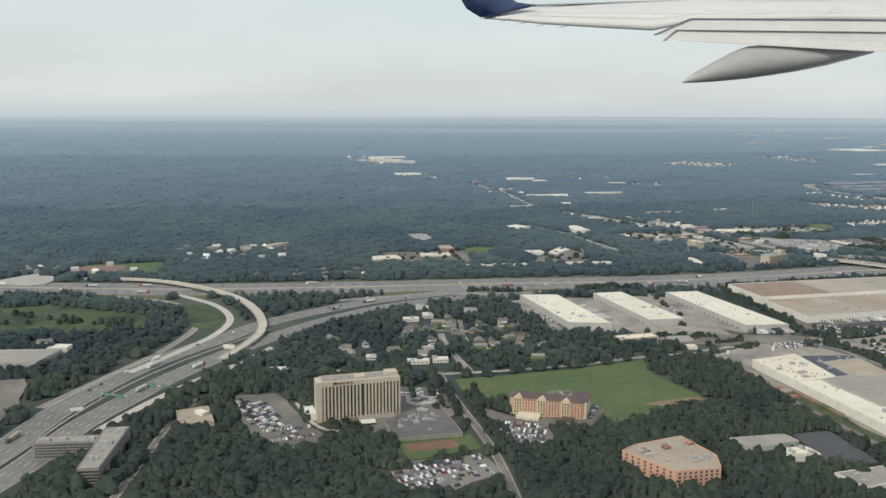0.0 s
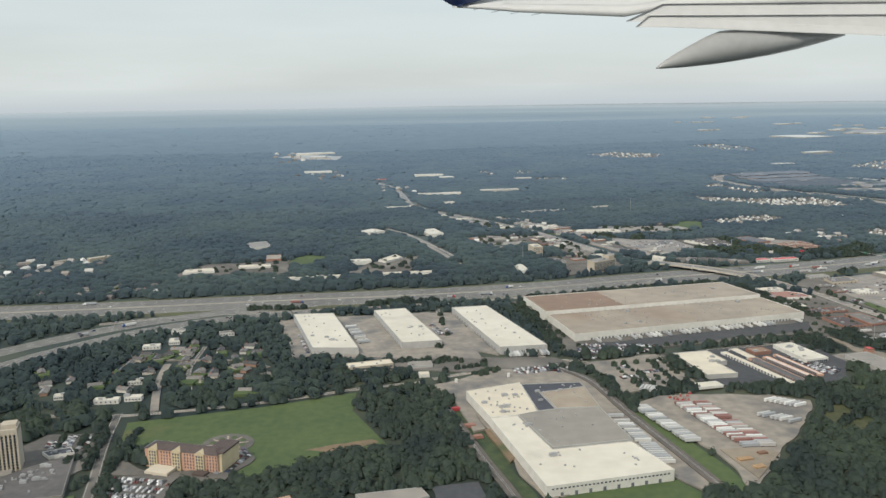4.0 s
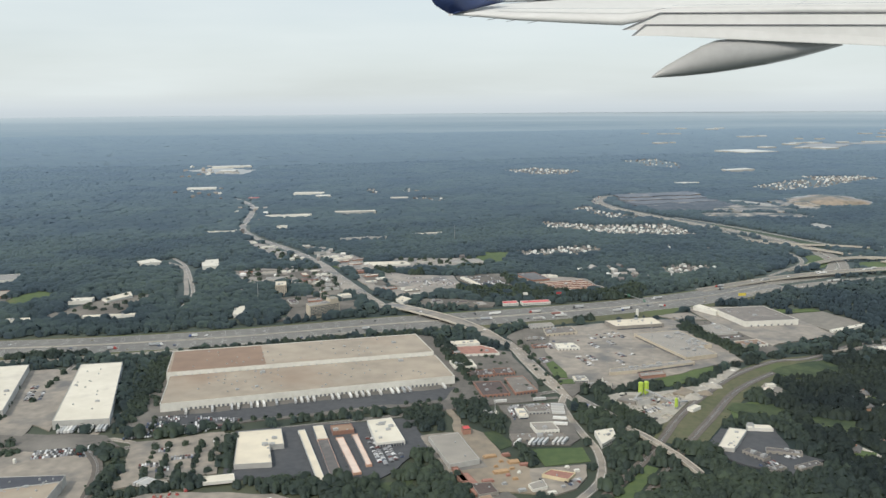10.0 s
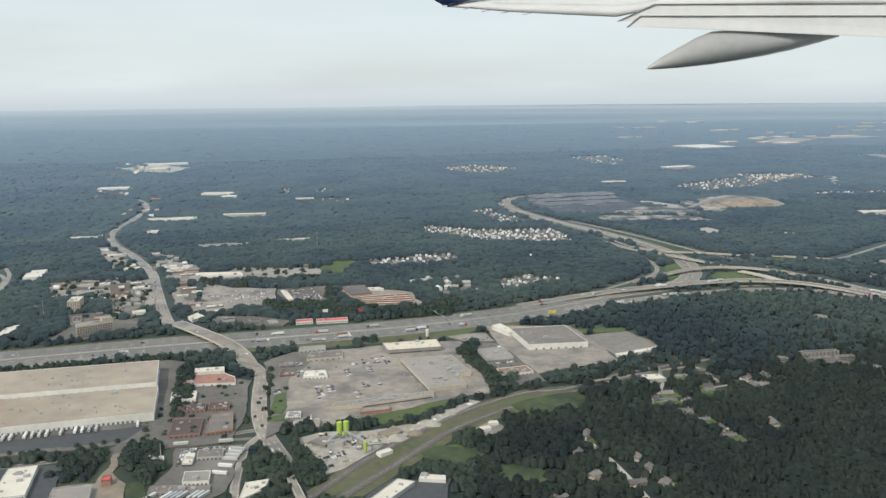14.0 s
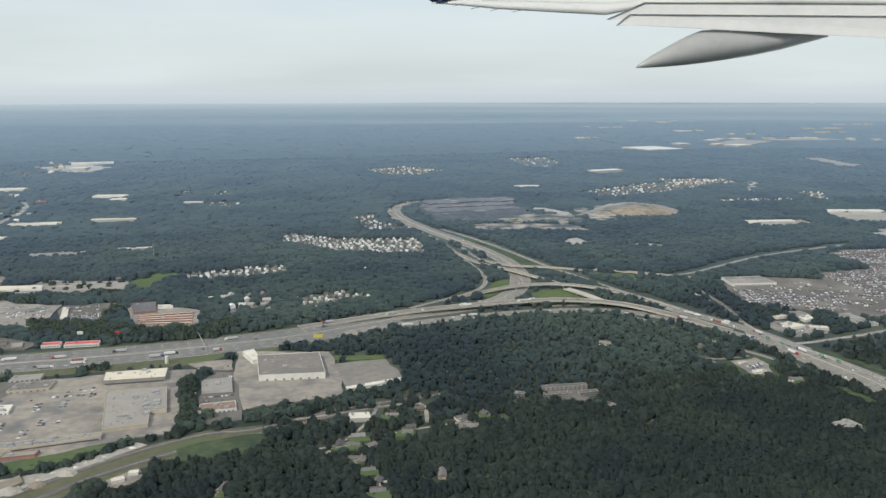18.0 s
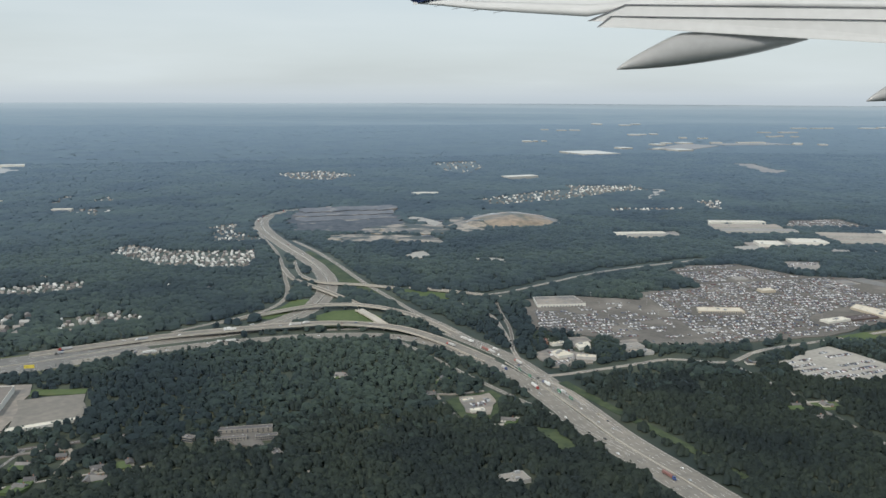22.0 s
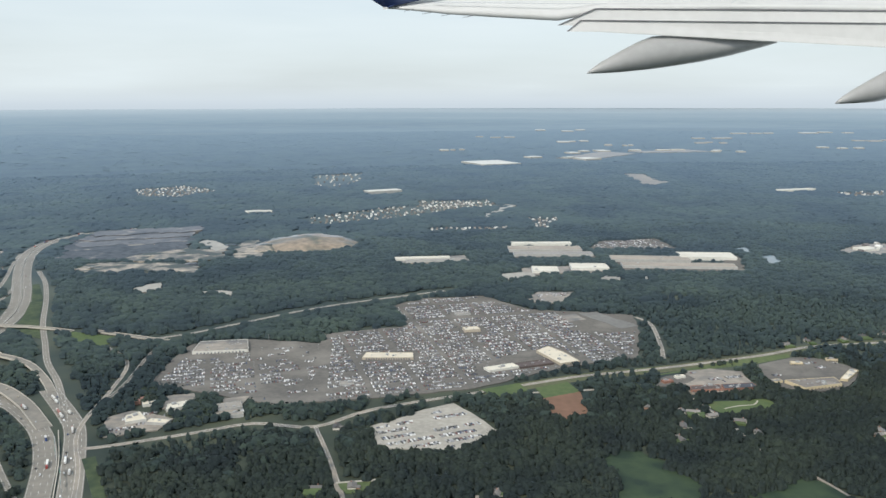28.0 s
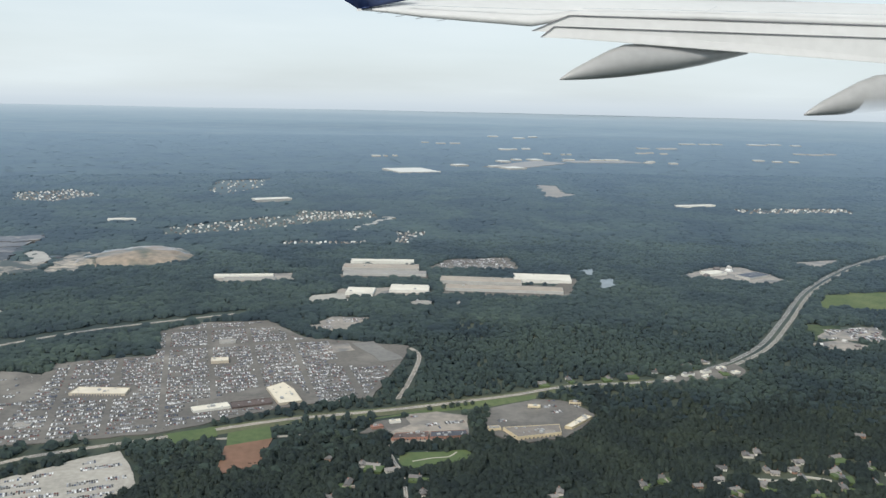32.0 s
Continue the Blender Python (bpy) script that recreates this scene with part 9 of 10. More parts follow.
def mixer_truck(x, y, deg):
    ob = empty("mixer_lorry", pose(x, y, 0.05, 0, 0, deg), "white concrete mixer lorry in the plant yard", "lorry", "mixer lorries")
    part("chassis", boxed(-0.42, -0.1, 0.05, 0.45, 0.1, 0.12), M_TYRE, ob)
    part("cab", boxed(0.22, -0.11, 0.12, 0.45, 0.11, 0.34), M_CAB, ob)
    bm = bmesh.new()
    rings = [[bm.verts.new((u, r_ * math.cos(k * 0.785), 0.27 + v + r_ * math.sin(k * 0.785))) for k in range(8)] for u, v, r_ in ((-0.46, 0.1, 0.05), (-0.2, 0.03, 0.14), (0.0, 0.0, 0.14), (0.18, -0.02, 0.07))]
    for a, b in zip(rings, rings[1:]):
        for k in range(8):
            bm.faces.new((a[k], a[(k + 1) % 8], b[(k + 1) % 8], b[k]))
    bm.faces.new(rings[0][::-1])
    bm.faces.new(rings[-1])
    part("drum", bm, M_WALLW, ob, "white mixing drum")


for x, y, a in ((105.2, 116.2, 10), (108.2, 116.0, 60), (109.0, 114.8, 40), (106.0, 113.6, 100), (104.6, 118.4, 20), (110.6, 116.2, 45)):
    mixer_truck(x, y, a)


def chapel(x, y, deg):
    ob = empty("chapel", pose(x, y, 0.02, 0, 0, deg), "small white chapel with gable roof and spire", "chapel")
    part("wall", boxed(-0.55, -0.35, -0.05, 0.55, 0.35, 0.32), M_WALLW, ob)
    part("roof", gable(bmesh.new(), 1.1, 0.7, 0.32), M_GREY, ob)
    part("tower", boxed(-0.75, -0.14, -0.05, -0.5, 0.14, 0.7), M_WALLW, ob)
    part("spire", tube(bmesh.new(), -0.62, 0, 0.7, 1.25, 0.14, 0.01, 6), M_WALLW, ob)
    clear(rect(x, y - 0.5, 1.8, 2.0, deg), 0)


chapel(103.4, 121.7, -20)


def fork_truck(x, y, deg):
    ob = empty("fork_truck", pose(x, y, 0.05, 0, 0, deg), "small red yard machine with mast", "fork truck", "red yard machines")
    part("body", box(boxed(-0.16, -0.09, 0.04, 0.14, 0.09, 0.16), -0.14, -0.08, 0.16, -0.04, 0.08, 0.2), M_REDP, ob)
    part("cab", boxed(-0.04, -0.08, 0.16, 0.1, 0.08, 0.3), M_RUST, ob)
    part("mast", boxed(0.15, -0.07, 0.02, 0.18, 0.07, 0.36), M_STEEL, ob)


for k in range(13):
    fork_truck(56.5 + hr.random() * 3.0, 92.1 + hr.random() * 2.8, hr.choice((10, 80, 150, 200)))
building("dark_shed", [(83.5, 97.9), (84.1, 98.0), (85.0, 94.9), (84.3, 94.7)], 0.35, M_BRICK, M_RUST, "narrow shed with dull red roof", "shed")
building("dark_shed", [(85.2, 94.1), (87.0, 94.4), (87.6, 92.4), (85.8, 91.8)], 0.4, M_DRAB, M_BROWN, "low shed with brown roof in the yard", "shed", 1)
building("plant_shed", rect(106.2, 115.6, 1.6, 1.0, 20), 0.6, M_WALLG, M_GREY, "grey batching shed beside the silos", "shed", 1, 1)
building("plant_shed", rect(111.6, 113.4, 1.6, 0.8, 40), 0.35, M_WALLW, M_WHITE, "white-roofed site hut by rails", "hut", 0, 0)
# ---- fittings and landmarks ----
def water_tank(x, y, h, r):
    ob = empty("water_tank", pose(x, y, 0), "white upright water tank behind the store", "tank")
    part("shell", tube(bmesh.new(), 0, 0, -0.05, h, r, r, 14), M_WALLW, ob)
    part("lid", tube(bmesh.new(), 0, 0, h, h + 0.06, r, r * 0.2, 14), M_WALLW, ob)


water_tank(115.8, 157.6, 1.15, 0.25)
water_tank(34.6, 99.4, 0.5, 0.2)
water_tank(40.6, 100.9, 0.55, 0.16)


def billboard(x, y, deg, mat, w=1.4, h=0.5, pole=1.2, label="roadside billboard on a steel post"):
    ob = empty("billboard", pose(x, y, 0, 0, 0, deg), label, "billboard")
    part("post", tube(bmesh.new(), 0, 0.05, -0.05, pole, 0.05, 0.05, 8), M_STEEL, ob)
    part("panel", boxed(-w / 2, -0.03, pole, w / 2, 0.03, pole + h), mat, ob)
    part("frame", boxed(-w / 2, 0.03, pole - 0.04, w / 2, 0.09, pole + 0.04), M_STEEL, ob)


M_YSIGN = material("yellow_panel", (0.75, 0.6, 0.08), None, 0.6)
billboard(136.4, 166.4, 10, M_YSIGN, label="yellow roadside billboard on a post")
billboard(-25.2, 97.2, -10, M_WALLW, label="white roadside billboard with plain red panel")
billboard(104.6, 169.6, 5, M_REDP, 0.9, 0.35, 1.2, "red and white sign beside motel")
billboard(98.6, 169.8, 5, M_WALLW, 0.9, 0.5, 1.0, "white sign above the motel trees")
billboard(-34.8, 77.4, 15, M_WALLW, 1.2, 0.3, 0.7, "pale sign beside the highway lanes")
billboard(76.6, 172.4, 5, M_WALLW, 0.7, 0.5, 1.6, "white pylon sign by the bridge")


def gantry(x, y, deg, w):
    ob = empty("sign_gantry", pose(x, y, 0, 0, 0, deg), "green overhead highway sign on posts", "gantry", "highway sign gantries")
    for s in (-1, 1):
        part("post", boxed(s * w / 2 - 0.04, -0.04, -0.05, s * w / 2 + 0.04, 0.04, 0.75), M_STEEL, ob)
    part("beam", boxed(-w / 2, -0.03, 0.68, w / 2, 0.03, 0.75), M_STEEL, ob)
    for k in (-0.25, 0.22):
        part("sign", boxed(k * w - 0.4, -0.07, 0.5, k * w + 0.4, -0.04, 0.86), M_GREENSIGN, ob, "green sign panel with plain white bars")
        part("bar", boxed(k * w - 0.28, -0.078, 0.66, k * w + 0.28, -0.068, 0.71), M_WALLW, ob)


gantry(211.0, 155.6, -68, 6.4)
gantry(-29.4, 84.8, -20, 3.2)
gantry(-33.0, 82.0, -20, 3.4)
gantry(206.8, 164.8, -68, 6.4)
gantry(118, 168, 112, 9.6)


def plaza():
    """Round paved garden with a star of paths."""
    ob = top("round_garden", tube(bmesh.new(), 12.7, 83.4, -0.05, 0.09, 2.4, 2.4, 40), M_ASPH, "round paved garden with star-shaped pale paths", "garden", kind="structure")
    for k in range(8):
        a = k * math.pi / 4 + 0.2
        part("path", box(bmesh.new(), 0.2, -0.09, 0.09, 1.9, 0.09, 0.1, Matrix.Translation((12.7, 83.4, 0)) @ Matrix.Rotation(a, 4, "Z")), M_TAN, ob)
    for k in range(8):
        a = (k + 0.5) * math.pi / 4 + 0.2
        part("bed", tube(bmesh.new(), 12.7 + 1.5 * math.cos(a), 83.4 + 1.5 * math.sin(a), 0.09, 0.14, 0.3, 0.22, 8), M_GRASS, ob)
    clear([(12.7 + 2.5 * math.cos(i * 0.5), 83.4 + 2.5 * math.sin(i * 0.5)) for i in range(13)], 0)


plaza()


def mast(x, y, h):
    ob = empty("radio_mast", pose(x, y, 0), "thin steel radio mast on guyed base", "mast", "radio masts")
    part("pole", tube(bmesh.new(), 0, 0, -0.05, h, 0.07, 0.03, 6), M_STEEL, ob)
    part("base", boxed(-0.2, -0.2, -0.05, 0.2, 0.2, 0.15), M_PALE, ob)


mast(88.8, 112.6, 2.0)
mast(50.4, 172, 3.2)
mast(88, 240, 4.0)
mast(61.5, 174, 2.0)
mast(93.8, 178, 2.4)


def lamp(x, y, h=0.9):
    ob = empty("light_pole", pose(x, y, 0), "tall steel lot light with twin heads", "lamp", "lot lights")
    part("pole", tube(bmesh.new(), 0, 0, -0.05, h, 0.022, 0.016, 6), M_STEEL, ob)
    part("head", boxed(-0.14, -0.035, h, 0.14, 0.035, h + 0.03), M_STEEL, ob)
    return ob


for x in range(5):
    for y in range(4):
        lamp(101.5 + x * 3.4 + y * 1.2, 128 + y * 5 + x * 1.2)
for x in range(6):
    for y in range(4):
        lamp(226 + x * 9.5, 189 + y * 8 + x * 1.4, 1.1)
# stacks of lumber and pallets
for x, y, w, d, m in ((88.2, 97.2, 1.6, 0.7, M_WOOD), (89.6, 99.4, 1.2, 0.8, M_WOOD), (87.4, 100.8, 1.4, 0.6, M_WOOD), (90.6, 98.8, 1.0, 0.5, M_RUST), (89.0, 101.2, 0.9, 0.5, M_RUST), (91.2, 94.4, 1.1, 0.5, M_WALLW), (92.4, 92.6, 0.9, 0.5, M_WALLW), (89.8, 93.2, 0.8, 0.5, M_STEEL), (58.8, 77.2, 1.5, 0.7, M_WOOD), (59.4, 75.6, 1.2, 0.7, M_WOOD), (60.8, 78.4, 1.0, 0.6, M_CLAY), (86.8, 95.2, 1.2, 0.6, M_RUST), (34.2, 91.0, 1.0, 0.6, M_REDP), (35.4, 86.4, 1.2, 0.7, M_RUST), (36.0, 83.6, 1.0, 0.6, M_RUST), (88.4, 99.6, 0.5, 0.4, M_WOOD), (89.3, 97.9, 0.6, 0.35, M_WOOD), (88.8, 96.4, 0.45, 0.4, M_RUST), (89.4, 95.6, 0.6, 0.4, M_WOOD), (88.3, 94.6, 0.5, 0.4, M_STEEL), (89.9, 97.0, 0.4, 0.4, M_WALLW), (87.8, 98.4, 0.5, 0.3, M_WOOD), (95.4, 97.2, 0.6, 0.4, M_WALLW), (94.6, 98.0, 0.5, 0.4, M_WALLW), (93.6, 93.8, 0.5, 0.4, M_STEEL)):
    ob_ = empty("material_stack", pose(x, y, 0.05, 0, 0, 14), "stacked weathered building material in yard", "stack", "material stacks")
    for i in range(3):
        part("layer", boxed(-w / 2 + i * 0.04, -d / 2, i * 0.1, w / 2 - i * 0.05, d / 2 - i * 0.06, i * 0.1 + 0.09), m, ob_)


# ---- the airliner's wing, far off above the horizon ----
M_WING = material("wing_paint", (0.60, 0.60, 0.59), (0.55, 0.55, 0.54), 0.45, 0.02, 0.004, 0.4, haze_gloss=0)
M_WINGG = material("grey_wing_skin", (0.48, 0.50, 0.53), (0.42, 0.44, 0.47), 0.4, 0.02, 0.004, 0.5, haze_gloss=0)
# wing paint taken darker; shade under the wing put into the fairing colour
M_FAIR = material("fairing_shaded_paint", (0.40, 0.40, 0.395), (0.34, 0.34, 0.335), 0.3, 0.02, 0.004, 0.5, haze_gloss=0)
M_NAVY = material("navy_paint", (0.03, 0.05, 0.14), (0.024, 0.04, 0.11), 0.3, 0.02, 0.004, 0.5, haze_gloss=0)
M_GAP = material("dark_gap", (0.2, 0.2, 0.21), None, 0.8, 0.02, 0.004, haze_gloss=0)
WS = 2.73


def wing():
    ob = empty("aircraft_wing", pose(1163.4, 4213.7, 171.1, -10.4, 0, -1.15), "white airliner wing with flaps and navy winglet", "wing")

    def P(x, y, d):
        k = 1 + d * WS / 4100.0
        return (((x - 784) * k - 359) * WS, d * WS, ((441 - y) * k - 301) * WS)

    def loft(name, sections, mat, label="", smooth=True, caps=True):
        bm = bmesh.new()
        rows = [[bm.verts.new(P(*q)) for q in s] for s in sections]
        n = len(rows[0])
        for a, b in zip(rows, rows[1:]):
            for i in range(n):
                bm.faces.new((a[i], a[(i + 1) % n], b[(i + 1) % n], b[i]))
        if caps:
            bm.faces.new(rows[0][::-1])
            bm.faces.new(rows[-1])
        bmesh.ops.recalc_face_normals(bm, faces=bm.faces)
        for f in bm.faces:
            f.smooth = smooth
        return part(name, bm, mat, ob, label)

    # skin: trailing edge, two points over the top, the nose, two points below
    def rib(x, te, thick, chord):
        return [(x, te, 0), (x, te - thick * 0.22, 0.02 * chord), (x, te - thick * 0.62, chord * 0.45), (x, te - thick * 0.95, chord * 0.85), (x, te - thick, chord), (x, te - thick * 0.75, chord * 1.02), (x, te - thick * 0.3, chord * 0.5), (x, te + 1.5, 0.05 * chord)]
    loft("wing_skin", [rib(786, 25, 12, 60), rib(830, 28, 20, 80), rib(900, 35, 31, 110), rib(1000, 41, 45, 150), rib(1090, 46, 55, 180), rib(1170, 30, 42, 200), rib(1400, 26, 38, 260), rib(1700, 30, 46, 330), rib(2100, 36, 60, 420)], M_WING, "white upper wing skin")
    loft("leading_edge", [[(880, 3, 111), (880, 0, 100), (880, -2.0, 112)], [(1400, -13, 262), (1400, -18, 240), (1400, -22, 262)], [(2100, -26, 424), (2100, -30, 400), (2100, -38, 424)]], M_WINGG, "grey leading edge")
    for k, (x0, y0, x1, y1, xr, u, v, d) in enumerate(((1092, 56, 1160, 26, 2100, 32, 62, -14), (1109, 67, 1134, 47, 2100, 56, 118, -30))):
        loft("flap", [[(x1 - 2, y1, d), (x0 + 4, y0 - 3, d - 6), (x0, y0, d - 7), (x1 - 2, y1 + 8, d + 6)], [(x1 + 30, y1 + 0.5, d), (x1 + 30, y0 - 1, d - 7), (x1 + 30, y0 + 1, d - 7), (x1 + 30, y1 + 12, d + 6)],
                      [(xr, u, d), (xr, v - 2, d - 8), (xr, v, d - 8), (xr, u + 14, d + 6)]], M_WING, "slotted white flap panel", False)
        # solid dark strips: the shade in the slots between panels put into paint
        loft("flap_gap", [[(x1 - 2, y1 - 0.8, d - 2), (x1 - 2, y1 + 0.3, d - 3), (x1 - 2, y1, d + 6)], [(xr, u - 1.1, d - 2), (xr, u + 0.5, d - 3), (xr, u, d + 6)]], M_GAP, "dark strip for the shaded slot above the flap", False)
        loft("flap_end", [[(x0 - 1, y0 - 0.6, d - 8), (x0, y0 + 0.3, d - 9), (x0 + 1, y0 - 0.6, d)], [(x1 - 2, y1 - 1, d - 2), (x1, y1 + 0.3, d - 3), (x1 + 1, y1, d + 4)]], M_GAP, "", False)
    # joint lines of the skin
    for x0, y0, x1, y1 in ((870, 15, 1180, 17), (1180, 12, 2000, 8), (1395, 18, 1425, 2)):
        loft("panel_joint", [[(x0, y0 - 0.45, 20), (x0, y0 + 0.45, 20), (x0, y0, 24)], [(x1, y1 - 0.45, 20), (x1, y1 + 0.45, 20), (x1, y1, 24)]], M_WINGG, "", False)

    def fairing(tx, ty, s):
        """A canoe: a rounded top edge, a keel curve and a half width at stations along it."""
        secs, n = [], 16
        for f, hi, lo, wd in ((0.0, 1, 3, 1.5), (0.03, -8, 3, 5), (0.08, -20, 2.5, 10), (0.16, -36, 1, 16), (0.26, -55, -2, 21), (0.34, -66, -5, 24), (0.46, -70, -11, 26), (0.6, -70, -19, 26), (0.75, -68, -30, 23), (0.9, -62, -44, 14), (1.0, -57, -54, 3)):
            cx, mid, half = tx + f * 340 * s, ty + (hi + lo) / 2 * s * 0.97, (lo - hi) / 2 * s * 0.95
            secs.append([(cx, mid - half * math.sin(2 * math.pi * i / n), -34 + wd * s * math.cos(2 * math.pi * i / n) + 40 * f) for i in range(n)])
        loft("flap_track_fairing", secs, M_FAIR, "smooth grey canoe-shaped flap track fairing")

    fairing(1143, 139, 1.0)
    fairing(1588, 193, 1.15)
    # winglet curling up from the tip
    loft("winglet", [[(806, 21, -4), (884, 2, 60), (884, 0, 62), (800, 22, 0)], [(786, 26, -6), (850, 0, 50), (850, -4, 54), (780, 22, 0)], [(760, 10, -6), (812, -30, 46), (810, -34, 50), (756, 6, 0)],
                     [(742, -22, -4), (782, -70, 44), (780, -74, 46), (738, -26, 0)], [(722, -96, 0), (752, -150, 44), (750, -154, 46), (719, -100, 4)], [(706, -190, 10), (724, -230, 44), (722, -232, 46), (704, -192, 12)]], M_NAVY, "navy blue winglet")
    loft("tip_light", [[(782, 24, -8), (790, 24, -8), (790, 28, -8), (782, 28, -8)], [(783, 24, 2), (790, 24, 2), (790, 27, 2), (783, 27, 2)]], M_WING, "small white tip light", False)
    for x, y in ((836, 27), (868, 32), (902, 35), (940, 38)):
        loft("static_wick", [[(x, y, 0), (x, y + 1, 0), (x + 1, y + 0.5, 2)], [(x - 17, y + 4, -14), (x - 17, y + 4.8, -14), (x - 16.5, y + 4.4, -13)]], M_GAP, "", False)


wing()


# ---- trees ----
def tree_mesh(name, spots, quads, size, seed, lobes=4, flat=0.0, mat=M_LEAF):
    """Many crowns as one mesh: each a few billowing clumps of foliage with loose leaf tufts over them. spots: x, y, ground radius, height; flat: share of a level canopy in the shading."""
    r = np.random.RandomState(seed)
    S = np.asarray(spots, float)
    n = len(S)
    # clumps: one near the top, the others round it and lower
    turn = r.rand(n, 1) * 6.28 + np.arange(lobes) * 6.28 / max(1, lobes - 1)
    away = np.where(np.arange(lobes) == 0, 0.12, 0.52) * r.uniform(0.8, 1.2, (n, lobes))
    R, H = S[:, 2:3], S[:, 3:4]
    LX, LY = S[:, 0:1] + np.cos(turn) * away * R, S[:, 1:2] + np.sin(turn) * away * R
    LR = R * np.where(np.arange(lobes) == 0, 0.66, 0.60) * r.uniform(0.8, 1.25, (n, lobes))
    LT = H * np.where(np.arange(lobes) == 0, 1.0, 0.82) * r.uniform(0.85, 1.12, (n, lobes))
    ring, vs, ns = 6, [], []
    for k, (z, q, up) in enumerate(((0.14, 1.0, 0.35), (0.74, 0.86, 0.9))):
        a = np.arange(ring) * 2 * np.pi / ring + r.uniform(-0.3, 0.3, (n, lobes, ring)) + 0.5 * k
        rr = LR[..., None] * q * r.uniform(0.72, 1.2, (n, lobes, ring))
        zz = LT[..., None] * (z + r.uniform(-0.1, 0.1, (n, lobes, ring)) * k)
        vs.append(np.stack([LX[..., None] + np.cos(a) * rr, LY[..., None] + np.sin(a) * rr, zz], 3))
        ns.append(np.stack([np.cos(a) * 0.62, np.sin(a) * 0.62, np.full(a.shape, up)], 3))
    vs.append(np.stack([LX, LY, LT], 2)[:, :, None])
    ns.append(np.broadcast_to((0.0, 0.0, 1.0), (n, lobes, 1, 3)))
    cv, cn = np.concatenate(vs, 2), np.concatenate(ns, 2)
    f = []
    for i in range(ring):
        j = (i + 1) % ring
        f += [(i, j, ring + i), (j, ring + j, ring + i), (ring + i, ring + j, 2 * ring)]
    f = np.array(f).reshape(-1)
    base = np.arange(n * lobes)[:, None] * (2 * ring + 1)
    m0, tri = n * lobes * (2 * ring + 1), n * lobes * 3 * ring
    # loose tufts over the clumps
    th, ph = r.rand(n, quads) * 2 * np.pi, np.arcsin(r.rand(n, quads) * 0.9 + 0.1)
    rad = 0.86 + 0.34 * r.rand(n, quads)
    nx, ny, nz = np.cos(th) * np.cos(ph), np.sin(th) * np.cos(ph), np.sin(ph)
    C = np.stack([S[:, 0:1] + nx * R * rad, S[:, 1:2] + ny * R * rad, H * 0.5 + nz * H * 0.47 * rad], 2)
    N = np.stack([nx * 0.6, ny * 0.6, nz * 0.4 + 0.7], 2) + r.normal(0, 0.3, (n, quads, 3))
    N /= np.linalg.norm(N, axis=2, keepdims=True)
    A = np.cross(N, np.array((0.3, 0.2, 1.0)) + r.normal(0, 0.5, (n, quads, 3)))
    A /= np.linalg.norm(A, axis=2, keepdims=True)
    B = np.cross(N, A)
    sz = (size * R * (0.6 + 0.8 * r.rand(n, quads)))[..., None]
    k = 0.5 + 0.5 * r.rand(n, quads, 1)
    quad = np.stack([C - A * sz, C - B * sz * k, C + A * sz * 0.9, C + B * sz * k], 2).reshape(-1, 3)
    m = n * quads
    V = np.concatenate([cv.reshape(-1, 3), quad])
    L = np.concatenate([(base + f[None]).reshape(-1), m0 + np.arange(4 * m)])
    T0 = np.concatenate([np.arange(tri) * 3, tri * 3 + np.arange(m) * 4])
    me = bpy.data.meshes.new(name)
    me.vertices.add(len(V))
    me.vertices.foreach_set("co", V.astype(np.float32).ravel())
    me.loops.add(len(L))
    me.loops.foreach_set("vertex_index", L.astype(np.int32))
    me.polygons.add(len(T0))
    me.polygons.foreach_set("loop_start", T0.astype(np.int32))
    me.update(calc_edges=True)
    nv = np.concatenate([cn.reshape(-1, 3) + r.normal(0, 0.14, (m0, 3)), np.repeat(np.stack([nx * 0.5, ny * 0.5, nz * 0.5 + 0.9], 2).reshape(-1, 3), 4, 0) + r.normal(0, 0.12, (4 * m, 3))])
    nv /= np.linalg.norm(nv, axis=1)[:, None]
    nv = nv * (1 - flat) + np.array((0, 0, flat))
    nv /= np.linalg.norm(nv, axis=1)[:, None]
    me.polygons.foreach_set("use_smooth", np.ones(len(T0), bool))
    me.normals_split_custom_set_from_vertices(nv)
    me.materials.append(mat)
    return me


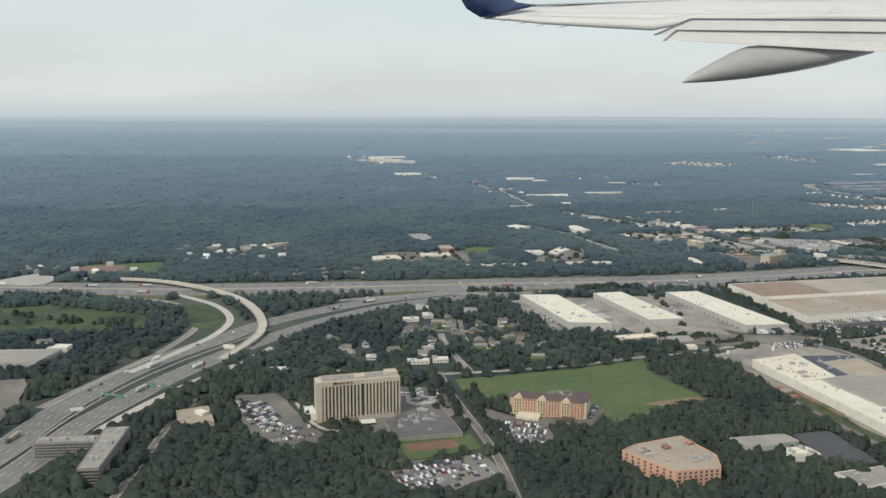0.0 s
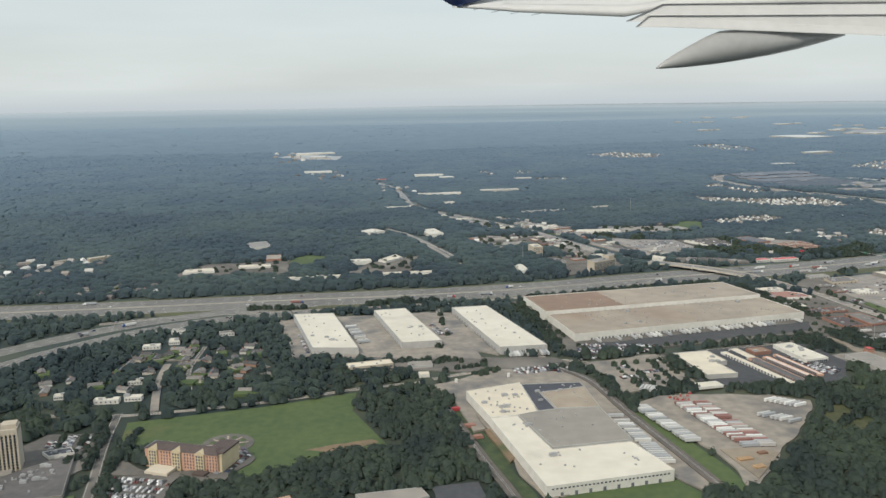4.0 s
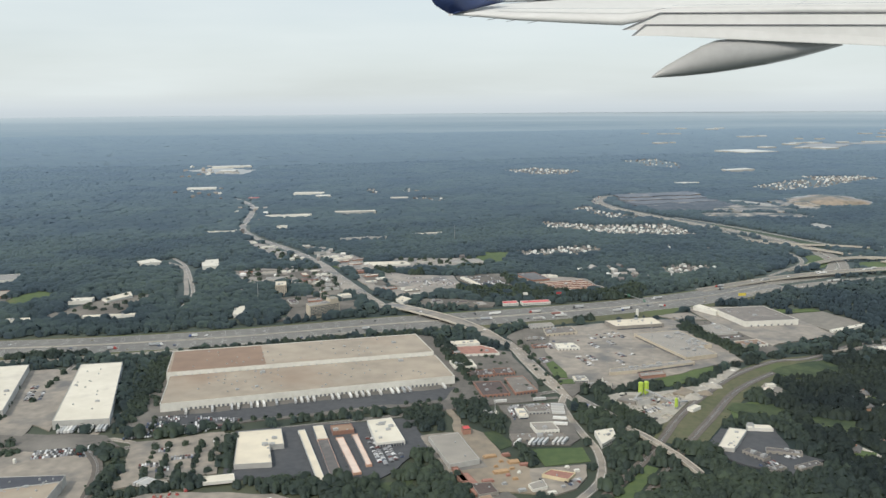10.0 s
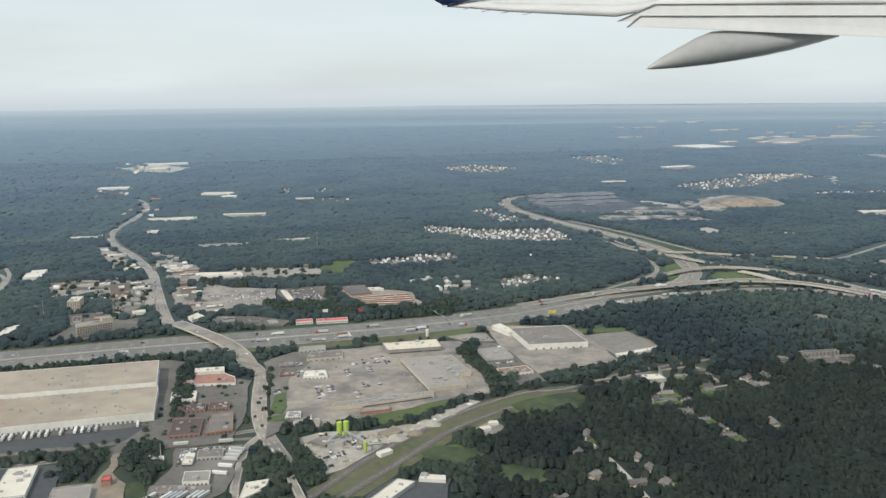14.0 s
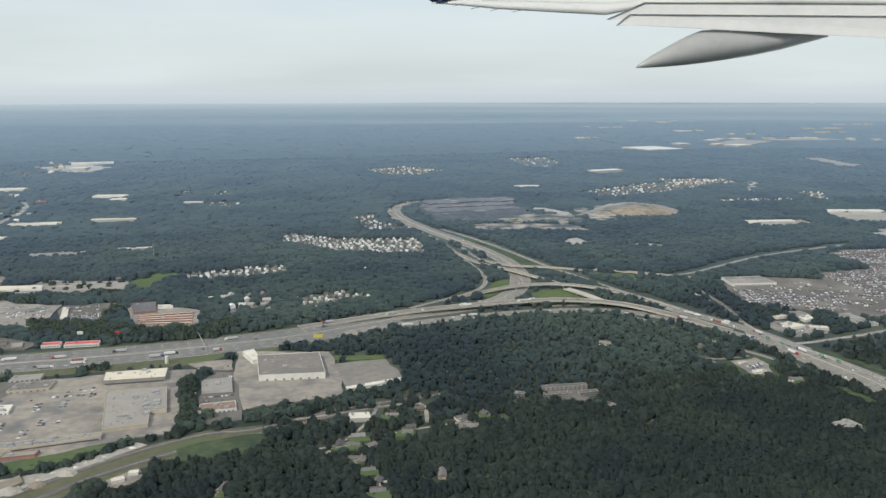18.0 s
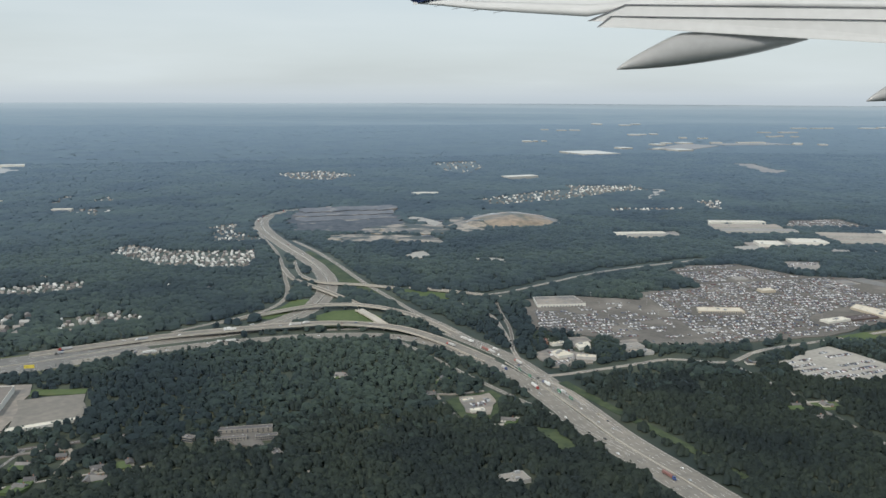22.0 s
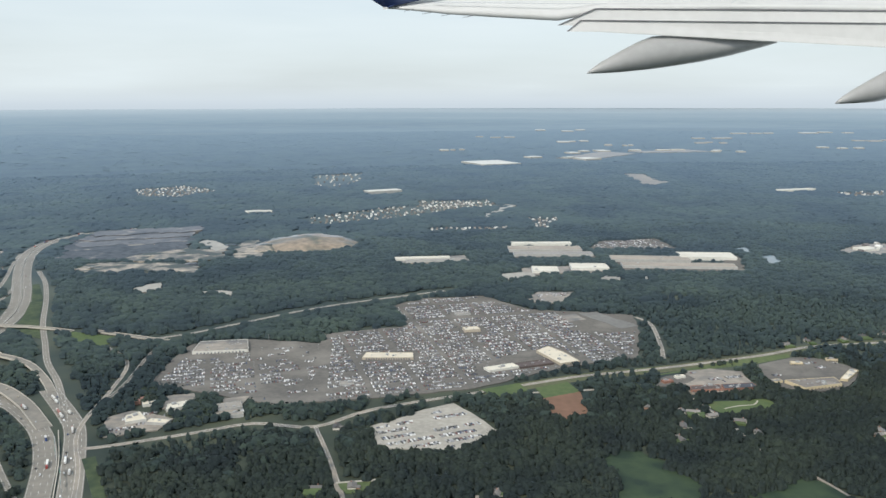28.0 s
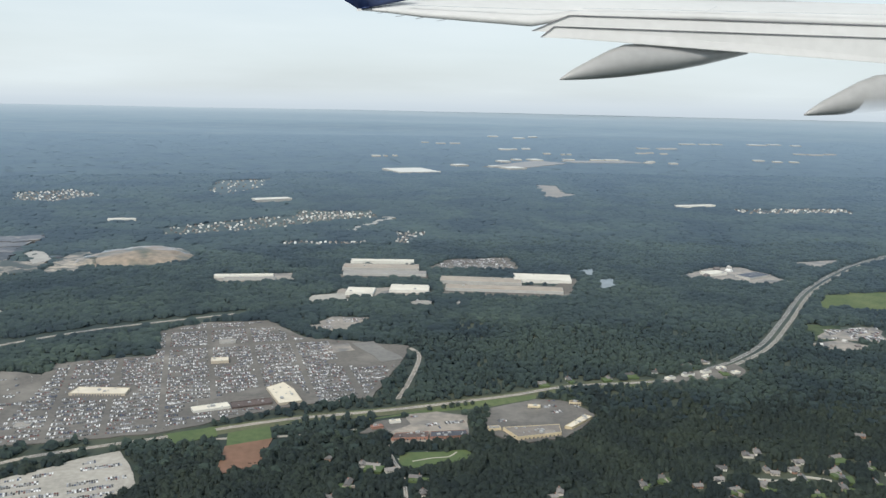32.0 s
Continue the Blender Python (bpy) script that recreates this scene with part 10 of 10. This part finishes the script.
def spots(x0, x1, near, far, gap, seed, big=1.0, keep=0.93):
    """Tree places on a jittered grid between two lines y = 56 + 0.32 x + near .. far, off the open land; stands differ in height and density."""
    r = np.random.RandomState(seed)
    ys = np.arange(50 if near > -20 else -60, 100 + far * 1.25 + 60, gap)
    out = []
    for y in ys:
        x = np.arange(x0, x1, gap) + r.uniform(-0.42, 0.42, len(np.arange(x0, x1, gap))) * gap
        yy = y + r.uniform(-0.42, 0.42, len(x)) * gap
        line = 56 + np.clip(x, 0, 320) * 0.32
        d = yy - line + r.normal(0, 5, len(x)) * (yy > line + 7)
        ok = (d > near) & (d <= far) & (x > -30 - 0.56 * np.maximum(yy, 50)) & (x < 310 + 0.62 * np.maximum(yy - 70, 0)) & (r.rand(len(x)) < keep * (1 if far < 1200 else np.clip(1.1 - (d - 650) / 600, 0, 1)))
        i, j = ((x - MX) / MC).astype(int), ((yy - MY) / MC).astype(int)
        inm = (i >= 0) & (j >= 0) & (i < MAP.shape[1]) & (j < MAP.shape[0])
        ok &= ~(inm & MAP[np.clip(j, 0, MAP.shape[0] - 1), np.clip(i, 0, MAP.shape[1] - 1)])
        g = 0.6 + 0.75 * r.rand(len(x)) ** 1.3
        stand = np.array([noise.noise((u * 0.16, v * 0.16, 2.0)) + 0.6 * noise.noise((u * 0.45, v * 0.45, 7.0)) for u, v in zip(x, yy)]) if gap < 1.5 else np.zeros(len(x))
        g *= np.clip(1 + 0.55 * stand, 0.6, 1.5)
        out.append(np.stack([x, yy, 0.70 * gap * g * big, (0.68 + 0.5 * r.rand(len(x))) * (0.75 + 0.35 * g) * (1 + 0.04 * min(gap, 3)) * (0.2 if gap > 3 else 0.8 if gap > 2 else 1)], 1)[ok])
    return np.concatenate(out)


def domes(name, spots, ring, levels, seed, tilt=0.1):
    """Lumpy closed crowns for woods seen from far off, lit like a level canopy."""
    r = np.random.RandomState(seed)
    S = np.asarray(spots, float)
    n = len(S)
    a = np.arange(ring) * 2 * np.pi / ring
    vs, ns = [], []
    for j, (z, q) in enumerate(levels):
        rr = S[:, 2:3] * q * (1.12 + r.uniform(-0.34, 0.34, (n, ring)))
        aa = a + r.uniform(-0.3, 0.3, (n, ring)) + 0.4 * j
        vs.append(np.stack([S[:, 0:1] + np.cos(aa) * rr, S[:, 1:2] + np.sin(aa) * rr, S[:, 3:4] * (z + r.uniform(-0.07, 0.07, (n, ring)))], 2))
    vs.append(np.stack([S[:, 0] + r.uniform(-0.2, 0.2, n) * S[:, 2], S[:, 1], S[:, 3]], 1)[:, None])
    V = np.concatenate(vs, 1)
    f = []
    for j in range(len(levels) - 1):
        for i in range(ring):
            k = (i + 1) % ring
            f += [(j * ring + i, j * ring + k, (j + 1) * ring + i), (j * ring + k, (j + 1) * ring + k, (j + 1) * ring + i)]
    o = (len(levels) - 1) * ring
    f += [(o + i, o + (i + 1) % ring, o + ring) for i in range(ring)]
    f = np.array(f)
    per = V.shape[1]
    L = (np.arange(n)[:, None] * per + f.reshape(-1)[None]).reshape(-1)
    me = bpy.data.meshes.new(name)
    me.vertices.add(n * per)
    me.vertices.foreach_set("co", V.astype(np.float32).ravel())
    me.loops.add(len(L))
    me.loops.foreach_set("vertex_index", L.astype(np.int32))
    me.polygons.add(len(L) // 3)
    me.polygons.foreach_set("loop_start", (np.arange(len(L) // 3) * 3).astype(np.int32))
    me.polygons.foreach_set("use_smooth", np.ones(len(L) // 3, bool))
    me.update(calc_edges=True)
    C = np.stack([S[:, 0], S[:, 1], S[:, 3] * 0.3], 1)[:, None]
    N = V - C
    N /= np.linalg.norm(N, axis=2, keepdims=True)
    N = N * tilt + (0, 0, 1)
    N /= np.linalg.norm(N, axis=2, keepdims=True)
    me.normals_split_custom_set_from_vertices(N.reshape(-1, 3))
    me.materials.append(M_CANOPY)
    return me


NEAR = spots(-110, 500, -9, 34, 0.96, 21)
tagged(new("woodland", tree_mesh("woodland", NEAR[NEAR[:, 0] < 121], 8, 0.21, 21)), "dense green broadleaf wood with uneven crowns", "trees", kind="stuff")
tagged(new("woodland", tree_mesh("woodland", NEAR[NEAR[:, 0] >= 121], 8, 0.21, 27, mat=M_LEAF_SHADE)), "dense wood with uneven crowns in shaded dark green", "trees", kind="stuff")
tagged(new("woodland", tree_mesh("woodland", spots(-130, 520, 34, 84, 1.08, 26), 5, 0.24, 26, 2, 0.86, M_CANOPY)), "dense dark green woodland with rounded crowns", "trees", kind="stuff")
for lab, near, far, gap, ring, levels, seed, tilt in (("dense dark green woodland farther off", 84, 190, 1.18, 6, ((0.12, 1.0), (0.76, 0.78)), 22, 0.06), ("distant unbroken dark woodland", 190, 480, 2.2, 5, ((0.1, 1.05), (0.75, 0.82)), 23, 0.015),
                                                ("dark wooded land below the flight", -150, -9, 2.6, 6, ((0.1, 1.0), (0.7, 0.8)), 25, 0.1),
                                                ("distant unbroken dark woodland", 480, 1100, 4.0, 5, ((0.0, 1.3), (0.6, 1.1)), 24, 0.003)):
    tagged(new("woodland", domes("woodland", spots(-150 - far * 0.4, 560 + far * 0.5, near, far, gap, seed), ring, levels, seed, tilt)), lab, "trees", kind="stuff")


def copse(polys, gap, label, seed, size=1.0):
    """Loose trees and thickets inside a few polygons, as one mesh."""
    r = np.random.RandomState(seed)
    out = []
    for poly in polys:
        P = np.array(poly)
        gx, gy = np.meshgrid(np.arange(P[:, 0].min(), P[:, 0].max(), gap), np.arange(P[:, 1].min(), P[:, 1].max(), gap))
        x, y = gx.ravel() + r.uniform(-0.4, 0.4, gx.size) * gap, gy.ravel() + r.uniform(-0.4, 0.4, gx.size) * gap
        hit = np.zeros(x.size, bool)
        for (xa, ya), (xb, yb) in zip(P, np.roll(P, -1, 0)):
            if ya != yb:
                hit ^= ((ya > y) != (yb > y)) & (x < (xb - xa) * (y - ya) / (yb - ya) + xa)
        g = r.uniform(0.55, 1.2, x.size)
        out.append(np.stack([x, y, 0.5 * g * size, 0.8 * g * size * r.uniform(0.8, 1.2, x.size)], 1)[hit & (r.rand(x.size) < 0.85)])
    tagged(new("thicket", tree_mesh("thicket", np.concatenate(out), 20, 0.22, seed, 5)), label, "trees", kind="stuff")


copse([[(82.6, 143.5), (84.0, 143.8), (87.6, 126), (86.4, 122.8)], [(46, 138.0), (60, 141.8), (82, 147.8), (84, 149), (60, 143.0), (46, 139.2)], [(43.4, 136), (46.0, 136.6), (47.2, 128), (49.2, 112), (47.6, 111), (45, 124)],
       [(104.6, 153.4), (107.8, 154.6), (108.4, 156.6), (104.6, 155.4)], [(98.9, 114.2), (99.3, 113.0), (100.6, 110.6), (101.4, 108.8), (103.4, 106.9), (105.9, 105.9), (106.4, 109.2), (104.8, 111.4), (103.1, 114.3), (101.8, 117.0), (101.4, 116.0), (102.6, 112.6), (101.8, 111.6), (100.4, 113.0)], [(119.9, 150), (121.6, 150.2), (125.8, 134.6), (124.3, 133.8)]], 0.75, "dense belts of trees between yards and lots", 61, 1.1)
copse([[(78.4, 113.2), (81.4, 116.4), (83.2, 113.0), (82.8, 107.8), (78.8, 109.0)], [(84.3, 115.4), (84.6, 117.4), (88.2, 115.2), (90.0, 107.6), (89.2, 106.4), (87.2, 109.5), (85.2, 111.8)], [(89.9, 104.2), (91.6, 103.4), (92.1, 98.6), (90.5, 98.9)]], 0.85, "clumps of full trees between small yards", 64, 1.25)
copse([[(304.0, 185.0), (305.0, 190.4), (307.4, 190.8), (306.2, 186.0)], [(284.6, 183.4), (288.4, 184), (288, 180.6), (284.6, 180.4)], [(318, 199.2), (325.6, 199.4), (325.6, 192.6), (323.8, 192.8)], [(290.4, 184.6), (292.6, 185.2), (292.2, 183.2), (290.6, 182.8)], [(219.2, 172.4), (224, 174.2), (222.6, 180.4), (219.6, 182)], [(210.8, 180), (214.4, 180.4), (213.6, 186.4), (211, 186)]], 0.8, "trees between the plaza and works yards", 65, 1.15)
copse([[(77.8, 192.8), (77.4, 194.6), (93.2, 203.6), (94.0, 201.9)], [(86.5, 178.8), (97.9, 180.2), (104, 176.4), (115, 176), (123, 181.3), (120, 170.5), (103, 168.8), (91.2, 171.2)], [(97.6, 181.8), (99.6, 182.2), (97.4, 193), (95.9, 193)], [(69.6, 200), (72.4, 200.6), (75, 195.6), (71.6, 195.4)]], 1.0, "tree belts north of the interstate", 66, 1.6)
copse([[(21.8, 136.9), (22.6, 138.4), (31.6, 139.2), (34.6, 139.6), (33.1, 138.0), (24, 136.3)], [(4.2, 134.9), (4.8, 136.4), (12.1, 136.4), (13.0, 135.2)], [(42.6, 131.6), (44.9, 133), (47.6, 122), (46.4, 119.6), (44.8, 121.2)]], 0.8, "tree islands beside the interstate", 70, 1.15)
copse([[(26, 108.6), (36, 107.6), (35.6, 106.4), (27.4, 107)], [(24.4, 101.6), (29.4, 103.4), (30, 101.2)], [(32.6, 112), (33.6, 112.2), (30.4, 124), (29.4, 123.6)]], 0.8, "small trees round the warehouse yards", 67, 0.8)
copse([[(82.6, 115), (95, 118.4), (93.6, 127), (92, 137), (84, 141)], [(96, 122), (99, 121), (98.4, 132), (96, 144), (94, 142)]], 2.0, "scattered small trees among shops and car parks", 68, 0.62)
copse([[(42, 180), (56, 169), (66, 172), (62, 192), (54, 208), (44, 228), (36, 236), (44, 206)], [(70, 203), (92, 205), (92, 212), (74, 213)], [(18, 162), (28, 164), (30, 178), (20, 176)], [(-14, 162), (4, 164), (4, 176), (-12, 172)]], 2.7, "scattered trees among roadside businesses", 69, 1.1)
copse([[(50.0, 101), (51.6, 101.4), (52.6, 94), (51.4, 93)], [(112.8, 121.8), (118.6, 127.4), (119.4, 127.2), (113.6, 120.9)], [(108.8, 122.6), (110.4, 122.4), (110.2, 121.4), (108.6, 121.6)],
       [(13.4, 108.2), (20, 107.4), (20, 106.4), (13.4, 107)], [(36.2, 102), (39.4, 104.2), (40, 103.2), (37.4, 101.4)]], 0.7, "thickets of small trees along yard edges", 62, 0.85)
copse([[(-2.2, 86.4), (0.2, 86.6), (1.0, 79), (-0.4, 78)], [(2.2, 88), (3.4, 88), (5.6, 70), (4.4, 69)], [(-24, 84), (-22, 84.6), (-19.8, 79.8), (-21, 79)], [(-4.6, 66), (2, 69.2), (2.6, 68.2), (-4, 64.8)], [(7.4, 75.6), (8.0, 75.6), (8.0, 71), (7.4, 71)]], 0.95, "scattered trees among the hotel car parks", 63, 0.85)


# ---- single trees ----
def make_tree(seed):
    """One broad tree: tapered trunk, three limbs, leafy crown."""
    ob = empty("tree", pose(0, 0, 0), "small green broadleaf tree beside parked cars", "tree", "trees in car parks and verges")
    bm = tube(bmesh.new(), 0, 0, -0.05, 0.4, 0.05, 0.03, 7)
    for k in range(3):
        a = k * 2.1 + seed
        n0 = len(bm.verts)
        tube(bm, 0, 0, 0, 0.3, 0.024, 0.01, 5)
        bm.verts.ensure_lookup_table()
        bmesh.ops.transform(bm, matrix=pose(0, 0, 0.3, 35 * math.cos(a), 35 * math.sin(a), 0), verts=bm.verts[n0:])
    part("trunk", bm, M_BARK, ob)
    c = new("crown", tree_mesh("crown", [(0, 0, 0.42, 0.85)], 40, 0.24, 40 + seed, 6))
    c.parent = ob
    return ob


PROTO_TREE = [make_tree(k) for k in range(3)]
tr = random.Random(5)


def plant(x, y, s=1.0):
    copy_thing(tr.choice(PROTO_TREE), Matrix.Translation((x, y, 0.03)) @ Matrix.Rotation(tr.random() * 6.3, 4, "Z") @ Matrix.Diagonal((s, s, s * tr.uniform(0.85, 1.2), 1)))


def rows_of_trees(a, b, n, s=0.8, skip=0.2):
    for i in range(n):
        if tr.random() > skip:
            u = (i + 0.5) / n
            plant(a[0] + (b[0] - a[0]) * u + tr.uniform(-0.15, 0.15), a[1] + (b[1] - a[1]) * u + tr.uniform(-0.15, 0.15), s * tr.uniform(0.7, 1.2))


for k in range(5):
    rows_of_trees((53.2 + k * 1.5, 104.6 + k * 0.5), (54.6 + k * 1.4, 96.2 + k * 0.4), 7, 0.75)
rows_of_trees((-20.4, 82.6), (-18.0, 76.4), 5, 0.7, 0.4)
rows_of_trees((-10.6, 75.0), (-6.4, 74.2), 6, 1.0, 0.1)
rows_of_trees((0.6, 86), (1.6, 78), 7, 1.0)
rows_of_trees((-3.4, 86), (-2.6, 82.6), 5, 0.9)
rows_of_trees((3.4, 80), (4.6, 74), 7, 1.0)
rows_of_trees((52, 109.2), (86, 118.2), 26, 0.65, 0.4)
rows_of_trees((47.6, 124), (51.6, 108.6), 10, 0.8)
rows_of_trees((60.8, 107.6), (62.4, 97.8), 16, 0.7, 0.0)
rows_of_trees((82.2, 142.4), (86.6, 124), 14, 1.1)
rows_of_trees((50, 140.4), (80, 148.4), 26, 0.9, 0.2)
rows_of_trees((96.4, 131), (94.6, 142), 7, 1.0, 0.3)
rows_of_trees((100, 120), (103, 122.6), 4, 1.2, 0.1)
rows_of_trees((120.6, 150), (124.9, 134.4), 16, 1.3, 0.05)
rows_of_trees((121.4, 150), (125.5, 134.6), 14, 1.3, 0.1)
rows_of_trees((297, 192.6), (306, 195.6), 8, 0.8, 0.3)
rows_of_trees((305.4, 184), (306, 192), 7, 1.2, 0.2)
rows_of_trees((33, 103.4), (38.4, 105.4), 7, 1.0, 0.2)
rows_of_trees((34.2, 118), (33.2, 130), 9, 0.8, 0.3)
rows_of_trees((27.8, 107.6), (35.2, 107.4), 9, 0.8, 0.3)
rows_of_trees((-66, 120), (-40, 110), 22, 1.0, 0.4)
rows_of_trees((-70, 112), (-42, 114), 20, 1.1, 0.4)
rows_of_trees((72, 92), (79, 84), 14, 1.2, 0.3)
rows_of_trees((70, 84), (80, 92), 14, 1.2, 0.4)
for p in PROTO_TREE:
    for o in (*p.children_recursive, p):
        bpy.data.objects.remove(o)
